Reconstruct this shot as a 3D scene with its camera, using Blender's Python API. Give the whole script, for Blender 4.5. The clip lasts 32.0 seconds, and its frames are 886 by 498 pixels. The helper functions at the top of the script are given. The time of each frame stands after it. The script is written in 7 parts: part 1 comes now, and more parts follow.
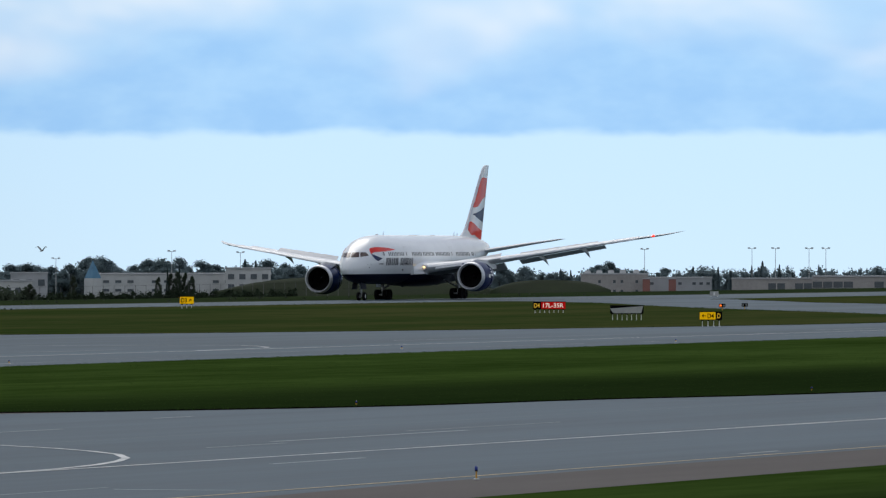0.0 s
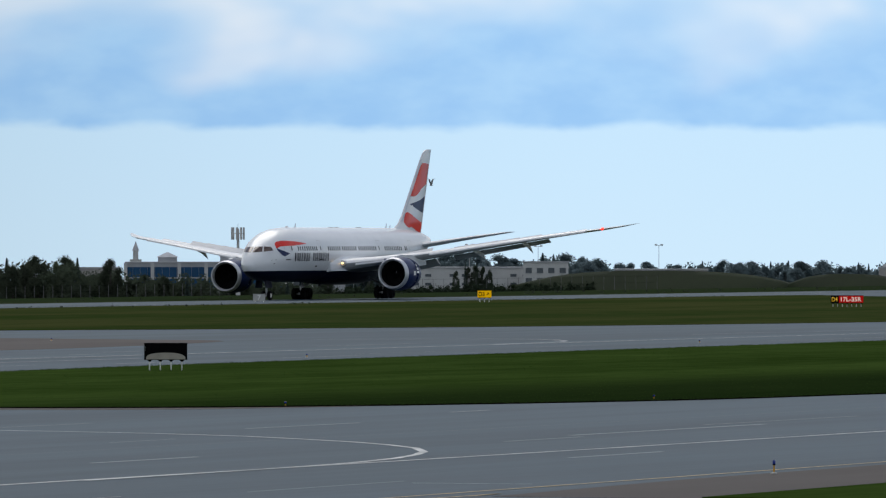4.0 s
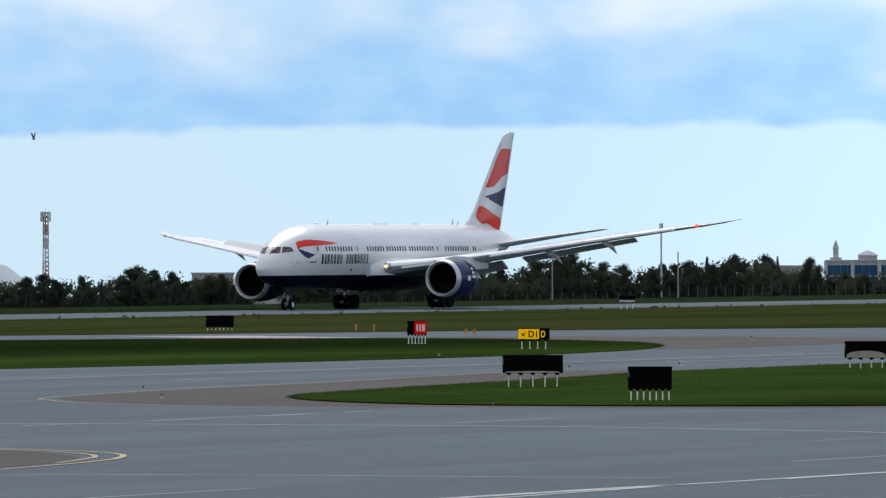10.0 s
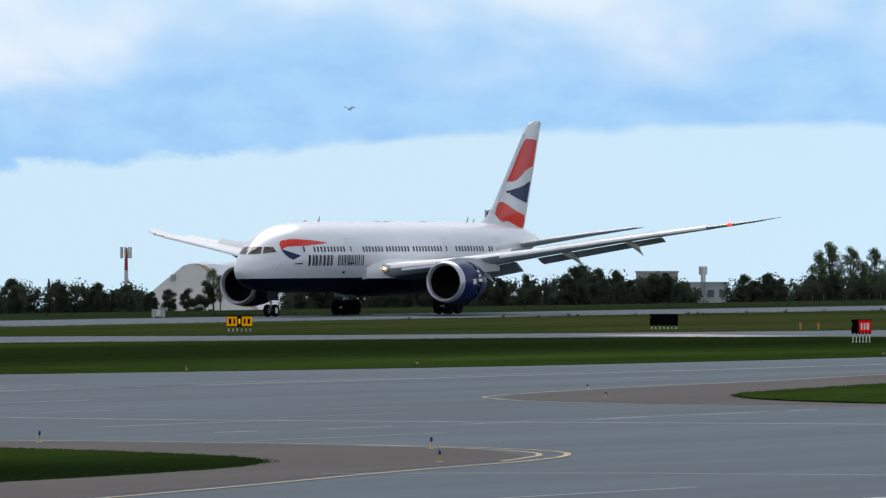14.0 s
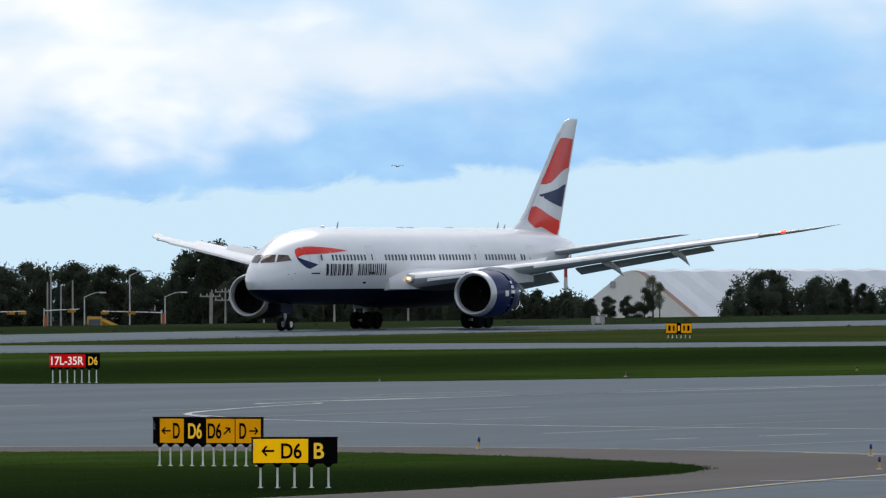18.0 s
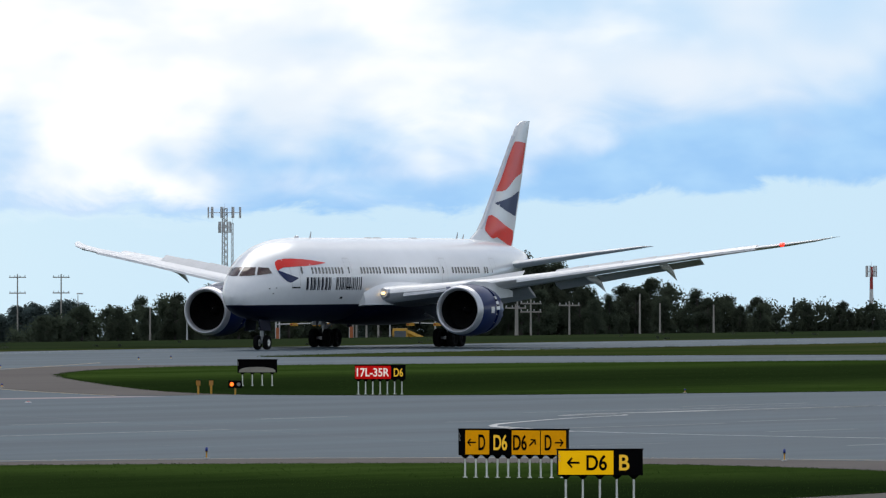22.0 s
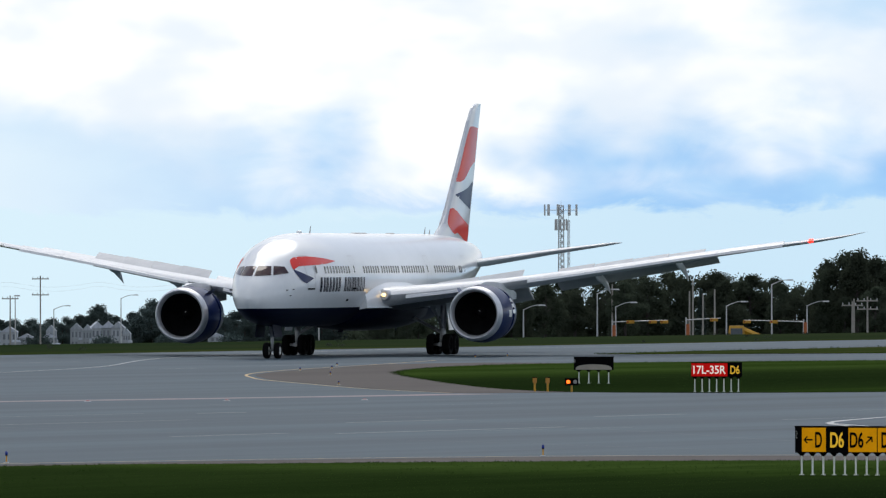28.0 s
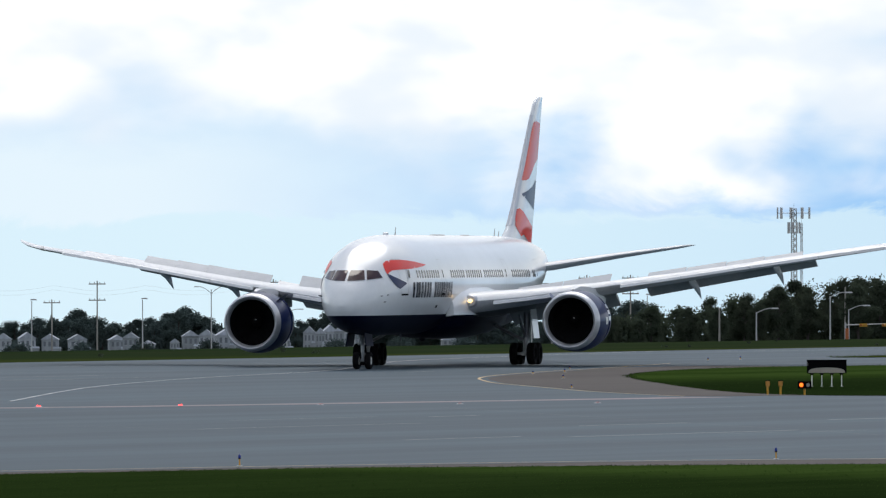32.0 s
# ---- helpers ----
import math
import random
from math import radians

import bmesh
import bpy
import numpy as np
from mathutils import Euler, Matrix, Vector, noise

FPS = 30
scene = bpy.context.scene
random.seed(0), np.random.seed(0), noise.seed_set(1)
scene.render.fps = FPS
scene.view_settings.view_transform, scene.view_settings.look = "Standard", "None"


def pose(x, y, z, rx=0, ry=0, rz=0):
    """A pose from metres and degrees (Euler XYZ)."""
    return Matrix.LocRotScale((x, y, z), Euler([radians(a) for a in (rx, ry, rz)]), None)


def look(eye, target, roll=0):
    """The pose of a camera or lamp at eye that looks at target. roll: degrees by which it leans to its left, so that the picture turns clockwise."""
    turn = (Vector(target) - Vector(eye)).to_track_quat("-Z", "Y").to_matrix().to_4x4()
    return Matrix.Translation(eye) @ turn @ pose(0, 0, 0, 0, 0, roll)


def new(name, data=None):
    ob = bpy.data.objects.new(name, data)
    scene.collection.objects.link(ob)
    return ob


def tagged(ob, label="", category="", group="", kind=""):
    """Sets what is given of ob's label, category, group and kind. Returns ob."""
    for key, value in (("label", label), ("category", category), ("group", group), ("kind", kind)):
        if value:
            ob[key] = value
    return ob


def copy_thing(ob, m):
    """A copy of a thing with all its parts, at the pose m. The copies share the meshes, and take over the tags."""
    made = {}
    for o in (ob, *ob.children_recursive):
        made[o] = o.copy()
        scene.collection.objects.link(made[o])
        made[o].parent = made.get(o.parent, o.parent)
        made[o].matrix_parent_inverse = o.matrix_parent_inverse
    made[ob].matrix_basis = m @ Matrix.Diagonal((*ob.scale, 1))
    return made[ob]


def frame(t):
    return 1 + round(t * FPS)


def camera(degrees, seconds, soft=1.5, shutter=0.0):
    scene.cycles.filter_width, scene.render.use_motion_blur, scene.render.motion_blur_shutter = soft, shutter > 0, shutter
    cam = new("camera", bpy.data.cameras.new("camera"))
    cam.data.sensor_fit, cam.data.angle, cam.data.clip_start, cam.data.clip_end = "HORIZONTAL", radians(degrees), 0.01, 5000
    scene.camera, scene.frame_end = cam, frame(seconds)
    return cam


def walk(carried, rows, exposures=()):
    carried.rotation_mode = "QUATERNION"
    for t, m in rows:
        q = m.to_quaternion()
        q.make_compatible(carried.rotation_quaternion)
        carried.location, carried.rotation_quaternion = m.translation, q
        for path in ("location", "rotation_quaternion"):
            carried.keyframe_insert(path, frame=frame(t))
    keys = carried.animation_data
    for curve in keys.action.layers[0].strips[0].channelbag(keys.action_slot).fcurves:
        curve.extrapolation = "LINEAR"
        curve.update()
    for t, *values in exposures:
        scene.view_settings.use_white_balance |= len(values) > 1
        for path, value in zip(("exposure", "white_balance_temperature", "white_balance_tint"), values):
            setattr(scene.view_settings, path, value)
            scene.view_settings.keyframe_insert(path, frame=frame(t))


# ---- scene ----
# ---------------- camera: a long lens on a fixed stand that pans after the aircraft ----------------
EYE_Z = 6.37
LENS = 5.281
cam = camera(LENS, 32.0, soft=1.25)


def aim(pan, tilt, roll):
    """Pan to the left, tilt up, roll clockwise, all in degrees."""
    return pose(0, 0, EYE_Z, 90 + tilt, 0, pan) @ pose(0, 0, 0, 0, 0, roll)


walk(cam, [
    (0.0, aim(0.0024, -0.0063, 0.011)),
    (0.5, aim(0.1469, -0.0065, 0.012)),
    (1.0, aim(0.4290, -0.0104, 0.066)),
    (1.5, aim(0.8179, -0.0197, 0.053)),
    (2.0, aim(0.9821, -0.0212, -0.050)),
    (2.5, aim(1.1160, -0.0389, 0.003)),
    (3.0, aim(1.4538, -0.0338, -0.019)),
    (3.5, aim(1.6223, -0.0397, 0.014)),
    (5.5, aim(2.4965, -0.0424, -0.136)),
    (6.0, aim(2.8258, -0.0421, -0.132)),
    (6.5, aim(3.3251, -0.0417, -0.137)),
    (7.0, aim(3.8174, -0.0411, -0.137)),
    (7.5, aim(4.1907, -0.0430, -0.033)),
    (8.0, aim(4.5064, -0.0413, -0.156)),
    (8.5, aim(4.8312, -0.0394, -0.071)),
    (9.0, aim(5.1878, -0.0399, -0.114)),
    (9.5, aim(5.5697, -0.0451, -0.127)),
    (10.0, aim(5.9517, -0.0500, -0.116)),
    (10.5, aim(6.3326, -0.0496, -0.110)),
    (11.0, aim(6.6741, -0.0545, -0.108)),
    (11.5, aim(6.9834, -0.0543, -0.118)),
    (12.0, aim(7.3041, -0.0543, -0.114)),
    (12.5, aim(7.6927, -0.0540, -0.115)),
    (13.0, aim(8.0089, -0.0534, -0.121)),
    (13.5, aim(8.3131, -0.0531, -0.123)),
    (14.0, aim(8.6008, -0.0537, -0.109)),
    (14.5, aim(8.9267, -0.0577, -0.134)),
    (16.5, aim(10.2773, -0.0526, -0.098)),
    (17.0, aim(10.6223, -0.0392, -0.052)),
    (17.5, aim(10.9389, -0.0238, -0.065)),
    (18.0, aim(11.2219, -0.0086, -0.058)),
    (18.5, aim(11.5158, 0.0016, -0.062)),
    (19.0, aim(11.7940, 0.0118, -0.076)),
    (19.5, aim(12.0320, 0.0225, -0.104)),
    (20.0, aim(12.2604, 0.0328, -0.082)),
    (20.5, aim(12.4475, 0.0417, -0.025)),
    (21.0, aim(12.6210, 0.0479, -0.076)),
    (21.5, aim(12.8183, 0.0545, -0.098)),
    (22.0, aim(13.0434, 0.0629, -0.035)),
    (22.5, aim(13.2424, 0.0665, -0.019)),
    (23.0, aim(13.4050, 0.0682, -0.071)),
    (23.5, aim(13.5650, 0.0666, -0.073)),
    (24.0, aim(13.7287, 0.0672, -0.042)),
    (24.5, aim(13.9510, 0.0710, -0.080)),
    (25.0, aim(14.3626, 0.0716, -0.083)),
    (25.5, aim(14.5051, 0.0756, -0.108)),
    (27.5, aim(14.9198, 0.0549, -0.109)),
    (28.0, aim(15.0496, 0.0497, -0.078)),
    (28.5, aim(15.1523, 0.0455, -0.074)),
    (29.0, aim(15.2769, 0.0451, -0.079)),
    (29.5, aim(15.4605, 0.0503, -0.149)),
    (30.0, aim(15.8374, 0.0571, -0.143)),
    (30.5, aim(16.1057, 0.0649, -0.076)),
    (31.0, aim(16.2247, 0.0709, -0.103)),
    (31.5, aim(16.3286, 0.0711, -0.110)),
    (32.0, aim(16.4376, 0.0712, -0.114)),
], exposures=[(0.0, -0.25), (3.5, -0.32), (6.0, -0.2), (10.0, 0.0), (32.0, 0.0)])

# ---------------- airfield frame: u along the runway in the landing direction, v towards the camera's side ----------------
RWY = radians(-108.2)
UX, UY = math.cos(RWY), math.sin(RWY)
VX, VY = -UY, UX
P0X, P0Y = -2.8, 1184.5
CREST = -44.0
RWY_FAR, RWY_NEAR = -3.5, 21.0


def W(u, v):
    return (P0X + u * UX + v * VX, P0Y + u * UY + v * VY)


def UV(x, y):
    return ((x - P0X) * UX + (y - P0Y) * UY, (x - P0X) * VX + (y - P0Y) * VY)


def ground_z(x, y):
    """The airfield is level; past its far boundary the land falls, fitted just under the camera's sight line."""
    v = UV(x, y)[1]
    return 0.0 if v > CREST else -0.0168 * (CREST - v)


# ---------------- light ----------------
SUN_AZ, SUN_EL = 8.0, 50.0     # degrees to the left of the first view, and up
world = bpy.data.worlds.new("sky")
scene.world = world
world.use_nodes = True


class Nodes:
    """Short hand for building node trees."""
    def __init__(self, tree):
        self.t = tree
        tree.nodes.clear()

    def n(self, kind, operation=None, interpolation_type=None, data_type=None, sky_type=None):
        nd = self.t.nodes.new(kind)
        if operation:
            nd.operation = operation
        if interpolation_type:
            nd.interpolation_type = interpolation_type
        if data_type:
            nd.data_type = data_type
        if sky_type:
            nd.sky_type = sky_type
        return nd

    def put(self, sock, val):
        if hasattr(val, "is_output"):
            self.t.links.new(val, sock)
        elif val is not None:
            sock.default_value = val

    def m(self, op, a, b=0.0, c=None):
        nd = self.n("ShaderNodeMath", operation=op)
        self.put(nd.inputs[0], a)
        self.put(nd.inputs[1], b)
        if c is not None:
            self.put(nd.inputs[2], c)
        return nd.outputs[0]

    def ramp(self, x, lo, hi):
        """Smooth step from lo to hi."""
        nd = self.n("ShaderNodeMapRange", interpolation_type="SMOOTHSTEP")
        self.put(nd.inputs[0], x)
        self.put(nd.inputs[1], lo)
        self.put(nd.inputs[2], hi)
        return nd.outputs[0]

    def mix(self, f, a, b):
        nd = self.n("ShaderNodeMix", data_type="RGBA")
        self.put(nd.inputs[0], f)
        self.put(nd.inputs[6], a if hasattr(a, "is_output") else (*a, 1))
        self.put(nd.inputs[7], b if hasattr(b, "is_output") else (*b, 1))
        return nd.outputs[2]

    def noise(self, vec, scale, detail=4.0, rough=0.55, dist=0.0):
        nd = self.n("ShaderNodeTexNoise")
        self.put(nd.inputs["Vector"], vec)
        nd.inputs["Scale"].default_value = scale
        nd.inputs["Detail"].default_value = detail
        nd.inputs["Roughness"].default_value = rough
        nd.inputs["Distortion"].default_value = dist
        return nd.outputs["Fac"]

    def xyz(self, x, y, z):
        nd = self.n("ShaderNodeCombineXYZ")
        self.put(nd.inputs[0], x)
        self.put(nd.inputs[1], y)
        self.put(nd.inputs[2], z)
        return nd.outputs[0]


def build_sky():
    k = Nodes(world.node_tree)
    co = k.n("ShaderNodeTexCoord").outputs["Generated"]
    sep = k.n("ShaderNodeSeparateXYZ")
    k.put(sep.inputs[0], co)
    x, y, z = sep.outputs
    deg = 57.29578
    az = k.m("MULTIPLY", k.m("ARCTAN2", k.m("MULTIPLY", x, -1.0), y), deg)      # degrees to the left
    el = k.m("MULTIPLY", k.m("ARCSINE", z), deg)
    p = k.xyz(az, k.m("MULTIPLY", el, 1.9), 0.0)
    # the long low cloud bank: its base wavers, and its body is broken into paler and darker parts
    wob = k.m("SUBTRACT", k.noise(p, 0.8, 3.5, 0.45), 0.5)
    fine = k.m("SUBTRACT", k.noise(p, 2.4, 3.0, 0.5), 0.5)
    drop = k.m("MULTIPLY", k.ramp(az, 6.0, 15.5), -0.42)
    base = k.m("ADD", k.m("ADD", 0.65, k.m("MULTIPLY", wob, 0.16)), k.m("ADD", k.m("MULTIPLY", fine, 0.10), drop))
    puff = k.m("MULTIPLY", k.m("SUBTRACT", k.noise(p, 1.5, 6.0, 0.6, 0.6), 0.5), k.m("MULTIPLY", k.ramp(az, 7.0, 12.0), 0.42))
    above = k.m("SUBTRACT", k.m("SUBTRACT", el, base), puff)
    bank = k.ramp(above, 0.0, 0.075)
    # paler tops of the bank
    soft = k.noise(p, 0.75, 3.0, 0.45, 0.2)
    top = k.ramp(k.m("ADD", above, k.m("MULTIPLY", k.m("SUBTRACT", soft, 0.5), 1.5)), 0.25, 0.95)
    # bright heap of cloud that comes in further left
    heap_n = k.noise(p, 0.55, 4.5, 0.48, 0.15)
    heap = k.ramp(k.m("ADD", k.m("MULTIPLY", heap_n, 2.2), k.m("ADD", k.m("SUBTRACT", k.m("MULTIPLY", k.ramp(az, 9.5, 14.0), 1.0), k.m("MULTIPLY", k.ramp(az, 16.6, 18.2), 0.35)), k.m("MULTIPLY", above, 0.55))), 2.05, 2.55)
    clear = k.mix(k.ramp(el, -0.6, 1.0), (0.645, 0.845, 1.00), (0.59, 0.82, 1.02))
    clear = k.mix(k.ramp(az, 3.0, 9.0), clear, (0.61, 0.81, 0.955))
    clear = k.mix(k.ramp(az, 13.0, 18.0), clear, (0.705, 0.885, 0.985))
    grey = k.mix(k.ramp(fine, -0.25, 0.3), (0.34, 0.60, 0.94), (0.43, 0.69, 0.98))
    pale = k.mix(k.ramp(soft, 0.35, 0.72), (0.52, 0.74, 0.97), (0.82, 0.90, 0.99))
    white = k.mix(k.ramp(k.noise(p, 1.1, 3.5, 0.5, 0.1), 0.33, 0.6), (0.86, 0.93, 1.0), (1.08, 1.08, 1.07))
    grey = k.mix(k.ramp(az, 14.5, 18.5), grey, (0.79, 0.915, 1.0))
    col = k.mix(bank, clear, grey)
    col = k.mix(k.m("MULTIPLY", bank, top), col, pale)
    col = k.mix(k.m("MULTIPLY", k.ramp(above, -0.05, 0.25), heap), col, white)
    lift = k.n("ShaderNodeVectorMath", operation="SCALE")
    k.put(lift.inputs[0], col)
    k.put(lift.inputs["Scale"], k.m("ADD", 1.0, k.m("MULTIPLY", k.m("MULTIPLY", k.m("SUBTRACT", 1.0, k.ramp(az, 0.5, 6.5)), k.ramp(az, -14.0, -4.0)), 0.22)))
    col = lift.outputs[0]
    # overhead: a bright broken overcast over blue sky
    sky = k.n("ShaderNodeTexSky", sky_type="NISHITA")
    sky.sun_disc = False
    sky.sun_elevation, sky.sun_rotation = radians(SUN_EL), radians(-SUN_AZ)
    blue = k.n("ShaderNodeVectorMath", operation="SCALE")
    k.put(blue.inputs[0], sky.outputs[0])
    blue.inputs["Scale"].default_value = 0.10
    cover = k.noise(co, 3.0, 6.0, 0.55, 0.3)
    high = k.mix(k.ramp(cover, 0.36, 0.6), blue.outputs[0], (0.88, 0.93, 1.01))
    col = k.mix(k.ramp(el, 2.5, 9.0), col, high)
    bg = k.n("ShaderNodeBackground")
    k.put(bg.inputs[0], col)
    bg.inputs[1].default_value = SKY_POWER
    out = k.n("ShaderNodeOutputWorld")
    k.t.links.new(bg.outputs[0], out.inputs[0])


SKY_POWER = 1.0
build_sky()
sun = new("sun", bpy.data.lights.new("sun", "SUN"))
sun.data.energy, sun.data.angle, sun.data.color = 1.5, radians(40), (1.0, 0.96, 0.90)
_a, _e = radians(SUN_AZ), radians(SUN_EL)
sun.matrix_world = look((-math.sin(_a) * math.cos(_e) * 300, math.cos(_a) * math.cos(_e) * 300, math.sin(_e) * 300), (0, 0, 0))

# ---------------- materials ----------------


def material(name, col, rough=0.5, metal=0.0, vary=0.12, scale=2.0, scale2=14.0, bump=0.0, col2=None, random_amt=0.0, coat=0.0,
             stretch=None, glow=None, spec=None, along=None, shade_bands=(), far_tint=None, backlit=0.0, sheen=0.10):
    """A painted or natural surface: two scales of tone, optional relief, optional change from piece to piece."""
    mt = bpy.data.materials.new(name)
    mt.use_nodes = True
    k = Nodes(mt.node_tree)
    b = k.n("ShaderNodeBsdfPrincipled")
    out = k.n("ShaderNodeOutputMaterial")
    k.t.links.new(b.outputs[0], out.inputs[0])
    co = k.n("ShaderNodeTexCoord").outputs["Object"]
    if stretch:
        mp = k.n("ShaderNodeMapping")
        mp.inputs["Scale"].default_value = stretch
        k.put(mp.inputs[0], co)
        co = mp.outputs[0]
    if along:
        mp = k.n("ShaderNodeMapping")
        mp.vector_type = "TEXTURE"
        mp.inputs["Rotation"].default_value = (0, 0, RWY)
        mp.inputs["Scale"].default_value = (along, 1, 1)
        k.put(mp.inputs[0], co)
        co = mp.outputs[0]
    n1, n2 = k.noise(co, scale, 5.0, 0.6), k.noise(co, scale2, 4.0, 0.6)
    c2 = col2 or tuple(c * 0.7 for c in col)
    f = k.m("ADD", k.m("MULTIPLY", k.ramp(n1, 0.32, 0.68), 0.65), k.m("MULTIPLY", k.ramp(n2, 0.3, 0.7), 0.35))
    f = k.m("MULTIPLY", f, min(1.0, vary * 3) if col2 is None else 1.0)
    c = k.mix(f, col, c2)
    if random_amt:
        inf = k.n("ShaderNodeObjectInfo").outputs["Random"]
        hsv = k.n("ShaderNodeHueSaturation")
        k.put(hsv.inputs["Value"], k.m("ADD", 1.0 - random_amt / 2, k.m("MULTIPLY", inf, random_amt)))
        k.put(hsv.inputs["Hue"], k.m("ADD", 0.5 - random_amt * 0.03, k.m("MULTIPLY", inf, random_amt * 0.06)))
        k.put(hsv.inputs["Color"], c)
        c = hsv.outputs[0]
    if shade_bands:
        # shade of the grass slopes, painted as darker bands that run with the runway
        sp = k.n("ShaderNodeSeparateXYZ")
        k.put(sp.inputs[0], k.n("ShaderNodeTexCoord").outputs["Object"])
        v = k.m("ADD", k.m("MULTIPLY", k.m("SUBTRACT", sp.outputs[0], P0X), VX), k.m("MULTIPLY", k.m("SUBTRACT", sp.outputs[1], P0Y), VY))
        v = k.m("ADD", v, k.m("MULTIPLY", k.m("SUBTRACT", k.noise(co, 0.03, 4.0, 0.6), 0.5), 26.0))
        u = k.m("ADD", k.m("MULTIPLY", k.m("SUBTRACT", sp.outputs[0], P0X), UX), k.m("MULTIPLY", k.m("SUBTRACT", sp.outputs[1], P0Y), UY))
        # the near verge's shade, painted dark too, lies across the runway's line
        verge_shade = k.m("MULTIPLY", k.ramp(k.m("ADD", u, k.m("MULTIPLY", k.m("SUBTRACT", k.noise(co, 0.12, 4.0, 0.6), 0.5), 9.0)), 881.0, 893.0), k.m("SUBTRACT", 1.0, k.ramp(v, 250.0, 270.0)))
        c = k.mix(k.m("MULTIPLY", verge_shade, 0.62), c, (0.006, 0.0125, 0.0042))
        for v0, v1, edge in shade_bands:
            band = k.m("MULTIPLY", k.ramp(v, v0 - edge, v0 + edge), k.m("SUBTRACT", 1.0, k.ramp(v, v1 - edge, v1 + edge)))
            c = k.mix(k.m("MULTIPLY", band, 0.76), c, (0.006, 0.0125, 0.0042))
    if far_tint:
        # duller, greyer grass tone past the runway's far edge
        sp = k.n("ShaderNodeSeparateXYZ")
        k.put(sp.inputs[0], k.n("ShaderNodeTexCoord").outputs["Object"])
        v = k.m("ADD", k.m("MULTIPLY", k.m("SUBTRACT", sp.outputs[0], P0X), VX), k.m("MULTIPLY", k.m("SUBTRACT", sp.outputs[1], P0Y), VY))
        c = k.mix(k.m("MULTIPLY", k.m("SUBTRACT", 1.0, k.ramp(v, -14.0, -5.0)), 0.7), c, far_tint)
    k.put(b.inputs["Base Color"], c)
    k.put(b.inputs["Roughness"], k.m("ADD", rough - 0.06, k.m("MULTIPLY", n2, 0.12)))
    b.inputs["Metallic"].default_value = metal
    if spec is not None:
        b.inputs["Specular IOR Level"].default_value = spec
    if coat:
        b.inputs["Coat Weight"].default_value = coat
        b.inputs["Coat Roughness"].default_value = sheen
    if bump:
        bm_ = k.n("ShaderNodeBump")
        bm_.inputs["Strength"].default_value = bump
        bm_.inputs["Distance"].default_value = 0.05
        k.put(bm_.inputs["Height"], n2)
        k.t.links.new(bm_.outputs[0], b.inputs["Normal"])
    if glow:
        b.inputs["Emission Color"].default_value = (*glow[0], 1)
        b.inputs["Emission Strength"].default_value = glow[1]
    if backlit:
        # thin leaves let part of the light through
        tl = k.n("ShaderNodeBsdfTranslucent")
        k.put(tl.inputs["Color"], c)
        ms = k.n("ShaderNodeMixShader")
        ms.inputs[0].default_value = backlit
        k.t.links.new(b.outputs[0], ms.inputs[1])
        k.t.links.new(tl.outputs[0], ms.inputs[2])
        k.t.links.new(ms.outputs[0], out.inputs[0])
    return mt


M = {}
M["white"] = material("aircraft white paint", (0.745, 0.76, 0.78), 0.45, vary=0.07, scale=0.6, scale2=5, coat=0.85, sheen=0.13)
M["grey"] = material("wing grey paint", (0.74, 0.75, 0.77), 0.45, vary=0.14, scale=0.5, scale2=4, coat=0.2)
M["flap"] = material("flap grey paint", (0.44, 0.44, 0.44), 0.55, vary=0.2, scale=0.6, scale2=5)
M["spoiler"] = material("spoiler grey paint", (0.60, 0.61, 0.63), 0.6, vary=0.15, scale=0.6, scale2=5)
# grey for undersides, with their shade put into the colour
M["wingshade"] = material("wing underside grey with painted shade", (0.17, 0.17, 0.175), 0.5, vary=0.2, scale=0.5, scale2=4)
M["navy"] = material("navy blue paint", (0.0022, 0.0034, 0.016), 0.45, vary=0.1, scale=0.7, spec=0.05, coat=0.05)
M["blue"] = material("royal blue paint", (0.0035, 0.014, 0.085), 0.42, vary=0.15, scale=0.7, coat=0.22, spec=0.15)
M["red"] = material("signal red paint", (0.78, 0.028, 0.012), 0.45, vary=0.12, scale=0.8, coat=0.42, spec=0.12)
M["lip"] = material("brushed aluminium", (0.62, 0.63, 0.66), 0.42, 0.7, vary=0.12, scale=2)
M["metal"] = material("gear steel", (0.45, 0.46, 0.48), 0.4, 0.6, vary=0.2, scale=4)
M["titan"] = material("hot titanium", (0.28, 0.24, 0.2), 0.4, 0.8, vary=0.3, scale=3)
# fan and liner near black: the intake's shade is put into their colour
M["fan"] = material("fan blade shade black", (0.006, 0.006, 0.007), 0.6, 0.0, vary=0.2, spec=0.1)
M["dark"] = material("near-black matt", (0.006, 0.006, 0.007), 0.8, vary=0.2, spec=0.1)
M["rubber"] = material("tyre rubber", (0.007, 0.007, 0.008), 0.9, vary=0.3, scale=6, spec=0.08)
M["pane"] = material("dark cabin pane", (0.006, 0.008, 0.012), 0.14, vary=0.1, spec=0.5)
M["cockpit"] = material("cockpit glass", (0.05, 0.018, 0.012), 0.06, vary=0.1, spec=0.7)
M["landing"] = material("lit landing lamp", (0.9, 0.8, 0.6), 0.3, glow=((1.0, 0.62, 0.22), 3.0))
M["redlamp"] = material("lit red lamp", (0.8, 0.03, 0.02), 0.3, glow=((1.0, 0.012, 0.006), 7.0))
M["amber"] = material("lit amber lamp", (0.9, 0.4, 0.03), 0.3, glow=((1.0, 0.13, 0.012), 2.2))
M["amberoff"] = material("unlit amber lens", (0.45, 0.2, 0.02), 0.3)
M["redoff"] = material("unlit red lens", (0.3, 0.02, 0.01), 0.3)
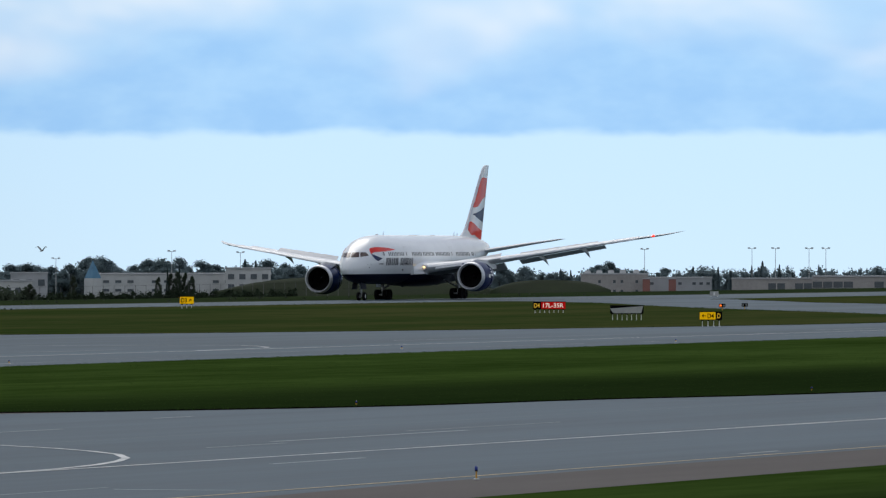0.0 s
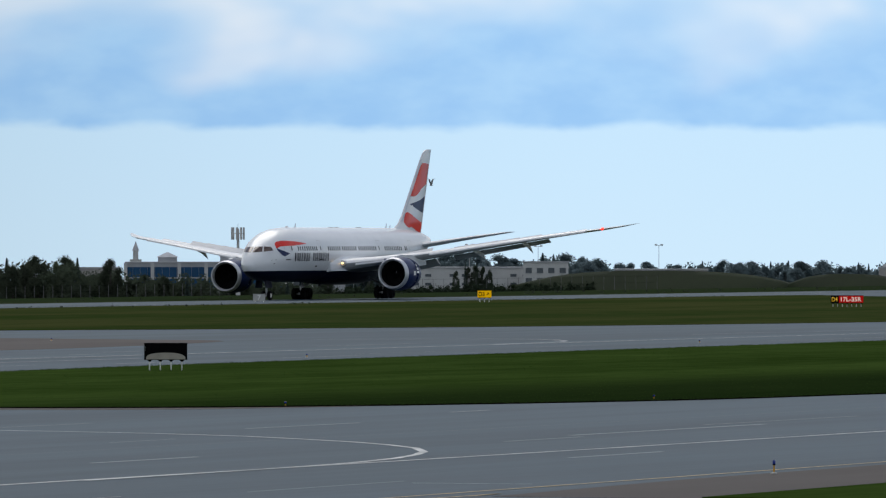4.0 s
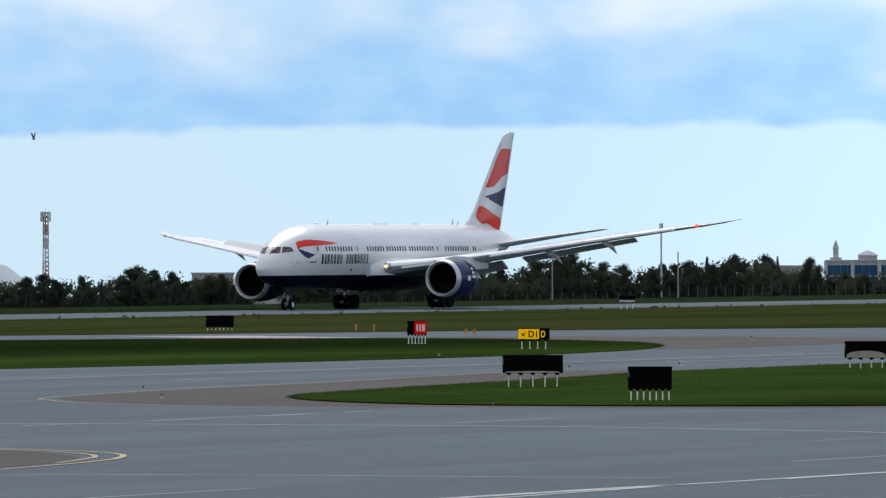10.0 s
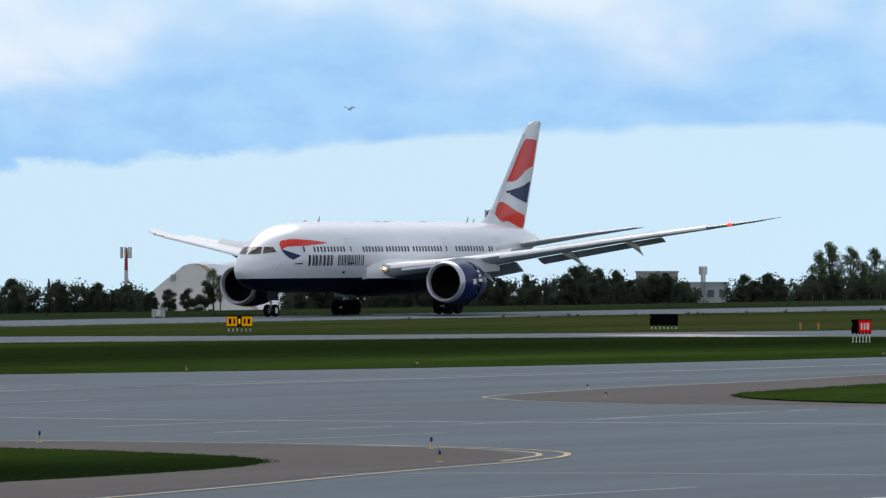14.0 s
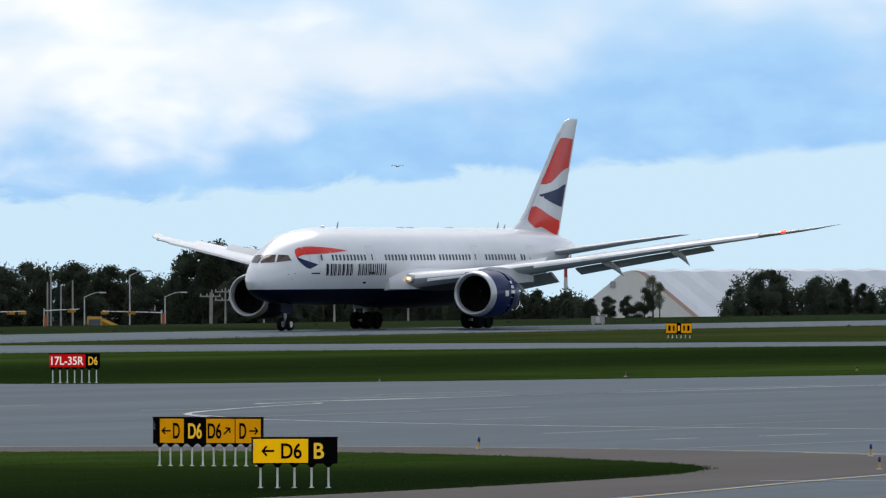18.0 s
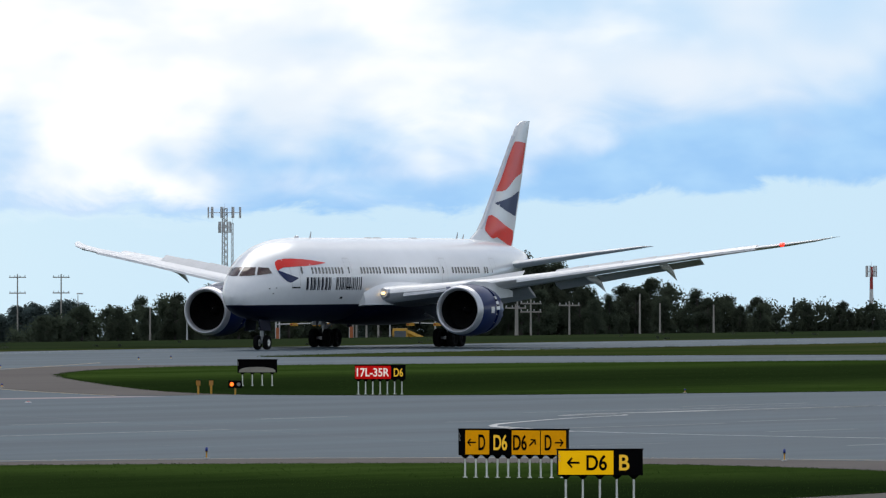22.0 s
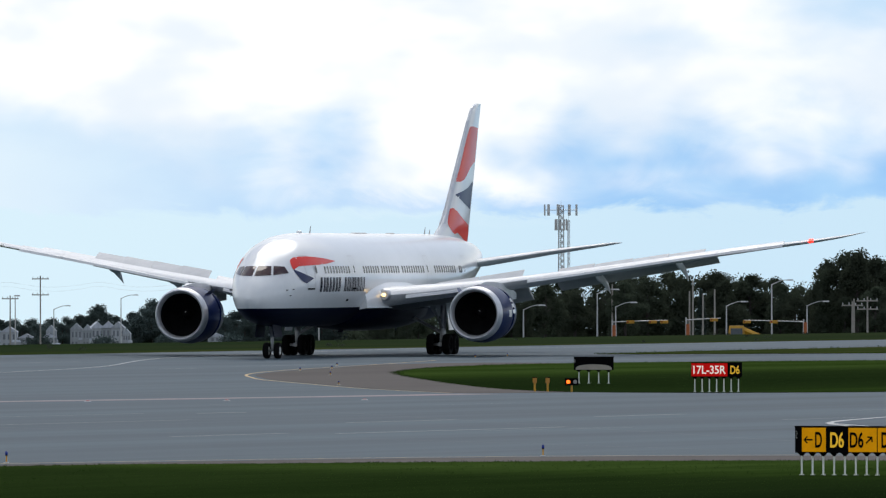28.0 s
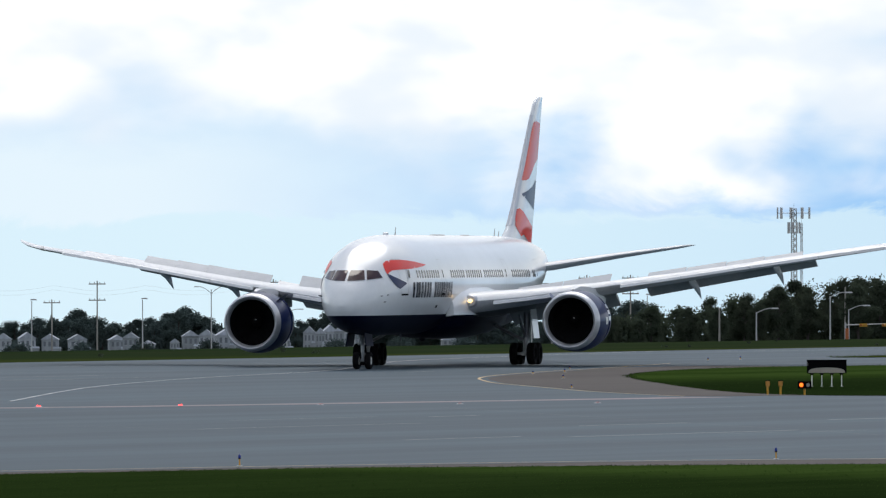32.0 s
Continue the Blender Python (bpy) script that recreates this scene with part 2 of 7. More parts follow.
M["asphalt"] = material("grooved runway asphalt", (0.030, 0.051, 0.068), 0.72, col2=(0.061, 0.094, 0.122), scale=0.15, scale2=2.2, spec=0.13, along=20)
M["shoulder"] = material("brown shoulder asphalt", (0.056, 0.047, 0.044), 0.8, col2=(0.080, 0.068, 0.063), scale=0.12, scale2=0.9, spec=0.1, along=6)
M["concrete"] = material("pale reddish concrete", (0.44, 0.34, 0.35), 0.7, col2=(0.20, 0.18, 0.19), scale=0.12, scale2=0.8, along=8)
M["pinkpaint"] = material("faded pinkish paint", (0.26, 0.18, 0.20), 0.75, col2=(0.085, 0.095, 0.11), scale=0.3, scale2=1.2, along=4)
M["line"] = material("worn white line paint", (0.62, 0.62, 0.61), 0.7, col2=(0.26, 0.28, 0.29), scale=0.25, scale2=1.4)
M["yline"] = material("worn yellow line paint", (0.55, 0.38, 0.15), 0.7, col2=(0.34, 0.26, 0.15), scale=0.3, scale2=1.6)
M["streak"] = material("pale worn streak", (0.20, 0.225, 0.24), 0.6, col2=(0.12, 0.145, 0.16), scale=0.4, scale2=2.5, along=6)
M["tar"] = material("crack sealant", (0.046, 0.064, 0.078), 0.6, vary=0.2)
# islands are flat; darker bands of colour stand in for shaded slopes
M["grass"] = material("mown grass", (0.017, 0.034, 0.006), 1.0, col2=(0.042, 0.072, 0.016), scale=0.06, scale2=0.6, spec=0.0, along=5, shade_bands=((92, 138, 9), (234, 268, 9), (306, 360, 5)))
M["grassfar"] = material("dry summer grass", (0.020, 0.037, 0.009), 1.0, col2=(0.050, 0.055, 0.019), scale=0.05, scale2=0.4, spec=0.0, along=6, far_tint=(0.015, 0.026, 0.014))
# soil edge, darkened to include the shadow under the grass lip
M["soil"] = material("bare soil with painted edge shade", (0.010, 0.009, 0.006), 1.0, vary=0.3, scale=1.5, spec=0.0)
M["blade"] = material("grass blades", (0.022, 0.046, 0.009), 1.0, col2=(0.044, 0.078, 0.018), scale=0.2, scale2=3, spec=0.0)
M["sblack"] = material("sign box black", (0.003, 0.003, 0.0035), 0.8, vary=0.2, spec=0.03)
M["syellow"] = material("lit sign face yellow", (0.80, 0.46, 0.004), 0.6, vary=0.1, scale=3, glow=((1.0, 0.52, 0.0), 0.36), spec=0.05)
M["sorange"] = material("lit sign face amber", (0.70, 0.31, 0.003), 0.6, vary=0.2, scale=3, glow=((1.0, 0.40, 0.0), 0.20), spec=0.05)
M["sred"] = material("lit sign face red", (0.42, 0.008, 0.006), 0.6, vary=0.2, scale=3, glow=((1.0, 0.006, 0.006), 0.22), spec=0.03)
M["swhite"] = material("sign white", (0.75, 0.75, 0.72), 0.5, vary=0.15, scale=3)
M["sgrey"] = material("sign back grey", (0.42, 0.42, 0.40), 0.6, vary=0.2, scale=2)
M["sbeige"] = material("sign patch beige", (0.36, 0.33, 0.28), 0.7, vary=0.25, scale=2)
M["syellowtext"] = material("lit sign lettering yellow", (0.8, 0.48, 0.02), 0.45, glow=((1.0, 0.55, 0.02), 0.30))
M["slit"] = material("lit sign lettering white", (0.8, 0.78, 0.72), 0.45, glow=((1.0, 0.85, 0.7), 0.35))
M["postwhite"] = material("painted leg white", (0.85, 0.86, 0.80), 0.5, vary=0.2)
M["bluelens"] = material("blue lamp lens", (0.01, 0.03, 0.25), 0.2)
M["yellowpost"] = material("yellow post paint", (0.6, 0.30, 0.015), 0.5, vary=0.2)

# ---------------- mesh helpers ----------------


class G:
    """Collects vertices and faces of one mesh."""
    def __init__(self):
        self.v, self.f, self.mi = [], [], []

    def add(self, vs, fs, mi=0):
        o = len(self.v)
        self.v.extend(tuple(p) for p in vs)
        self.f.extend(tuple(i + o for i in q) for q in fs)
        self.mi.extend([mi] * len(fs))
        return self

    def box(self, c, s, m=None, mi=0, taper=1.0):
        hx, hy, hz = s[0] / 2, s[1] / 2, s[2] / 2
        vs = []
        for dz in (-1, 1):
            k = taper if dz > 0 else 1.0
            for dx, dy in ((-1, -1), (1, -1), (1, 1), (-1, 1)):
                vs.append(Vector((c[0] + dx * hx * k, c[1] + dy * hy * k, c[2] + dz * hz)))
        if m:
            vs = [m @ p for p in vs]
        return self.add(vs, [(3, 2, 1, 0), (4, 5, 6, 7), (0, 1, 5, 4), (1, 2, 6, 5), (2, 3, 7, 6), (3, 0, 4, 7)], mi)

    def rod(self, a, b, r0, r1=None, n=8, mi=0, caps=True):
        a, b = Vector(a), Vector(b)
        r1 = r0 if r1 is None else r1
        q = (b - a).to_track_quat("Z", "Y")
        vs = []
        for p, r in ((a, r0), (b, r1)):
            for i in range(n):
                t = 2 * math.pi * i / n
                vs.append(p + q @ Vector((r * math.cos(t), r * math.sin(t), 0)))
        fs = [(i, (i + 1) % n, n + (i + 1) % n, n + i) for i in range(n)]
        if caps:
            fs += [tuple(range(n - 1, -1, -1)), tuple(range(n, 2 * n))]
        return self.add(vs, fs, mi)

    def loft(self, rings, cap=True, mi=0, closed=True):
        n = len(rings[0])
        vs = [p for r in rings for p in r]
        fs = []
        last = n if closed else n - 1
        for j in range(len(rings) - 1):
            for i in range(last):
                a, b = j * n + i, j * n + (i + 1) % n
                fs.append((a, b, b + n, a + n))
        if cap:
            fs += [tuple(range(n - 1, -1, -1)), tuple((len(rings) - 1) * n + i for i in range(n))]
        return self.add(vs, fs, mi)

    def spin(self, profile, n=32, origin=(0, 0, 0), axis="x", mi=0):
        """Turn (along, radius) about an axis."""
        rings = []
        for s, r in profile:
            ring = []
            for i in range(n):
                t = 2 * math.pi * i / n
                c, d = r * math.cos(t), r * math.sin(t)
                p = {"x": (s, c, d), "y": (c, s, d), "z": (c, d, s)}[axis]
                ring.append((p[0] + origin[0], p[1] + origin[1], p[2] + origin[2]))
            rings.append(ring)
        return self.loft(rings, False, mi)

    def mesh(self, name, mats, smooth=False):
        me = bpy.data.meshes.new(name)
        me.from_pydata(self.v, [], self.f)
        for m_ in mats:
            me.materials.append(m_)
        if any(self.mi):
            me.polygons.foreach_set("material_index", self.mi)
        b = bmesh.new()
        b.from_mesh(me)
        bmesh.ops.recalc_face_normals(b, faces=b.faces)
        b.to_mesh(me)
        b.free()
        if smooth:
            me.polygons.foreach_set("use_smooth", [True] * len(me.polygons))
            me.set_sharp_from_angle(angle=radians(smooth if smooth is not True else 40))
        return me


def part(name, g, mats, parent=None, label="", smooth=False, m=None):
    """One mesh object; under a thing or a part when a parent is given."""
    ms = [M[a] if isinstance(a, str) else a for a in (mats if isinstance(mats, (list, tuple)) else [mats])]
    ob = new(name, g if isinstance(g, bpy.types.Mesh) else g.mesh(name, ms, smooth))
    if parent:
        ob.parent = parent
    if m:
        ob.matrix_basis = m
    if label:
        tagged(ob, label)
    return ob


def empty(name, m, label, category, group=""):
    ob = new(name)
    ob.empty_display_size = 0.3
    ob.matrix_basis = m
    return tagged(ob, label, category, group)


def smooth_loop(pts, step=6):
    """A closed rounded outline through the given corners."""
    out, n = [], len(pts)
    for i in range(n):
        p0, p1, p2, p3 = (Vector((*pts[(i + j) % n], 0)) for j in (-1, 0, 1, 2))
        for s in range(step):
            t = s / step
            q = 0.5 * (2 * p1 + (p2 - p0) * t + (2 * p0 - 5 * p1 + 4 * p2 - p3) * t * t + (3 * p1 - p0 - 3 * p2 + p3) * t ** 3)
            out.append((q.x, q.y))
    return out


def slab(name, loop_uv, z0, z1, mats, label, category="", kind="structure", side=None):
    """A flat sheet with a real edge, its outline given in the airfield frame."""
    pts = [W(u, v) for u, v in loop_uv]
    b = bmesh.new()
    top = [b.verts.new((x, y, z1)) for x, y in pts]
    low = [b.verts.new((x, y, z0)) for x, y in pts]
    e = [b.edges.new((top[i], top[(i + 1) % len(top)])) for i in range(len(top))]
    bmesh.ops.triangle_fill(b, use_beauty=True, edges=e)
    for i in range(len(top)):
        j = (i + 1) % len(top)
        fc = b.faces.new((top[i], top[j], low[j], low[i]))
        fc.material_index = 1 if side else 0
    bmesh.ops.recalc_face_normals(b, faces=b.faces)
    me = bpy.data.meshes.new(name)
    b.to_mesh(me)
    b.free()
    me.materials.append(M[mats])
    if side:
        me.materials.append(M[side])
    ob = new(name, me)
    return tagged(ob, label, category, kind=kind)


def ribbon(name, pts_uv, width, z, mats, label, category="painted line", dash=None, parent=None):
    """A painted line along points of the airfield frame."""
    pts = []
    for i in range(len(pts_uv) - 1):
        p0, p1, p2, p3 = (Vector((*pts_uv[min(max(i + j, 0), len(pts_uv) - 1)], 0)) for j in (-1, 0, 1, 2))
        n = max(2, int((p2 - p1).length / 4))
        for s in range(n):
            t = s / n
            pts.append(0.5 * (2 * p1 + (p2 - p0) * t + (2 * p0 - 5 * p1 + 4 * p2 - p3) * t * t + (3 * p1 - p0 - 3 * p2 + p3) * t ** 3))
    pts.append(Vector((*pts_uv[-1], 0)))
    g = G()
    run = 0.0
    for i in range(len(pts) - 1):
        d = pts[i + 1] - pts[i]
        if d.length < 1e-6:
            continue
        sd = Vector((-d.y, d.x, 0)).normalized() * width / 2
        run += d.length
        if dash and (run % dash) > dash * 0.6:
            continue
        q = [pts[i] - sd, pts[i] + sd, pts[i + 1] + sd, pts[i + 1] - sd]
        g.add([(*W(p.x, p.y), z) for p in q], [(0, 1, 2, 3)])
    ob = part(name, g, mats, parent, label)
    return ob if parent else tagged(ob, label, category, kind="structure")


def lettering(s, width, height):
    """A line of lettering as a thin mesh, centred, fitted into a box."""
    cu = bpy.data.curves.new("lettering", "FONT")
    cu.body, cu.size, cu.extrude, cu.offset = s, 1.0, 0.01, 0.018
    cu.align_x, cu.align_y = "CENTER", "CENTER"
    ob = bpy.data.objects.new("lettering", cu)
    me = bpy.data.meshes.new_from_object(ob)
    bpy.data.objects.remove(ob)
    xs, ys = [v.co.x for v in me.vertices], [v.co.y for v in me.vertices]
    cx, cy = (min(xs) + max(xs)) / 2, (min(ys) + max(ys)) / 2
    k = Matrix.Diagonal((width / (max(xs) - min(xs)), height / (max(ys) - min(ys)), 1, 1)) @ Matrix.Translation((-cx, -cy, 0))
    me.transform(Matrix.Rotation(radians(90), 4, "X") @ k)
    return me

# ---------------- ground, runway and taxiways ----------------


def build_ground():
    """One grass sheet to the horizon, in strips along the runway."""
    us = [-4600, -3500, -2600, -1900, -1400, -1000, -700, -400, -150, 100, 350, 600, 800, 1000, 1200, 1500, 2000, 2800, 3800, 4700]
    vs = [-4700, -3600, -2600, -1800, -1200, -800, -500, -300, -180, -110, -70, CREST - 4, CREST, CREST + 4, -20, 60, 200, 290, 330, 420, 600, 1000, 1800, 3000, 4500]
    g = G()
    vv = []
    for v in vs:
        for u in us:
            x, y = W(u, v)
            vv.append((x, y, ground_z(x, y) - 0.06))
    n = len(us)
    g.add(vv, [(j * n + i, j * n + i + 1, (j + 1) * n + i + 1, (j + 1) * n + i) for j in range(len(vs) - 1) for i in range(n - 1)])
    tagged(part("ground", g, "grassfar"), "wide flat airfield grassland of short dry summer grass", "ground", kind="structure")


build_ground()

slab("runway", [(-2500, RWY_FAR), (440, RWY_FAR), (500, -2.2), (545, 0.0), (590, 3.2), (640, 6.2), (700, 9.0), (800, 12.0), (2500, 14.0), (2500, RWY_NEAR), (-2500, RWY_NEAR)], -0.3, 0.02, "asphalt", "long grey grooved asphalt runway with worn surface", "runway")
# the pavement between the runway and the near verge; grass islands lie on it
slab("taxiway", [(-2500, RWY_NEAR), (2500, RWY_NEAR), (2500, 420), (900, 420), (900, 297.5), (-2500, 297.5)], -0.3, 0.016, "asphalt",
     "broad grey asphalt taxiways joining the runway", "taxiway")

ISLAND_F = [(-16, 36), (-57, 30), (-400, 28), (-2400, 28), (-2400, 158), (-400, 158), (150, 158), (215, 155), (232, 150), (180, 124), (120, 99), (71, 79), (51, 66), (18, 51)]
ISLAND_A = [(40, RWY_NEAR + 0.4), (120, RWY_NEAR + 0.2), (300, RWY_NEAR + 0.2), (480, RWY_NEAR + 2), (560, 30), (585, 34), (594, 38), (584, 47), (567, 61), (558, 72), (534, 87), (499, 103),
            (470, 122), (420, 141), (345, 153), (300, 145), (240, 126), (195, 104), (155, 83), (105, 60), (70, 45), (45, 31)]
ISLAND_B = [(594, 149), (620, 157), (650, 160), (690, 158), (720, 150), (738, 141), (743, 133), (741, 127), (732, 118), (711, 101), (690, 85), (676, 76), (657, 67), (639, 64), (618, 72), (590, 86),
            (564, 100), (556, 117), (570, 136)]
ISLAND_C = [(-2400, 189), (0, 189), (400, 189), (600, 190.5), (690, 193), (720, 197.5), (750, 202.5), (770, 207), (782, 215), (787, 225), (782, 239), (762, 249.6), (740, 253.2), (711, 259), (600, 269.5),
            (300, 281), (-2400, 290)]
ISLAND_E = [(2400, 150), (1200, 160), (1000, 178), (897, 199), (880.5, 206), (869.2, 217), (867.2, 225), (872.4, 235.7), (881.5, 244.2), (900, 248), (940, 249), (1000, 247), (1200, 240), (2400, 240)]


def build_islands():
    for nm, pts, zz, lb in (("grass_verge_1", ISLAND_A, 0.035, "mown grass strip between runway and taxiway"),
                            ("grass_verge_2", ISLAND_B, 0.035, "rounded mown grass island between taxiways"),
                            ("grass_verge_3", ISLAND_C, 0.075, "dark green mown grass island with rounded end"),
                            ("grass_verge_4", ISLAND_E, 0.04, "dark green mown grass verge beside the taxiway"),
                            ("grass_verge_6", ISLAND_F, 0.04, "mown grass wedge between runway and exit")):
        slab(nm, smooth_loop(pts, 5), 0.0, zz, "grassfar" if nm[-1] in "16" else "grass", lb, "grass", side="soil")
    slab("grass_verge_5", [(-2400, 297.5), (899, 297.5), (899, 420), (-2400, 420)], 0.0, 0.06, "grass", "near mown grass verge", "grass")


build_islands()

SHOULDERS = [
    ("shoulder_1", [(-2400, 289.8), (700, 290.2), (880, 291), (899, 292), (899, 297.5), (-2400, 297.5)]),
    ("shoulder_2", [(1000, 176), (940, 184), (890, 198), (868.6, 206.8), (860.2, 216.8), (858.8, 227.7), (860.6, 235.7), (863.6, 241.3), (867.2, 244.6), (871, 247.2), (877, 249.6), (891, 252.3), (908, 256), (940, 262), (1000, 272)]),
    ("shoulder_3", [(700, 186.5), (733, 192), (750, 194), (767, 197), (776, 199.5), (779.5, 201.5), (784, 205), (789, 212), (790.5, 217), (790, 228), (785, 240), (760, 245), (720, 240), (690, 200)]),
    ("shoulder_4", [(706, 87), (695, 79), (681, 71.2), (663, 63.2), (648, 57), (640, 66), (690, 140), (738, 131), (748, 127.5), (744, 122), (736, 113.5), (724, 102.5), (713, 92.5)]),
    ("shoulder_5", [(553, 150), (545, 140), (541, 128), (548, 112), (570, 112), (600, 140), (610, 155), (590, 156)]),
]


def build_shoulders():
    for nm, pts in SHOULDERS:
        loop = pts if nm.endswith("1") else smooth_loop(pts, 5)
        slab(nm, loop, 0.0, 0.024, "shoulder", "brownish worn asphalt shoulder edging the taxiway", "shoulder")


build_shoulders()


# ---------------- the airliner ----------------
# stations: metres behind the nose, belly height, crown height, half width
FUS = [(0, 3.74, 3.76, 0.02), (0.06, 3.50, 4.02, 0.26), (0.15, 3.33, 4.2, 0.42), (0.5, 2.95, 4.66, 0.80), (1.0, 2.65, 5.08, 1.12), (1.8, 2.38, 5.62, 1.48), (2.6, 2.24, 6.09, 1.78), (3.6, 2.12, 6.65, 2.08),
       (4.8, 2.03, 7.14, 2.36), (6.2, 1.98, 7.52, 2.59), (8, 1.96, 7.77, 2.77), (10.5, 1.96, 7.9, 2.87), (13, 1.96, 7.9, 2.885), (24, 1.96, 7.9, 2.885), (37, 1.96, 7.9, 2.885), (41, 2.2, 7.9, 2.8),
       (45, 3.0, 7.86, 2.45), (49, 4.0, 7.7, 1.9), (52.5, 4.95, 7.4, 1.3), (55, 5.72, 7.0, 0.65), (55.8, 6.05, 6.7, 0.3), (55.95, 6.3, 6.45, 0.08)]
FS = np.array(FUS)


def hull(s):
    return [float(np.interp(s, FS[:, 0], FS[:, i])) for i in (1, 2, 3)]


def hull_y(s, z):
    b, t, w = hull(s)
    c, r = (b + t) / 2, (t - b) / 2
    return w * math.sqrt(max(0.0, 1 - ((z - c) / max(r, 1e-6)) ** 2))


def hull_s(y, z):
    """How far behind the nose the skin has half width y at height z."""
    lo, hi = 0.0, 12.0
    for _ in range(40):
        mid = (lo + hi) / 2
        if hull_y(mid, z) > abs(y):
            hi = mid
        else:
            lo = mid
    return (lo + hi) / 2


def B(s, y, z):
    """From stations behind the nose to the aircraft's own frame: x forward, y to port, origin on the ground under the main gear."""
    return (28.6 - s, y, z)


def skin_patch(cols, side, off=0.02, rows=6, y_of=hull_y):
    """A painted area that follows a skin: columns of (station, lower height, upper height)."""
    g = G()
    rings = []
    for s, lo, hi in cols:
        rings.append([B(s, side * (y_of(s, lo + (hi - lo) * i / rows) + off), lo + (hi - lo) * i / rows) for i in range(rows + 1)])
    return g.loft(rings, False, closed=False)


def foil(n=9):
    """Unit aerofoil: (chord, half thickness) going round from trailing edge over the top."""
    xs = [0.5 * (1 - math.cos(math.pi * i / n)) for i in range(n + 1)]
    th = [5 * (0.2969 * math.sqrt(x_) - 0.126 * x_ - 0.3516 * x_ ** 2 + 0.2843 * x_ ** 3 - 0.1036 * x_ ** 4) for x_ in xs]
    up = [(x_, t_) for x_, t_ in zip(xs, th)][::-1]
    lo = [(x_, -t_) for x_, t_ in zip(xs, th)][1:-1]
    return up + lo


FOIL = foil()


BEACONS, WHEELS = [], []


def build_airliner():
    air = empty("airliner", pose(0, 0, 0), "white twin-engine jet airliner with navy belly and red-blue tail", "aircraft")

    # body: crown and belly are separate painted shells
    def shell(z_cut, upper):
        g = G()
        sts = sorted(set([s for s, *_ in FUS] + [0.3, 0.75, 1.4, 2.2, 3.1, 4.2, 5.5, 7, 9, 14, 19, 29, 33, 39, 43, 47, 51, 54]))
        rings = []
        n = 26
        for s in sts:
            b, t, w = hull(s)
            c, r = (b + t) / 2, (t - b) / 2
            zc = min(max(z_cut, b), t)
            a0 = math.asin(max(-1, min(1, (zc - c) / max(r, 1e-6))))
            ring = []
            for i in range(n + 1):
                f = i / n
                a = a0 + (math.pi - 2 * a0) * f if upper else a0 - (math.pi + 2 * a0) * f
                ring.append(B(s, w * math.cos(a), c + r * math.sin(a)))
            rings.append(ring)
        return g.loft(rings, False, closed=False)

    part("fuselage", shell(3.16, True), "white", air, "glossy white upper fuselage", smooth=60)
    part("belly", shell(3.16, False), "navy", air, "navy blue lower fuselage", smooth=60)
    g = G()
    rings = []
    for s, w, b in ((17.2, 0.3, 2.0), (18.6, 2.3, 1.85), (20.5, 3.05, 1.7), (24, 3.3, 1.6), (29, 3.3, 1.6), (32, 3.0, 1.7), (34.5, 2.1, 1.85), (36, 0.4, 2.0)):
        rings.append([B(s, w * math.cos(a), 3.0 + (3.0 - b) * math.sin(a) * (1 if math.sin(a) < 0 else 0.4)) for a in [2 * math.pi * i / 20 for i in range(20)]])
    part("wing_fairing", g.loft(rings), "navy", air, "navy blue fairing under the wing root", smooth=50)
    g = G()
    for sd in (1, -1):
        rings = []
        for s, y0, zt in ((17.6, 2.75, 3.95), (19.5, 3.1, 4.35), (22, 3.35, 4.6), (27, 3.4, 4.6), (31, 3.25, 4.3), (34, 2.95, 3.9)):
            rings.append([B(s, sd * y, z) for y, z in ((hull_y(s, zt) - 0.05, zt + 0.15), ((hull_y(s, zt) + y0) / 2 + 0.02, zt - 0.1), (y0 + 0.05, zt - 0.45), (y0 + 0.05, 3.1), (2.3, 3.0))])
        g.loft(rings, True)
    part("wing_root_fillet", g, "white", air, "white wing root fairing", smooth=50)

    # tail cone exhaust
    part("tail_exhaust", G().spin([(0, 0.24), (-0.25, 0.22), (-0.25, 0.15), (0.1, 0.14)], 14, B(55.8, 0, 6.38)), "titan", air, "dark metal exhaust in the tail cone", smooth=True)

    # cabin windows
    gw = G()
    zs = [5.34, 5.39, 5.56, 5.73, 5.78]
    for sd in (1,):
        ring = [(0.08, zs[0]), (0.14, zs[1]), (0.14, zs[3]), (0.08, zs[4]), (-0.08, zs[4]), (-0.14, zs[3]), (-0.14, zs[1]), (-0.08, zs[0])]
        vs = [(-a, hull_y(20, z) + 0.012, z) for a, z in ring]
        gw.add(vs, [tuple(range(8))])
        gw.add([(v[0] * 1.12, v[1] - 0.03, 5.63 + (v[2] - 5.63) * 1.1) for v in vs] + vs, [(i, (i + 1) % 8, 8 + (i + 1) % 8, 8 + i) for i in range(8)])
    me = gw.mesh("window", [M["pane"]])
    gm = G()
    gm.v, gm.f, gm.mi = [(a, -b, c) for a, b, c in gw.v], gw.f, gw.mi
    me2 = gm.mesh("window", [M["pane"]])
    groups = [(8.2, 10), (16.95, 7), (21.3, 8), (26.35, 10), (34.5, 10), (41.0, 2)]
    for s0, cnt in groups:
        for i in range(cnt):
            s = s0 + i * 0.575
            taper = hull_y(s, 5.63) - hull_y(20, 5.63)
            for sd, mesh_ in ((1, me), (-1, me2)):
                part("window", mesh_, None, air, m=Matrix.Translation((28.6 - s, sd * taper, 0)))
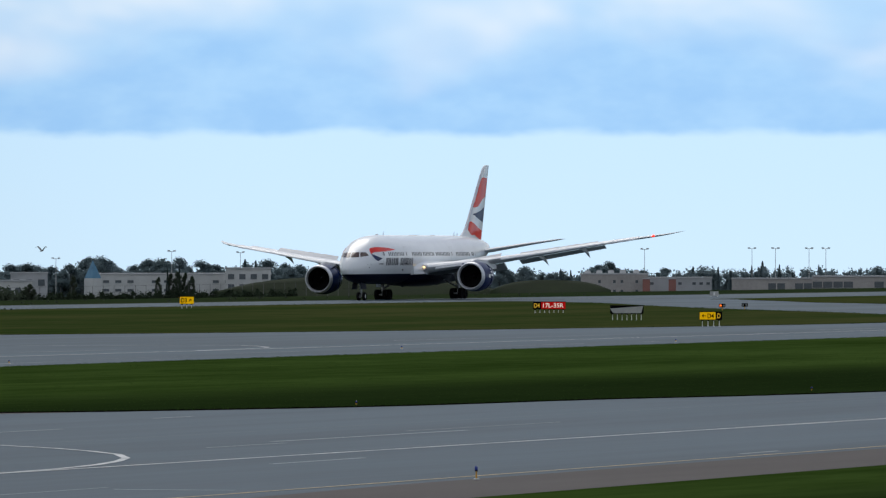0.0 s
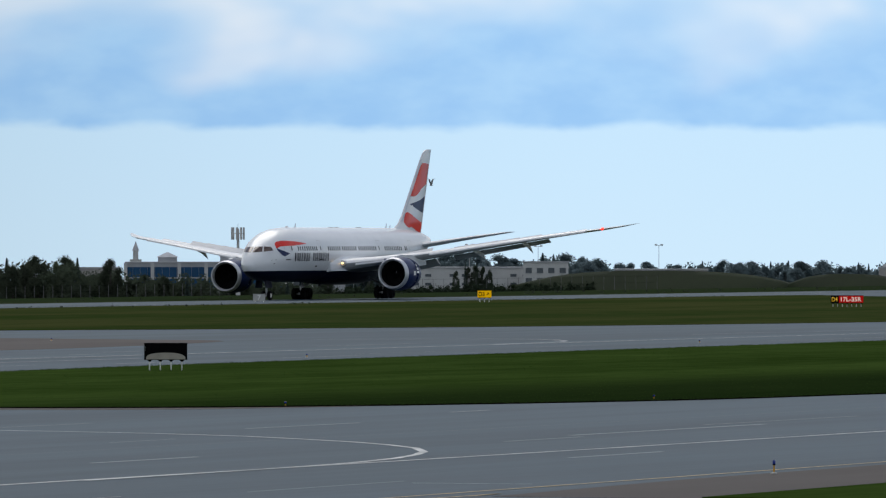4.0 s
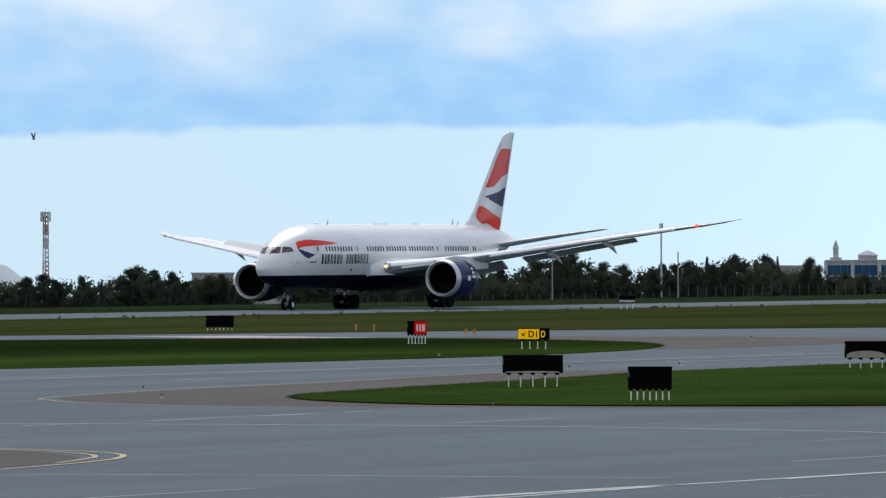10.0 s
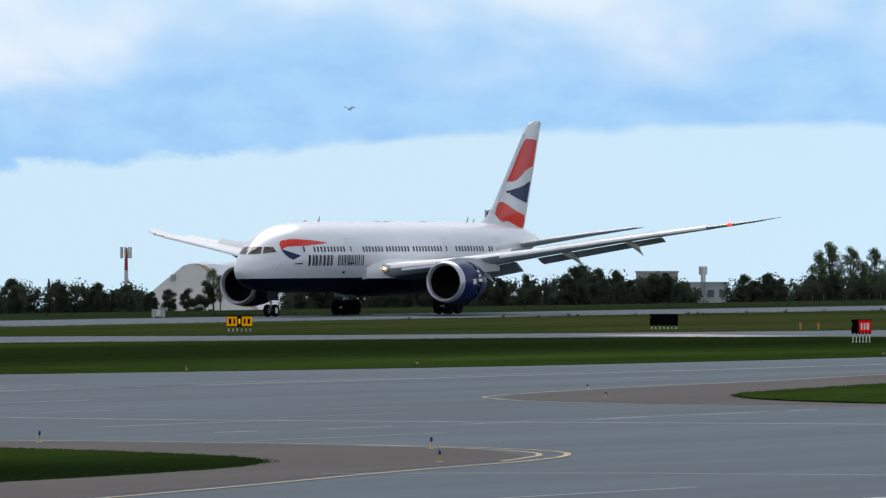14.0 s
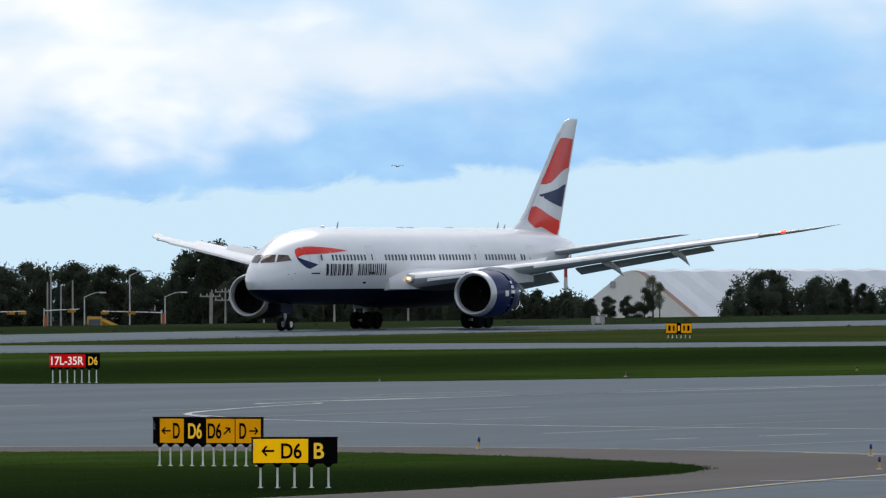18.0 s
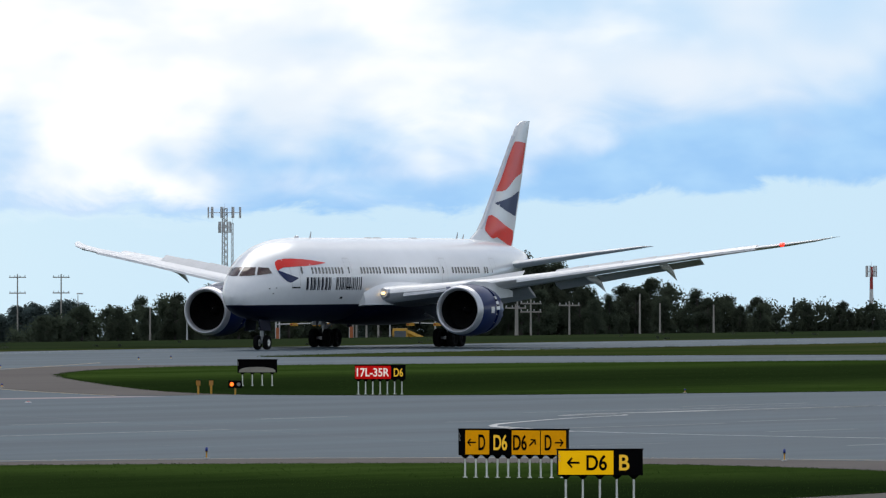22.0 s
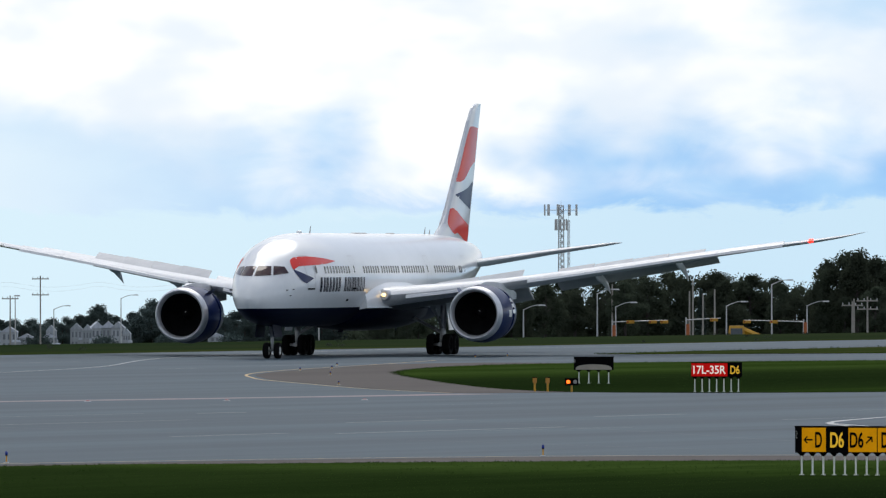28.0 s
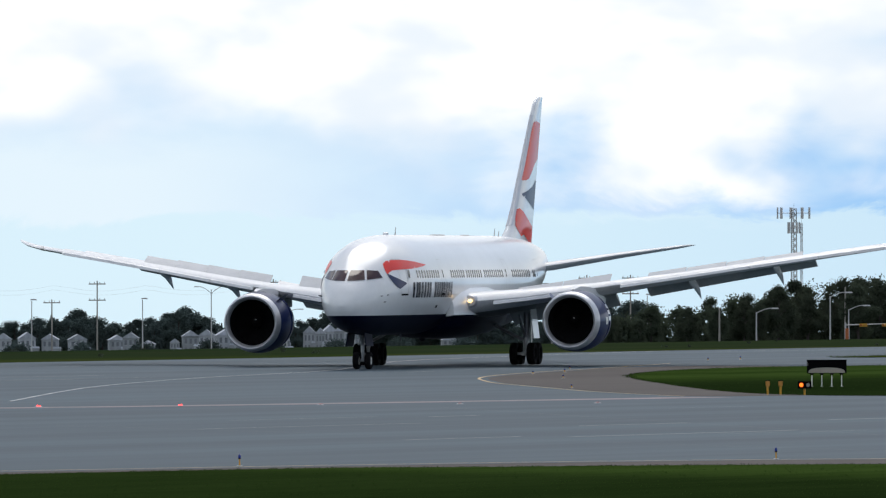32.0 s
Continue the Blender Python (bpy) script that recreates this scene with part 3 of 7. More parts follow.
    for s0 in (7.0, 15.0, 33.0, 43.2):
        # small door panes
        taper = hull_y(s0, 5.63) - hull_y(20, 5.63)
        for sd, mesh_ in ((1, me), (-1, me2)):
            part("door_window", mesh_, None, air, m=Matrix.Translation((28.6 - s0 + 0.4, sd * taper, 0.02)) @ Matrix.Diagonal((0.6, 1, 1, 1)))

    # doors: a faint seam round each, and a dark sill
    for s0 in (5.15, 14.0, 32.3, 42.6):
        for sd in (1, -1):
            g = G()
            z0, z1, wd = 4.36, 6.45, 1.1
            for a0, a1, b0, b1 in ((0, 0.035, z0, z1), (wd - 0.035, wd, z0, z1)):
                rows_ = 6
                rings = [[B(s0 + a, sd * (hull_y(s0 + a, b0 + (b1 - b0) * i / rows_) + 0.008), b0 + (b1 - b0) * i / rows_) for i in range(rows_ + 1)] for a in (a0, a1)]
                g.loft(rings, False, closed=False)
            g.loft([[B(s0 + wd * i / 3, sd * (hull_y(s0 + wd * i / 3, z) + 0.008), z) for i in range(4)] for z in (z1 - 0.04, z1)], False, closed=False)
            d = part("door_seam", g, "flap", air, "thin grey seam of a cabin door")
            g = G().loft([[B(s0 + wd * i / 3, sd * (hull_y(s0 + wd * i / 3, z) + 0.014), z) for i in range(4)] for z in (z0 - 0.05, z0 + 0.05)], False, closed=False)
            part("door_sill", g, "dark", air, "dark door sill")

    # cockpit panes: corners by half width and height
    panes = [((0.06, 5.19), (0.06, 5.80), (0.98, 5.23), (0.80, 5.80)), ((1.08, 5.23), (0.92, 5.80), (1.72, 5.36), (1.44, 5.76))]
    for sd in (1, -1):
        for c00, c01, c10, c11 in panes:
            g, n = G(), 5
            rings = []
            for i in range(n + 1):
                a = i / n
                ring = []
                for j in range(n + 1):
                    b = j / n
                    y = (c00[0] * (1 - b) + c01[0] * b) * (1 - a) + (c10[0] * (1 - b) + c11[0] * b) * a
                    z = (c00[1] * (1 - b) + c01[1] * b) * (1 - a) + (c10[1] * (1 - b) + c11[1] * b) * a
                    s = hull_s(y, z)
                    ring.append(B(s - 0.03, sd * (y + 0.012), z + 0.012))
                rings.append(ring)
            part("windscreen", g.loft(rings, False, closed=False), "cockpit", air, "dark tinted cockpit pane", smooth=True)

    # ribbon emblem on the cheeks: a red sweep over a blue fold
    red = [(3.80, 5.60, 5.72), (3.9, 5.58, 5.98), (4.1, 5.66, 6.18), (4.5, 5.78, 6.33), (5.2, 5.82, 6.39), (6.2, 5.85, 6.40), (7.4, 5.88, 6.36), (8.6, 5.94, 6.29), (9.8, 6.02, 6.19), (10.6, 6.09, 6.12)]
    blue = [(3.81, 5.46, 5.60), (3.95, 5.24, 5.57), (4.2, 5.01, 5.49), (4.5, 4.82, 5.40), (4.9, 4.70, 5.30), (5.3, 4.80, 5.20), (5.7, 4.92, 5.11), (6.0, 5.01, 5.04)]
    for sd in (1, -1):
        part("red_ribbon", skin_patch(red, sd), "red", air, "red swept ribbon emblem", smooth=True)
        part("blue_ribbon", skin_patch(blue, sd), "blue", air, "dark blue folded ribbon emblem", smooth=True)
        # airline title as plain upright bars of two strengths, in two blocks
        for s0, marks in ((6.9, (0.24, 0.46, 0.84, 1.12, 1.36, 1.62, 1.98, 2.28, 2.66, 2.9, 3.3, 3.56, 3.9, 4.2)), (11.95, (0.2, 0.5, 0.84, 1.2, 1.44, 1.82, 2.06, 2.36, 2.62, 3.0, 3.3, 3.66, 3.96, 4.4, 4.72))):
            for i, ds in enumerate(marks):
                wd_ = 0.19 if i % 2 == 0 else 0.11
                part("title_bar", skin_patch([(s0 + ds, 4.18, 5.08), (s0 + ds + wd_ / 2, 4.18, 5.08), (s0 + ds + wd_, 4.18, 5.08)], sd, 0.014, 3), "navy", air, "navy title bar")

    # fin
    def fin_le(z):
        return float(np.interp(z, [6.8, 7.4, 7.9, 8.4, 9.3, 15.6, 16.3, 16.62, 16.76], [43.6, 44.2, 45.15, 46.35, 47.55, 53.6, 54.35, 54.95, 55.65]))

    def fin_te(z):
        return 53.85 + (z - 8.2) * 0.395

    def fin_y(s, z):
        c = fin_te(z) - fin_le(z)
        f = min(max((s - fin_le(z)) / c, 0), 1)
        th = 5 * (0.2969 * math.sqrt(f) - 0.126 * f - 0.3516 * f ** 2 + 0.2843 * f ** 3 - 0.1036 * f ** 4)
        return th * 0.105 * min(c, 7.5)

    g = G()
    rings = []
    for z in (6.6, 7.4, 7.9, 8.4, 9.3, 11, 13, 15, 15.6, 16.3, 16.62, 16.76):
        l, t = fin_le(z), fin_te(z)
        rings.append([B(l + (t - l) * cx, math.copysign(fin_y(l + (t - l) * cx, z), ty) if abs(ty) > 1e-6 else 0, z) for cx, ty in FOIL])
    fin = part("fin", g.loft(rings), "white", air, "tall swept white tail fin", smooth=50)
    reds = [(49.55, 11.42, 11.52), (50.3, 11.42, 12.2), (51.2, 11.55, 13.1), (52, 11.85, 13.95), (53, 12.3, 14.9), (53.4, 12.45, 15.18), (54.2, 12.65, 15.2), (55.0, 12.82, 15.15), (55.45, 14.0, 15.12), (55.85, 15.0, 15.1)]
    blues = [(49.1, 10.5, 10.58), (50.2, 10.22, 10.72), (51.2, 9.98, 10.85), (52.4, 9.78, 11.02), (53.2, 9.64, 11.2), (53.7, 9.6, 11.34), (54.1, 10.6, 11.42), (54.44, 11.38, 11.46)]
    low = [(46.9, 8.5, 8.62), (47.3, 8.2, 9.1), (47.8, 8.0, 9.6), (48.3, 7.9, 9.66), (49.2, 8.0, 9.42), (50.4, 7.75, 9.05), (51.6, 7.5, 8.78), (52.7, 7.3, 8.58), (53.2, 7.9, 8.5)]
    for sd in (1, -1):
        for nm, cols, mt in (("red_flash", reds, "red"), ("blue_flash", blues, "blue"), ("lower_red_flash", low, "red")):
            part(nm, skin_patch([(a + 0.35, b, c) for a, b, c in cols], sd, 0.014, 10, fin_y), mt, air, "waving coloured band on the tail", smooth=True)
        part("fin_leading_edge", G().loft([[B(fin_le(z) + d, sd * (fin_y(fin_le(z) + d, z) + 0.012), z) for d in (0.0, 0.06, 0.16, 0.32)] for z in (8.6, 9.3, 11, 13, 15, 15.6)], False, closed=False), "lip", air, "bare metal edge of the fin", smooth=True)
        part("rudder_seam", skin_patch([(fin_te(8.4) - 2.2, 8.4, 8.42), (fin_te(15.6) - 1.05, 15.58, 15.6)], sd, 0.012, 1, fin_y), "flap", air)

    # tailplane
    for sd in (1, -1):
        g = G()
        rings = []
        for y, l, t, z, k in ((0.3, 47.2, 53.6, 5.85, 0.1), (2.0, 48.7, 54.2, 6.0, 0.1), (6, 52.0, 55.9, 6.68, 0.095), (9.2, 54.7, 57.0, 7.16, 0.09), (9.75, 55.5, 57.25, 7.25, 0.07), (9.9, 56.4, 57.35, 7.27, 0.04)):
            rings.append([B(l + (t - l) * cx, sd * y, z + ty * k * (t - l)) for cx, ty in FOIL])
        part("tailplane", g.loft(rings), "grey", air, "pale grey swept tailplane", smooth=50)

    # wings
    def wing_at(y):
        ys = [0, 2.9, 6, 9.8, 14, 18, 22, 25, 27.7, 29.05, 29.9, 30.28]
        le = [17.6, 19.35, 21.6, 24.35, 27.2, 29.9, 32.6, 34.7, 36.6, 38.3, 40.1, 41.35]
        te = [31.6, 31.7, 31.6, 31.8, 33.4, 35.1, 36.9, 38.35, 39.6, 40.45, 41.25, 41.7]
        zz = [3.5, 3.66, 4.02, 4.56, 5.2, 5.84, 6.46, 6.9, 7.28, 7.52, 7.74, 7.86]
        th = [0.12, 0.125, 0.12, 0.11, 0.10, 0.095, 0.09, 0.088, 0.085, 0.08, 0.06, 0.04]
        return [float(np.interp(y, ys, a)) for a in (le, te, zz, th)]

    for sd in (1, -1):
        g = G()
        rings = []
        for y in (0, 2.9, 6, 9.8, 14, 18, 22, 25, 27.7, 28.4, 29.05, 29.5, 29.9, 30.12, 30.28):
            l, t, z, k = wing_at(y)
            tw = math.radians(3.0 - 4.5 * y / 30)
            rings.append([B(l + (t - l) * cx, sd * y, z + ty * k * (t - l) - (cx - 0.3) * (t - l) * math.tan(tw)) for cx, ty in FOIL])
        g.loft(rings)
        # lower faces take darker greys as painted shade, darkest at the root
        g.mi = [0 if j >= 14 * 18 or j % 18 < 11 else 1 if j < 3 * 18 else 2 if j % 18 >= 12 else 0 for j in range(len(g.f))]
        wing = part("wing", g, ["grey", "wingshade", "flap"], air, "long pale grey swept wing with raked tip", smooth=50)
        # leading-edge slats drooped forward
        for y0, y1 in ((4.6, 8.4), (11.4, 14.64), (14.67, 18.44), (18.47, 22.24), (22.27, 26.0)):
            g = G()
            rings = []
            for y in (y0, (y0 + y1) / 2, y1):
                l, t, z, k = wing_at(y)
                c = t - l
                rings.append([B(l + dx * 1.0, sd * y, z + dz) for dx, dz in ((-0.16, -0.16), (-0.08, 0.0), (0.30, 0.16), (0.75, 0.24), (0.35, 0.12), (0.0, -0.12))])
            g.loft(rings)
            # slat undersides are darkened for shade in the same way
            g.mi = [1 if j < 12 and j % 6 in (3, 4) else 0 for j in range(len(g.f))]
            part("slat", g, ["grey", "wingshade" if y0 < 9 else "flap"], air, "pale grey leading-edge slat", smooth=40)
        # trailing flaps, let down
        for y0, y1, ch, drop in ((3.3, 9.9, 1.8, 26), (11.7, 21.4, 1.3, 24)):
            g = G()
            rings = []
            for y in (y0, (y0 + y1) / 2, y1):
                l, t, z, k = wing_at(y)
                zt = z - 0.7 * (t - l) * math.tan(math.radians(3.0 - 4.5 * y / 30))
                cc = ch * (1.0 if y0 < 5 else 1.0 - 0.25 * (y - y0) / (y1 - y0))
                a = math.radians(drop)
                ring = []
                for cx, ty in FOIL:
                    dx, dz = cx * cc, ty * 0.13 * cc
                    ring.append(B(t - 0.35 + dx * math.cos(a) + dz * math.sin(a), sd * y, zt - 0.12 - dx * math.sin(a) + dz * math.cos(a)))
                rings.append(ring)
            part("flap", g.loft(rings), "flap", air, "grey flap let down behind the wing", smooth=40)
        # flaperon and aileron
        for y0, y1, drop in ((10.0, 11.6, -32), (20.9, 25.4, -12)):
            g = G()
            rings = []
            for y in (y0, y1):
                l, t, z, k = wing_at(y)
                zt = z - 0.7 * (t - l) * math.tan(math.radians(3.0 - 4.5 * y / 30))
                a = math.radians(drop)
                rings.append([B(t - 0.25 + cx * 1.0 * math.cos(a), sd * y, zt - 0.05 - cx * math.sin(a) + ty * 0.12) for cx, ty in FOIL])
            part("aileron", g.loft(rings), "grey", air, smooth=40)
        # spoilers standing up on the wing
        for y0, y1, ang in ((3.9, 6.7, 34), (6.75, 9.7, 34), (11.8, 14.0, 31), (14.03, 16.3, 28), (16.33, 18.5, 25), (18.53, 20.7, 22)):
            g = G()
            rings = []
            for y in (y0, y1):
                l, t, z, k = wing_at(y)
                c = t - l
                tw = math.tan(math.radians(3.0 - 4.5 * y / 30))
                hs = t - (1.75 if y < 10 else 1.25)
                cx = (hs - l) / c
                zt = z + k * c * 0.2 - (cx - 0.3) * c * tw
                a = math.radians(ang)
                ch = 1.55 if y < 10 else 1.15
                ring = []
                for d, w in ((0, 0.03), (ch * 0.5, 0.05), (ch, 0.02), (ch, -0.02), (ch * 0.5, -0.03), (0, -0.03)):
                    ring.append(B(hs + d * math.cos(a) - w * math.sin(a), sd * y, zt + d * math.sin(a) + w * math.cos(a)))
                rings.append(ring)
            part("spoiler", g.loft(rings), "spoiler", air, "pale spoiler panel standing up", smooth=30)
        # flap track fairings
        for y, ln in ((6.9, 4.6), (14.5, 4.1), (19.3, 3.6)):
            l, t, z, k = wing_at(y)
            zt = z - 0.6 * (t - l) * math.tan(math.radians(3.0 - 4.5 * y / 30))
            g = G()
            rings = []
            for f, r, dz in ((0, 0.04, 0), (0.18, 0.2, -0.12), (0.45, 0.28, -0.2), (0.75, 0.24, -0.58), (1.0, 0.03, -1.12)):
                rings.append([B(t - ln * 0.62 + f * ln, sd * (y + 0.55 * r * math.cos(a)), zt - 0.18 + dz + r * math.sin(a)) for a in [2 * math.pi * i / 12 for i in range(12)]])
            part("flap_fairing", g.loft(rings), "grey", air, "pointed fairing under the flap", smooth=50)
        # navigation strip on the raked tip, landing lamp in the root
        l, t, z, k = wing_at(27.7)
        part("navigation_light", G().loft([[B(wing_at(y)[0] - 0.02 + dx, sd * y, wing_at(y)[2] + dz + 0.02) for dx, dz in ((-0.12, 0), (0.1, 0.13), (0.3, 0.0), (0.1, -0.13))] for y in (27.5, 27.72)]),
             "redlamp" if sd > 0 else "swhite", air, "lit red wing-tip lamp" if sd > 0 else "clear wing-tip lamp")
        part("landing_lamp_glass", G().spin([(0.20, 0.01), (0.17, 0.06), (0.10, 0.11), (-0.1, 0.12)], 16, B(19.75, sd * 3.35, 3.92)), "landing", air, "glowing landing lamp in the wing root", smooth=True)
        g = G().loft([[B(19.8 + 0.02 * i, sd * (3.35 + r * math.cos(a)), 3.92 + r * math.sin(a)) for a in [2 * math.pi * j / 16 for j in range(16)]] for i, r in ((0, 0.30), (6, 0.40), (40, 0.42))])
        part("landing_lamp_housing", g, "lip", air, smooth=True)

        # engine
        ey, ez, s0 = sd * 9.78, 2.70, 17.95
        eng = part("engine_cowl", G().spin([(-0.62, 1.755), (-1.3, 1.83), (-2.2, 1.86), (-3.0, 1.82), (-3.02, 1.70), (-2.6, 1.66)], 48, B(s0, ey, ez)), "blue", air, "deep blue engine cowl", smooth=60)
        part("cascade", G().spin([(-2.95, 1.68), (-3.75, 1.62)], 40, B(s0, ey, ez)), "fan", eng, "dark cascade ring bared by the open reverser", smooth=60)
        for i in range(16):
            a = 2 * math.pi * (i + 0.5) / 16
            part("cascade_rib", G().rod(B(s0 + 2.95, ey + 1.69 * math.cos(a), ez + 1.69 * math.sin(a)), B(s0 + 3.75, ey + 1.63 * math.cos(a), ez + 1.63 * math.sin(a)), 0.035, 0.035, 4), "flap", eng)
        part("reverser_sleeve", G().spin([(-3.6, 1.60), (-3.6, 1.76), (-4.2, 1.70), (-4.8, 1.58), (-5.25, 1.42), (-5.25, 1.36), (-4.5, 1.45), (-3.6, 1.60)], 48, B(s0, ey, ez)), "blue", eng, "deep blue reverser sleeve slid back", smooth=60)
        part("engine_lip", G().spin([(-0.42, 1.385), (-0.3, 1.41), (-0.08, 1.48), (0.0, 1.57), (-0.06, 1.65), (-0.25, 1.70), (-0.62, 1.757)], 48, B(s0, ey, ez)), "lip", eng, "polished silver intake lip", smooth=60)
        # duct and fan case coloured near black for the shade inside
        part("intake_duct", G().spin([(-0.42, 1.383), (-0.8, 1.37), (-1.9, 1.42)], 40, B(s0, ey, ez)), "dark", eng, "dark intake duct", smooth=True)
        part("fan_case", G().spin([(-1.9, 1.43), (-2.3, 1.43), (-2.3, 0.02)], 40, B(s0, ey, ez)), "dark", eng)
        for i in range(20):
            a = 2 * math.pi * i / 20
            rings = []
            for r, ch, tw in ((0.36, 0.30, 35), (0.9, 0.42, 52), (1.40, 0.46, 66)):
                t_ = math.radians(tw)
                ring = []
                for q, w in ((-0.5, 0), (0, 0.02), (0.5, 0), (0, -0.02)):
                    dx, dt = q * ch * math.cos(t_) + w * math.sin(t_), q * ch * math.sin(t_)
                    an = a + dt / r + 0.35 * (r - 0.36)
                    ring.append(B(s0 + 1.95 + dx, ey + r * math.cos(an), ez + r * math.sin(an)))
                rings.append(ring)
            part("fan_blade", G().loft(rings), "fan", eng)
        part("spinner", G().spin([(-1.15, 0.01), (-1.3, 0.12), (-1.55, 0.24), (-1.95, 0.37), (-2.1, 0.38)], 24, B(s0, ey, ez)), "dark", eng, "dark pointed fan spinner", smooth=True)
        g = G()
        n = 20
        rings = [[], []]
        for i in range(n * 2):
            a = 2 * math.pi * i / (n * 2)
            ext = 0.42 if i % 2 == 0 else 0.0
            rings[0].append(B(s0 + 5.20, ey + 1.425 * math.cos(a), ez + 1.425 * math.sin(a)))
            rings[1].append(B(s0 + 5.25 + ext, ey + (1.40 - ext * 0.15) * math.cos(a), ez + (1.40 - ext * 0.15) * math.sin(a)))
        part("nozzle_chevrons", g.loft(rings, False), "blue", eng, "saw-toothed cowl edge")
        part("core_nozzle", G().spin([(-3.6, 1.0), (-4.6, 0.98), (-5.6, 0.80), (-6.3, 0.62), (-6.3, 0.55), (-5.4, 0.6)], 28, B(s0, ey, ez)), "titan", eng, "dark metal core nozzle", smooth=True)
        part("exhaust_plug", G().spin([(-5.6, 0.48), (-6.4, 0.36), (-7.2, 0.06), (-7.25, 0.01)], 20, B(s0, ey, ez)), "titan", eng, smooth=True)
        for b0 in (0.0, 0.22, 0.44):
            part("blocker_door", G().loft([[B(s0 + a, ey + sd * r * math.cos(b), ez + r * math.sin(b)) for b in (b0, b0 + 0.07, b0 + 0.14)] for a, r in ((3.25 + b0 * 0.4, 1.72), (3.5, 1.79), (3.75 - b0 * 0.2, 1.775))], False, closed=False), "white", eng, "white panel edge of the open reverser", smooth=True)
        part("spinner_mark", G().loft([[B(s0 + 1.28 + 0.5 * f, ey + (0.13 + 0.22 * f + w) * math.cos(1.2 + 2.2 * f), ez + (0.13 + 0.22 * f + w) * math.sin(1.2 + 2.2 * f)) for w in (0.0, 0.05)] for f in [i / 20 for i in range(6)]], False, closed=False), "white", eng, "white comma mark on the spinner")
        part("cowl_badge", G().loft([[B(s0 + a, ey + sd * 1.862 * math.cos(b), ez + 1.862 * math.sin(b)) for b in (-0.12, 0.0, 0.12)] for a in (1.9, 2.5)], False, closed=False), "swhite", eng, "small pale badge on the cowl")
        g = G().loft([[B(s0 + a, ey + c * w, zz) for c, zz in ((-1, z0), (1, z0), (1, z1), (-1, z1))] for a, w, z0, z1 in ((1.2, 0.08, 4.4, 4.58), (2.4, 0.22, 4.3, 4.75), (5.0, 0.28, 3.7, 4.7), (7.5, 0.26, 3.5, 4.5), (10.5, 0.1, 3.6, 4.0))])
        part("pylon", g, "grey", air, "grey engine pylon", smooth=30)
        part("cowl_strake", G().loft([[B(s0 + a, ey - sd * (1.30 + b * 0.75), ez + 1.30 + b * 0.75) for b in (0, hgt)] for a, hgt in ((1.3, 0.02), (1.9, 0.45), (2.7, 0.5), (2.75, 0.02))], False, closed=False), "blue", eng, "vortex strake on the cowl")

        # main gear
        yb, sb = sd * 4.87, 28.6
        gear = part("main_gear_leg", G().rod(B(sb, yb, 0.75), B(sb, yb + sd * 0.1, 3.2), 0.19, 0.22, 12), "metal", air, "steel main gear leg", smooth=True)
        part("bogie_beam", G().rod(B(sb - 0.85, yb, 0.68), B(sb + 0.85, yb, 0.68), 0.13, 0.13, 10), "metal", gear)
        part("side_brace", G().rod(B(sb, yb - sd * 0.15, 1.5), B(sb, yb - sd * 2.3, 2.6), 0.11, 0.11, 8), "metal", gear)
        part("drag_brace", G().rod(B(sb, yb, 1.6), B(sb - 1.9, yb, 3.0), 0.09, 0.09, 8), "metal", gear)
        part("gear_door", G().box((0, 0, 0), (1.7, 0.06, 1.9), Matrix.Translation(B(sb, yb + sd * 0.55, 2.55)) @ Matrix.Rotation(sd * 0.12, 4, "X")), "white", gear, "white gear door")
        for ds in (-0.74, 0.74):
            part("axle", G().rod(B(sb + ds, yb - 0.7, 0.68), B(sb + ds, yb + 0.7, 0.68), 0.09, 0.09, 8), "metal", gear)
            for dy in (-0.53, 0.53):
                wl = part("main_wheel", G().spin([(-0.21, 0.40), (-0.25, 0.52), (-0.22, 0.63), (-0.1, 0.675), (0.1, 0.675), (0.22, 0.63), (0.25, 0.52), (0.21, 0.40), (0.17, 0.36), (-0.17, 0.36), (-0.21, 0.40)], 28, axis="y"),
                          "rubber", air, "black tyre on main wheel", smooth=40, m=Matrix.Translation(B(sb + ds, yb + dy, 0.677)))
                WHEELS.append((wl, B(sb + ds, yb + dy, 0.677), 0.677))
                part("rim", G().spin([(-0.19, 0.37), (-0.10, 0.30), (-0.16, 0.12), (-0.2, 0.01)], 20, axis="y").spin([(0.19, 0.37), (0.10, 0.30), (0.16, 0.12), (0.2, 0.01)], 20, axis="y"), "dark", wl, "dark wheel hub", smooth=40)

    # nose gear
    leg = part("nose_gear_leg", G().rod(B(5.42, 0, 0.5), B(5.3, 0, 2.6), 0.10, 0.14, 10).rod(B(5.42, 0, 1.3), B(4.3, 0, 2.5), 0.06, 0.06, 8), "metal", air, "steel nose gear leg", smooth=True)
    part("nose_axle", G().rod(B(5.42, -0.5, 0.51), B(5.42, 0.5, 0.51), 0.07), "metal", leg)
    for sd in (1, -1):
        wl = part("nose_wheel", G().spin([(-0.16, 0.27), (-0.19, 0.38), (-0.15, 0.48), (-0.06, 0.51), (0.06, 0.51), (0.15, 0.48), (0.19, 0.38), (0.16, 0.27), (0.12, 0.24), (-0.12, 0.24), (-0.16, 0.27)], 24, axis="y"), "rubber", air,
                  "black tyre on nose wheel", smooth=40, m=Matrix.Translation(B(5.42, sd * 0.36, 0.512)))
        WHEELS.append((wl, B(5.42, sd * 0.36, 0.512), 0.512))
        part("rim", G().spin([(-0.14, 0.25), (-0.06, 0.18), (-0.12, 0.01)], 16, axis="y").spin([(0.14, 0.25), (0.06, 0.18), (0.12, 0.01)], 16, axis="y"), "swhite", wl, "white wheel hub", smooth=40)
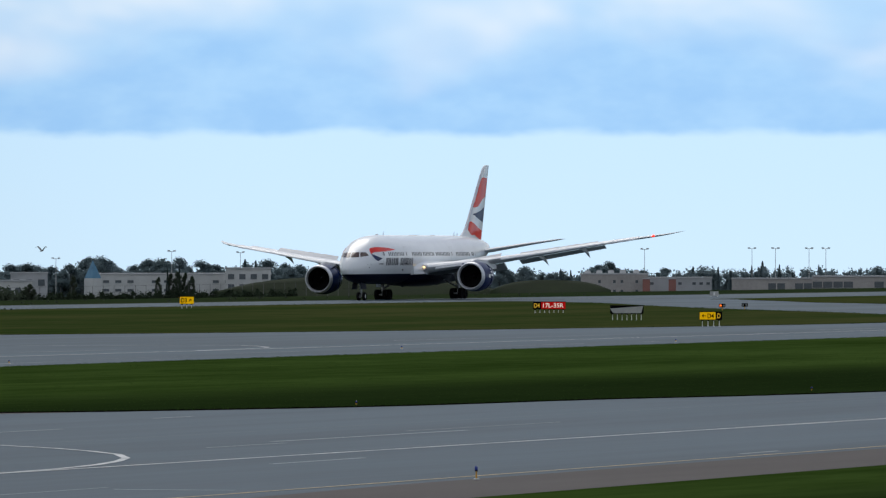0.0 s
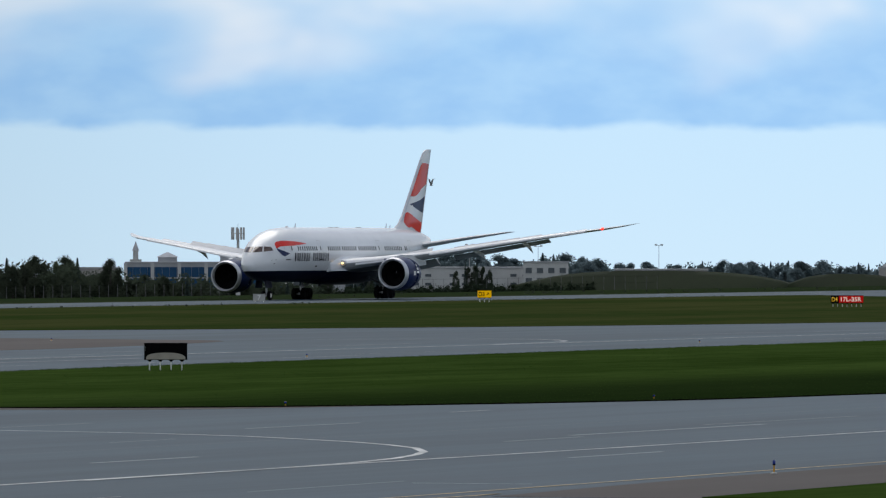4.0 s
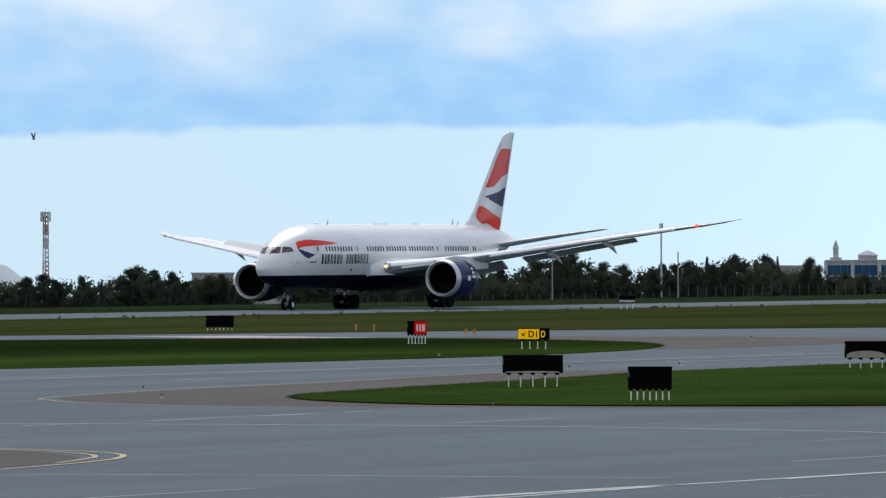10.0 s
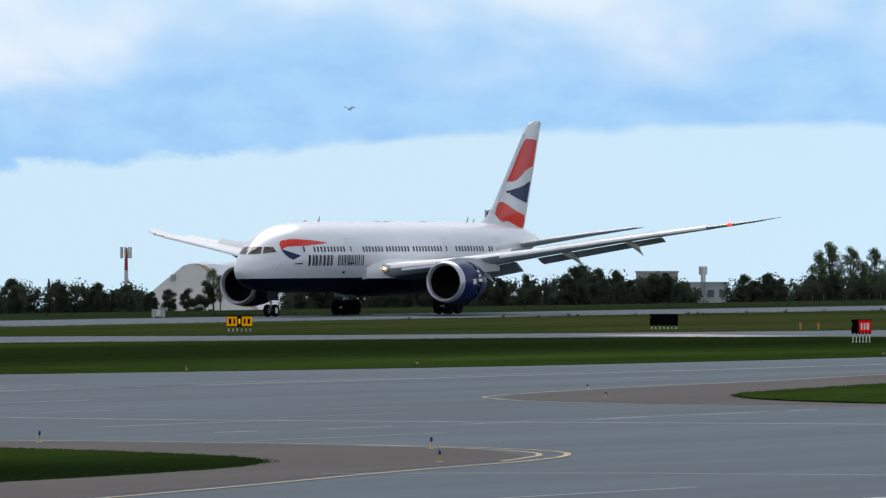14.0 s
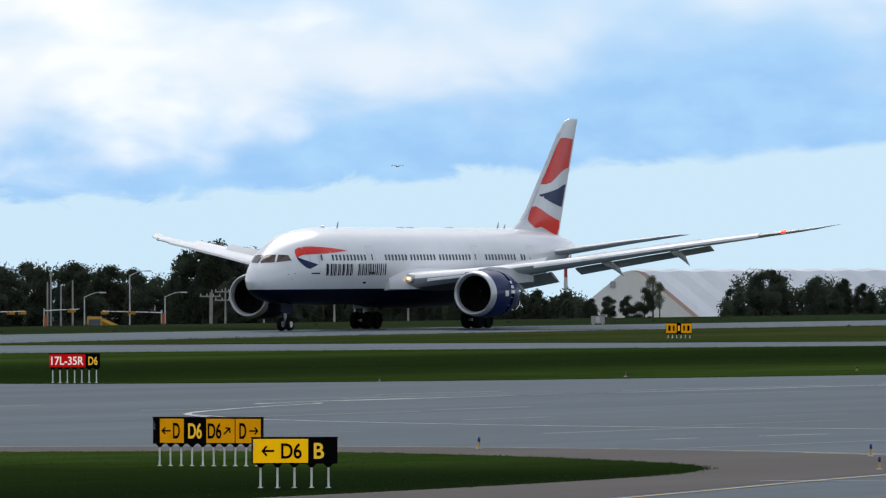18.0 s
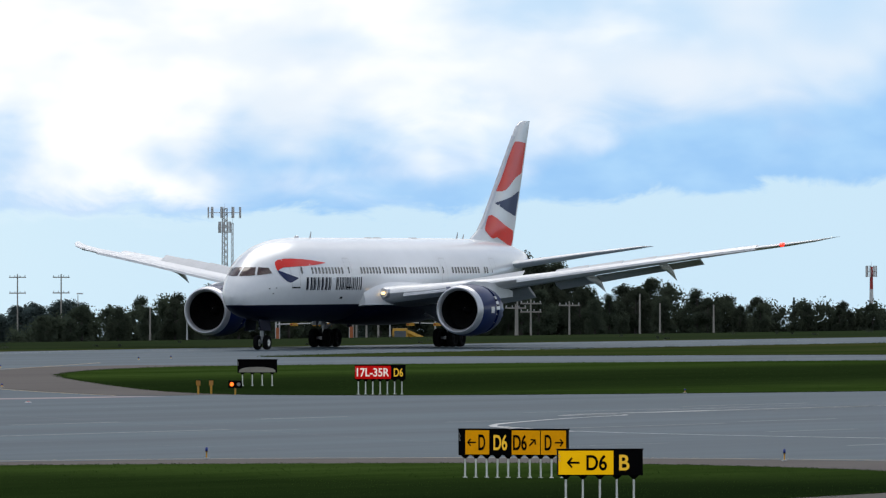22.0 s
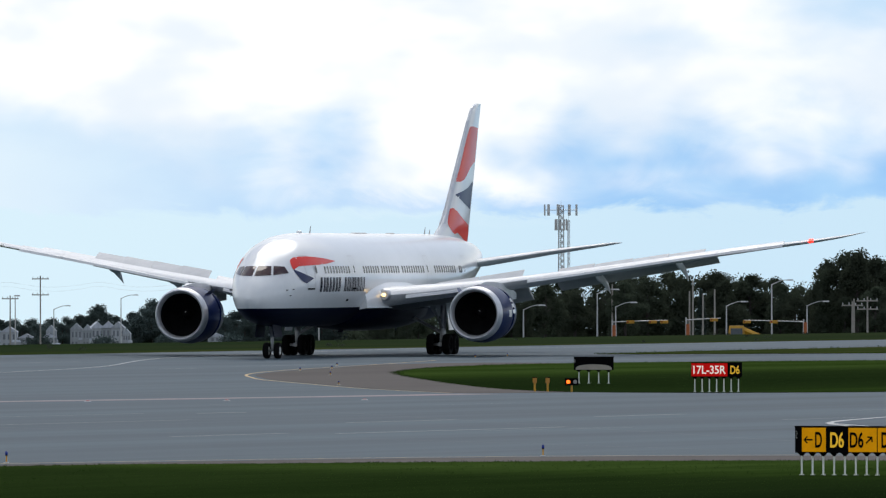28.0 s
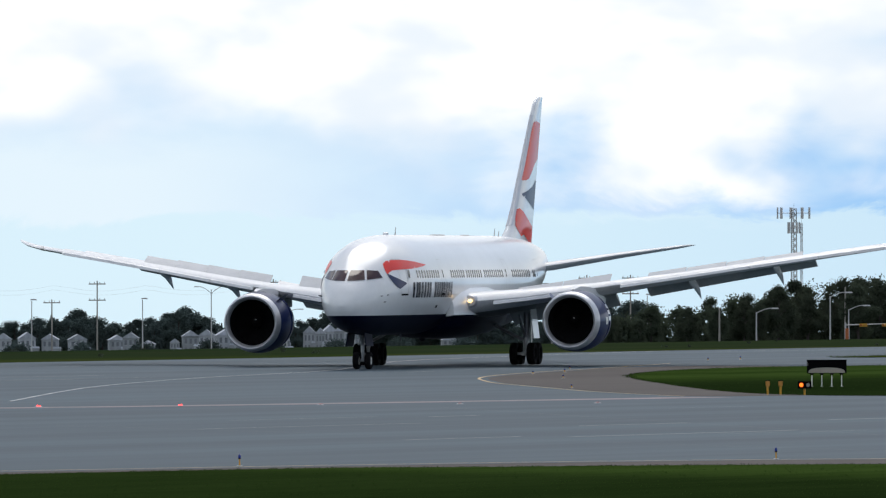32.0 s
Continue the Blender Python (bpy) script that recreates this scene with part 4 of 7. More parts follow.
        part("nose_gear_door", G().box((0, 0, 0), (1.9, 0.05, 0.8), Matrix.Translation(B(4.6, sd * 0.55, 1.75)) @ Matrix.Rotation(sd * 0.15, 4, "X")), "navy", air, "navy nose gear door")
        part("taxi_lamp", G().spin([(0.08, 0.01), (0.05, 0.07), (-0.05, 0.08)], 10, B(5.25, sd * 0.2, 1.5)), "swhite", leg, "round taxi lamp")

    # aerials, domes and drains
    for s, h_ in ((14.2, 0.5), (42.3, 0.5), (43.5, 0.35)):
        part("aerial", G().loft([[B(s - 0.05 + a + 0.25 * f, w, 7.85 + f * h_) for a, w in ((-0.09 * k, 0), (0, 0.02), (0.14 * k, 0), (0, -0.02))] for f, k in ((0, 1.5), (1, 0.5))]), "flap", air, "blade aerial on the crown")
    for s in (25.0, 26.7, 33.6):
        part("satcom_dome", G().loft([[B(s + 0.55 * k * math.cos(a), 0.3 * k * math.sin(a), 7.84 + z) for a in [2 * math.pi * i / 12 for i in range(12)]] for k, z in ((1, 0), (0.95, 0.06), (0.8, 0.1), (0.2, 0.11))]), "flap", air, "low grey dome on the crown", smooth=True)
    for s in (15.5, 35.0):
        part("belly_aerial", G().loft([[B(s + a - 0.1 * f, w, 1.98 - f * 0.4) for a, w in ((-0.15 * k, 0), (0, 0.03), (0.2 * k, 0), (0, -0.03))] for f, k in ((0, 1.5), (1, 0.8))]), "navy", air, "blade aerial under the belly")
    for sd in (1, -1):
        for s, z in ((2.6, 4.3), (3.0, 3.95), (3.3, 4.35)):
            part("probe", G().rod(B(s, sd * (hull_y(s, z) - 0.05), z), B(s - 0.18, sd * (hull_y(s, z) + 0.12), z), 0.03, 0.02, 6), "dark", air, "small air data probe")
        part("vent", G().loft([[B(s_, sd * (hull_y(s_, z_) + 0.01), z_) for s_ in (13.4, 13.9)] for z_ in (3.55, 3.7)], False, closed=False), "dark", air, "small dark vent")
    # beacons: strobe flashes imitated by a turning shaded can with one lit side
    for nm, s, z, up in (("crown_beacon", 11.7, 7.86, 1), ("belly_beacon", 21.4, 1.70, -1)):
        bc = part(nm, G().spin([(-0.02, 0.17), (0.15 * up, 0.17), (0.18 * up, 0.12), (0.19 * up, 0.01)], 16, axis="z"), "white" if up > 0 else "navy", air, "beacon housing", smooth=True, m=Matrix.Translation(B(s, 0, z)))
        lens = G().loft([[(0.177 * math.cos(a), 0.177 * math.sin(a), zz) for a in [-0.8 + 1.6 * i / 8 for i in range(9)]] for zz in (0.0, 0.15 * up)], False, closed=False)
        part("beacon_lens", lens, "redlamp", bc, "lit side of the beacon")
        BEACONS.append((bc, B(s, 0, z)))
    return air


airliner = build_airliner()


# ---------------- painted lines ----------------
ribbon("taxi_line_1", [(-2000, 276.8), (600, 276.8), (905, 276.8), (960, 290)], 0.26, 0.028, "line", "long pale taxi centre line", dash=None)
ribbon("taxi_line_2", [(800, 180), (808, 183), (815, 188), (821, 197), (825, 209), (825, 222), (824, 240), (829, 255), (836, 263), (843, 268.5), (852, 273), (866, 276), (888, 276.6)], 0.26, 0.032, "line", "curved taxi line joining the centre line")
ribbon("taxi_line_3", [(-2000, 173.2), (500, 173.2), (760, 173), (786, 176), (806, 182), (812, 186), (819, 193)], 0.24, 0.028, "line", "pale centre line of the parallel taxiway")
ribbon("taxi_line_4", [(542, 152), (538, 157), (534.5, 162), (536, 165.4), (542, 169), (549.5, 171.6), (566, 173)], 0.26, 0.036, "line", "curved worn taxi line")
ribbon("taxi_line_5", [(560, 2), (620, 22), (669, 50), (701, 64), (735, 82), (776, 108)], 0.15, 0.028, "line", "curved lead-off line from the runway")
ribbon("hold_line_1", [(893, 252), (889.5, 259), (888.6, 270), (888, 277), (887.5, 289)], 0.14, 0.036, "line", "dashed line across the taxiway", dash=2.2)
ribbon("taxi_line_6", [(845, 223), (820, 224.6), (799, 223.8)], 0.15, 0.036, "line", "short pale line across the taxiway", dash=9)
ribbon("edge_line_1", [(-2000, 289.4), (700, 289.8), (899, 291.4)], 0.15, 0.03, "yline", "worn yellow taxiway edge line")
ribbon("edge_line_2", [(1000, 175), (940, 183), (890, 197), (868.6, 206), (859.5, 216.8), (858.1, 227.7), (859.6, 235.7), (862.5, 242.0), (866.0, 245.9), (870.4, 248.4), (877, 250.5), (891, 253), (908, 256.7), (940, 262.8)], 0.20, 0.034, "yline", "double yellow edge line round the shoulder")
ribbon("edge_line_3", [(860.5, 236.5), (863.2, 241.5), (866.7, 245.2), (871.0, 247.8), (878, 250.0)], 0.18, 0.034, "yline", "inner yellow edge line")
ribbon("edge_line_4", [(700, 185.8), (733, 191.3), (750, 193.3), (767, 196.3), (777, 199), (780.5, 201.2), (785, 204.6), (790, 212), (791.4, 217), (791, 228)], 0.16, 0.034, "yline", "worn pale edge line round the shoulder")
ribbon("edge_line_5", [(630, 48), (647, 55.8), (663, 62.6), (681, 70.6), (695, 78.4), (706.4, 86.6), (713.4, 92.1), (724.4, 102.1), (736.4, 113.1), (744.6, 121.7), (749, 127)], 0.18, 0.034, "yline", "worn pale edge line round the shoulder")
ribbon("stop_bar_paint", [(799, 116), (792.8, 119.6), (784, 122.8), (775.3, 124.8), (762.4, 127.6), (750, 129.5)], 2.6, 0.026, "pinkpaint", "faded pinkish painted band across the taxiway")
ribbon("stop_bar_paint_b", [(545, 94), (552, 104), (556, 112)], 9.0, 0.022, "concrete", "faded pinkish concrete strip across the taxiway")
for i in (1, 4):
    ribbon("seal_joint", [(500 + 30 * i, 258 + 4 * i), (900, 258.5 + 4.4 * i)], 0.05, 0.029, "tar", "dark sealed joint in the pavement")
for i in (2,):
    ribbon("seal_joint", [(420 + 20 * i, 161.5 + 5 * i), (840 - 14 * i, 161 + 5.2 * i)], 0.05, 0.029, "tar", "dark sealed joint in the pavement")
for i in (1, 3):
    ribbon("seal_joint", [(760 + 22 * i, 130 + 6 * i), (842 + 6 * i, 205 + 4 * i)], 0.05, 0.029, "tar", "dark sealed joint in the pavement")


# ---------------- airfield signs ----------------


def arrow_mesh(kind, h):
    """A plain arrow in the sign's plane."""
    g = G()
    w = h * 0.17
    g.add([(-h * 0.5, 0, -w / 2), (h * 0.45, 0, -w / 2), (h * 0.45, 0, w / 2), (-h * 0.5, 0, w / 2)], [(0, 1, 2, 3)])
    for s in (1, -1):
        g.add([(h * 0.5, 0, 0), (h * 0.14, 0, s * h * 0.42), (h * 0.02, 0, s * h * 0.32), (h * 0.30, 0, 0)], [(0, 1, 2, 3)])
    turn = {"right": 0, "left": 180, "upright": 45, "downleft": 225}[kind]
    m = Matrix.Rotation(radians(-turn), 4, "Y")
    g.v = [tuple(m @ Vector(p)) for p in g.v]
    return g


def sign(x, y, width, face, leg, legs, panels, label, turn=0.0, back=None, group="airfield guidance signs", k_let=0.40, k_arr=0.50):
    """A guidance sign on thin legs. panels: (share of width, colour, ink, arrow, words, arrow side)."""
    yaw = math.degrees(math.atan2(-x, y)) + turn
    th = empty("airfield_sign", pose(x, y, 0.05, 0, 0, yaw), label, "sign", group)
    dep = 0.30
    g = G().box((0, 0, leg + face / 2), (width, dep, face))
    g.box((0, 0, leg + face + 0.012), (width + 0.04, dep + 0.04, 0.025))
    part("case", g, "sblack", th, "black sign case")
    for i in range(legs):
        lx = -width / 2 + width * (i + 0.5) / legs
        part("leg", G().rod((lx, 0, -0.03), (lx, 0, leg), 0.028, 0.028, 8).rod((lx, 0, -0.03), (lx, 0, 0.01), 0.07, 0.07, 8), "postwhite", th)
        part("leg_bracket", G().rod((lx, 0, leg - 0.10), (lx, 0, leg + 0.005), 0.03, min(0.14, width / legs * 0.42), 6), "sblack", th)
    # small pale specks added near the left end of each sign
    for k_, (ex, ez) in enumerate(((0.035, 0.82), (0.06, 0.74), (0.03, 0.66), (0.05, 0.58))):
        part("fastener", G().box((-width / 2 + ex, -dep / 2 - 0.012, leg + face * ez), (0.028, 0.012, 0.028)), "sgrey", th, "small pale speck")
    if back:
        g = G()
        if isinstance(back[1], tuple):
            pts = [(width * a, face * b) for a, b in back[1]]
        else:
            pts = [(width * 0.46 * math.cos(math.pi * i / 14), face * back[1] * math.sin(math.pi * i / 14) ** 0.6) for i in range(15)]
        n = len(pts) - 1
        g.add([(a, -dep / 2 - 0.012, leg + 0.02 + b) for a, b in pts], [tuple(range(n + 1))])
        g.add([(a, -dep / 2 + 0.01, leg + 0.02 + b) for a, b in pts] + [(a, -dep / 2 - 0.012, leg + 0.02 + b) for a, b in pts], [(i, i + 1, n + 2 + i, n + 1 + i) for i in range(n)])
        part("back_plate", g, back[0], th, "pale patch on the sign's black side")
    x0 = -width / 2
    for share, colr, ink, arr, words, side in panels:
        pw = width * share
        cx = x0 + pw / 2
        x0 += pw
        if colr:
            p = part("face_panel", G().box((cx, -dep / 2 - 0.008, leg + face / 2), (pw - 0.03, 0.016, face - 0.05)), colr, th)
        else:
            p = th
        yy = -dep / 2 - 0.024
        used = 0.0
        if arr:
            aw = face * k_arr
            ax = cx if not words else (cx - pw / 2 + pw * 0.27 if side == "l" else cx + pw / 2 - pw * 0.27)
            part("arrow", arrow_mesh(arr, aw), ink, p, m=Matrix.Translation((ax, yy, leg + face / 2)))
            used = pw * 0.42
        if words:
            lw = min(pw - used - face * 0.10, face * k_let * len(words))
            lx = cx + (pw * 0.19 if side == "l" else -pw * 0.20 if arr else 0)
            me = lettering(words, lw, face * 0.61)
            me.materials.clear()
            me.materials.append(M[ink])
            part("lettering", me, None, p, m=Matrix.Translation((lx, yy, leg + face / 2)))
    return th


Y, K = "syellow", None
sign(-27.04, 1012.1, 1.49, 0.77, 0.42, 3, [(1.0, Y, "sblack", "upright", "D3", "r")], "yellow taxiway sign with black lettering on white legs")
sign(10.37, 941.5, 3.21, 0.72, 0.33, 7, [(0.25, K, "syellowtext", None, "D4", ""), (0.75, "sred", "slit", None, "17L-35R", "")], "red runway sign with black location panel on white legs")
sign(16.16, 846.0, 2.94, 0.70, 0.55, 7, [], "sign seen from behind with pale trapezoid back", back=("sgrey", ((0.43, 0.03), (0.49, 0.92), (-0.49, 0.60), (-0.47, 0.40), (-0.41, 0.01))))
sign(21.69, 779.1, 1.83, 0.64, 0.50, 4, [(0.72, Y, "sblack", "left", "D4", "l"), (0.28, K, "syellowtext", None, "D", "")], "yellow and black taxiway sign on white legs")
sign(-28.19, 470.2, 2.11, 0.80, 0.53, 4, [], "black back of a taxiway sign with beige lower patch", back=("sbeige", 0.42))
sign(-31.08, 376.5, 1.73, 0.84, 0.49, 7, [], "plain black back of a taxiway sign on seven white legs")
sign(-38.95, 410.7, 2.60, 0.75, 0.63, 5, [], "wide black back of a taxiway sign with thin pale lower edge", back=("sgrey", 0.08))
sign(-53.01, 559.6, 1.85, 0.63, 0.53, 4, [(0.68, Y, "sblack", "downleft", "D1", "l"), (0.24, K, "syellowtext", None, "D", "")], "yellow and black taxiway sign on white legs")
sign(-62.89, 587.7, 1.22, 0.80, 0.56, 6, [(0.36, K, "syellowtext", None, "", ""), (0.64, "sred", "slit", None, "", "")], "red runway sign seen at a slant on white legs")
sign(-86.69, 678.2, 2.01, 0.76, 0.24, 7, [], "plain black back of a low sign in the grass")
sign(-75.12, 884.5, 1.57, 0.57, 0.57, 3, [], "black back of a small sign with pale lower patch", back=("sgrey", ((0.47, 0.02), (0.47, 0.38), (-0.47, 0.38), (-0.47, 0.02))))
sign(-114.29, 660.6, 1.81, 0.71, 0.32, 6, [(0.42, "sorange", "sblack", None, "", ""), (0.16, K, "syellowtext", None, "", ""), (0.42, "sorange", "sblack", None, "", "")], "yellow double taxiway sign with dark middle panel")
sign(-117.9, 467.6, 1.99, 0.65, 0.65, 4, [], "black back of a sign with beige arched patch", back=("sbeige", 0.42))
sign(-104.81, 439.3, 2.39, 0.66, 0.69, 7, [(0.72, "sred", "slit", None, "17L-35R", ""), (0.28, K, "syellowtext", None, "D6", "")], "red runway sign with black location panel on white legs", turn=0, k_let=0.33)
sign(-60.89, 271.9, 3.23, 0.75, 0.64, 10, [(0.06, K, "sblack", None, "", ""), (0.23, "sorange", "sblack", "left", "D", "l"), (0.20, K, "syellowtext", None, "D6", ""), (0.27, "sorange", "sblack", "upright", "D6", "r"), (0.24, "sorange", "sblack", "right", "D", "r")],
     "long four-panel yellow and black taxiway sign on white legs", turn=-14, k_let=0.27, k_arr=0.36)
sign(-53.10, 247.5, 2.25, 0.68, 0.63, 5, [(0.66, Y, "sblack", "left", "D6", "l"), (0.24, K, "syellowtext", None, "B", "")], "yellow and black two-panel taxiway sign on white legs", turn=6)


def bars_on(th_x, th_y, items):
    """Plain bars for lettering too small to read, on a sign at that place."""
    yaw = math.degrees(math.atan2(-th_x, th_y))
    best = min((o for o in scene.objects if o.name.startswith("airfield_sign")), key=lambda o: (o.location.x - th_x) ** 2 + (o.location.y - th_y) ** 2)
    for cx, cz, w, h_, ink in items:
        part("lettering_bar", G().box((cx, -0.18, cz), (w, 0.01, h_)), ink, best)


bars_on(-62.89, 587.7, [(0.02, 0.96, 0.10, 0.42, "swhite"), (0.2, 0.96, 0.10, 0.42, "swhite"), (0.40, 0.96, 0.16, 0.42, "swhite")])
bars_on(-114.29, 660.6, [(-0.66, 0.68, 0.16, 0.36, "sblack"), (-0.36, 0.68, 0.12, 0.36, "sblack"), (0.36, 0.68, 0.12, 0.36, "sblack"), (0.66, 0.68, 0.16, 0.36, "sblack"), (0.0, 0.68, 0.12, 0.36, "syellowtext")])


def marker_board(x, y, w, h_, words):
    yaw = math.degrees(math.atan2(-x, y))
    th = empty("distance_board", pose(x, y, 0.02, 0, 0, yaw), "small grey runway distance board beside the runway", "sign", "runway distance boards")
    part("board", G().box((0, 0, h_ / 2 + 0.1), (w, 0.12, h_)), "sgrey", th)
    for lx in (-w * 0.35, w * 0.35):
        part("foot", G().rod((lx, 0, 0), (lx, 0, 0.12), 0.04), "postwhite", th)
    if words:
        me = lettering(words, h_ * 0.5, h_ * 0.75)
        me.materials.clear()
        me.materials.append(M["swhite"])
        part("numeral", me, None, th, m=Matrix.Translation((0, -0.075, h_ / 2 + 0.1)))
    else:
        part("numeral_bar", G().box((0, -0.07, h_ / 2 + 0.1), (h_ * 0.35, 0.02, h_ * 0.7)), "swhite", th)


marker_board(-50.7, 1010.0, 1.28, 0.75, "7")
marker_board(-141.0, 776.0, 1.13, 0.62, "8")
marker_board(35.3, 1252.0, 1.12, 0.6, "")


# ---------------- taxiway edge lights and guard lights ----------------


def edge_light_master():
    th = empty("edge_light", pose(0, 0, 0.03), "blue-topped taxiway edge light on a yellow stem", "edge light", "taxiway edge lights")
    part("base", G().spin([(0, 0.12), (0.03, 0.12), (0.05, 0.05)], 12, axis="z"), "sgrey", th)
    part("stem", G().rod((0, 0, 0.04), (0, 0, 0.27), 0.035, 0.03), "yellowpost", th, "yellow stem")
    part("collar", G().rod((0, 0, 0.26), (0, 0, 0.30), 0.055), "sblack", th)
    part("lens", G().spin([(0.30, 0.05), (0.36, 0.06), (0.41, 0.045), (0.43, 0.005)], 12, axis="z"), "bluelens", th, "dark blue lens", smooth=True)
    return th


def build_lights():
    spots = [(0.9, 262.6), (-3.5, 385.9), (16.3, 425.1), (-23.8, 526.3), (-2.6, 602.1), (15.7, 648.8), (-17.5, 368.8), (-44.0, 612.1), (-38.3, 482.0), (-36.5, 368.7), (-51.6, 385.1), (-55.1, 405.4), (-55.2, 527.3),
             (-42.9, 471.5), (-43.9, 287.8), (-41.0, 270.4), (-82.8, 463.3), (-75.2, 488.3), (-57.7, 296.6), (-91.7, 446.7), (-76.3, 296), (-156.0, 588), (-129.2, 460.5), (-152, 541.4), (-90, 282.8), (-147.3, 517), (-140.5, 499.1),
             (-155.8, 595.3), (-147.9, 525.7)]
    first = edge_light_master()
    for i, (x, y) in enumerate(spots):
        low = y > 340
        m = Matrix.Translation((x, y, 0.03)) @ Matrix.Diagonal((0.8, 0.8, 0.45, 1) if low else (0.75, 0.75, 0.9, 1))
        if i == 0:
            first.matrix_basis = m
        else:
            copy_thing(first, m).matrix_basis = m


build_lights()


def guard_light(x, y, lit, label):
    yaw = math.degrees(math.atan2(-x, y))
    th = empty("guard_light", pose(x, y, 0.05, 0, 0, yaw), label, "guard light", "runway guard lights")
    part("post", G().rod((0, 0, 0), (0, 0, 0.32), 0.045), "yellowpost", th, "yellow post")
    part("housing", G().box((0, 0, 0.48), (0.64, 0.2, 0.34)), "sblack", th, "black lamp housing")
    for k, on in ((-1, lit), (1, False)):
        part("lamp", G().spin([(-0.11, 0.095), (-0.15, 0.07), (-0.16, 0.005)], 14, (k * 0.16, 0, 0.48), axis="y"), "amber" if on else "sgrey", th, "lit amber lamp" if on else "unlit lamp", smooth=True)
        part("visor", G().loft([[(k * 0.16 + 0.14 * math.cos(a), yv, 0.48 + 0.14 * math.sin(a)) for a in [math.pi * i / 8 for i in range(9)]] for yv in (-0.1, -0.22)], False, closed=False), "sblack", th)


guard_light(-111.1, 436.4, True, "black guard light with one amber lamp lit")
guard_light(28.3, 975.0, True, "black guard light beside the far taxiway")
guard_light(30.9, 985.0, False, "black guard light with both lamps out")


def stop_post(x, y, label, hgt=0.62):
    th = empty("signal_post", pose(x, y, 0.05, 0, 0, math.degrees(math.atan2(-x, y))), label, "signal post", "yellow signal posts")
    part("post", G().rod((0, 0, 0), (0, 0, hgt - 0.2), 0.05), "yellowpost", th)
    part("head", G().box((0, 0, hgt - 0.1), (0.2, 0.2, 0.24)), "amberoff", th, "orange lamp head")
    part("cap", G().box((0, 0, hgt + 0.03), (0.22, 0.22, 0.03)), "sblack", th)


for x, y in ((-113.3, 438.0), (-112.7, 438.1)):
    stop_post(x, y, "short yellow post with a reddish lamp head")
for x, y in ((-75.8, 668.3), (-74.5, 668.1), (-64.4, 632.1), (-63.8, 632.0)):
    stop_post(x, y, "short yellow post beside the taxiway", 0.5)


def stop_bar_lamps():
    for i in range(6):
        u, v = 794.2 - i * 5.0, 115.6 + i * 4.0
        th = empty("stop_bar_light", pose(*W(u, v), 0.03), "flush red stop bar light in the pavement", "stop light", "red stop bar lights")
        part("ring", G().spin([(0, 0.16), (0.03, 0.14), (0.035, 0.1)], 12, axis="z"), "metal", th)
        part("lens", G().spin([(0.03, 0.1), (0.06, 0.07), (0.07, 0.005)], 12, axis="z"), "redlamp" if i in (1, 2) else "redoff", th, "red lens")


stop_bar_lamps()


# ---------------- the distance: trees, buildings, masts ----------------
M["leaf"] = material("dark summer leaves", (0.050, 0.062, 0.046), 0.95, col2=(0.068, 0.085, 0.056), scale=0.35, scale2=2.0, random_amt=0.4, spec=0.0, backlit=0.35)
M["leaflight"] = material("pale summer leaves", (0.060, 0.088, 0.046), 0.8, col2=(0.10, 0.14, 0.070), scale=0.35, scale2=2.0, random_amt=0.4, spec=0.15)
M["needle"] = material("dark conifer needles", (0.030, 0.046, 0.040), 0.8, col2=(0.05, 0.075, 0.060), scale=0.4, scale2=2.5, random_amt=0.4, spec=0.1)
# distance haze is mixed into this leaf colour
M["leaffar"] = material("grey-green leaves with haze tint", (0.130, 0.178, 0.195), 0.9, col2=(0.165, 0.215, 0.228), scale=0.35, scale2=2.0, random_amt=0.3, spec=0.0, backlit=0.5)
M["verge"] = material("low dark scrub leaves", (0.026, 0.037, 0.024), 0.95, col2=(0.036, 0.050, 0.030), scale=0.1, scale2=0.8, spec=0.0)
# leaves of the farthest belt, painted with less haze
M["leafmid"] = material("grey-green leaves with weaker haze tint", (0.060, 0.082, 0.080), 0.9, col2=(0.085, 0.112, 0.104), scale=0.35, scale2=2.0, random_amt=0.4, spec=0.0)
M["fencepost"] = material("weathered grey fence post", (0.15, 0.15, 0.15), 0.8, vary=0.3, scale=2)
M["bark"] = material("grey bark", (0.05, 0.045, 0.04), 0.9, vary=0.3, scale=3)
M["wallpale"] = material("pale stucco wall", (0.54, 0.545, 0.54), 0.8, vary=0.2, scale=0.2, scale2=1.5)
M["wallbeige"] = material("beige wall cladding", (0.40, 0.375, 0.36), 0.8, vary=0.25, scale=0.15, scale2=1.2)
# house colours blued and low in contrast, haze painted in
M["housewall"] = material("house siding with haze tint", (0.36, 0.39, 0.42), 0.8, vary=0.25, scale=0.2, scale2=1.5, random_amt=0.5)
M["houseroof"] = material("shingle roof with haze tint", (0.42, 0.46, 0.52), 0.85, vary=0.3, scale=0.5, random_amt=0.4)
M["houseglass"] = material("house window paled for haze", (0.19, 0.21, 0.24), 0.2, vary=0.3, spec=0.5)
M["wallgrey"] = material("grey metal cladding", (0.42, 0.43, 0.45), 0.7, vary=0.25, scale=0.2)
# brick red greyed to carry the distance haze
M["wallred"] = material("brick red cladding dulled for haze", (0.30, 0.13, 0.11), 0.8, vary=0.2, scale=0.5)
M["glassblue"] = material("blue curtain glass", (0.008, 0.07, 0.17), 0.35, vary=0.5, scale=0.25, spec=0.25)
M["glasspale"] = material("pale blue skylight glass", (0.10, 0.24, 0.36), 0.3, vary=0.3, scale=0.5, spec=0.3)
M["winglass"] = material("dark window glass", (0.10, 0.115, 0.13), 0.15, vary=0.3, spec=0.5)
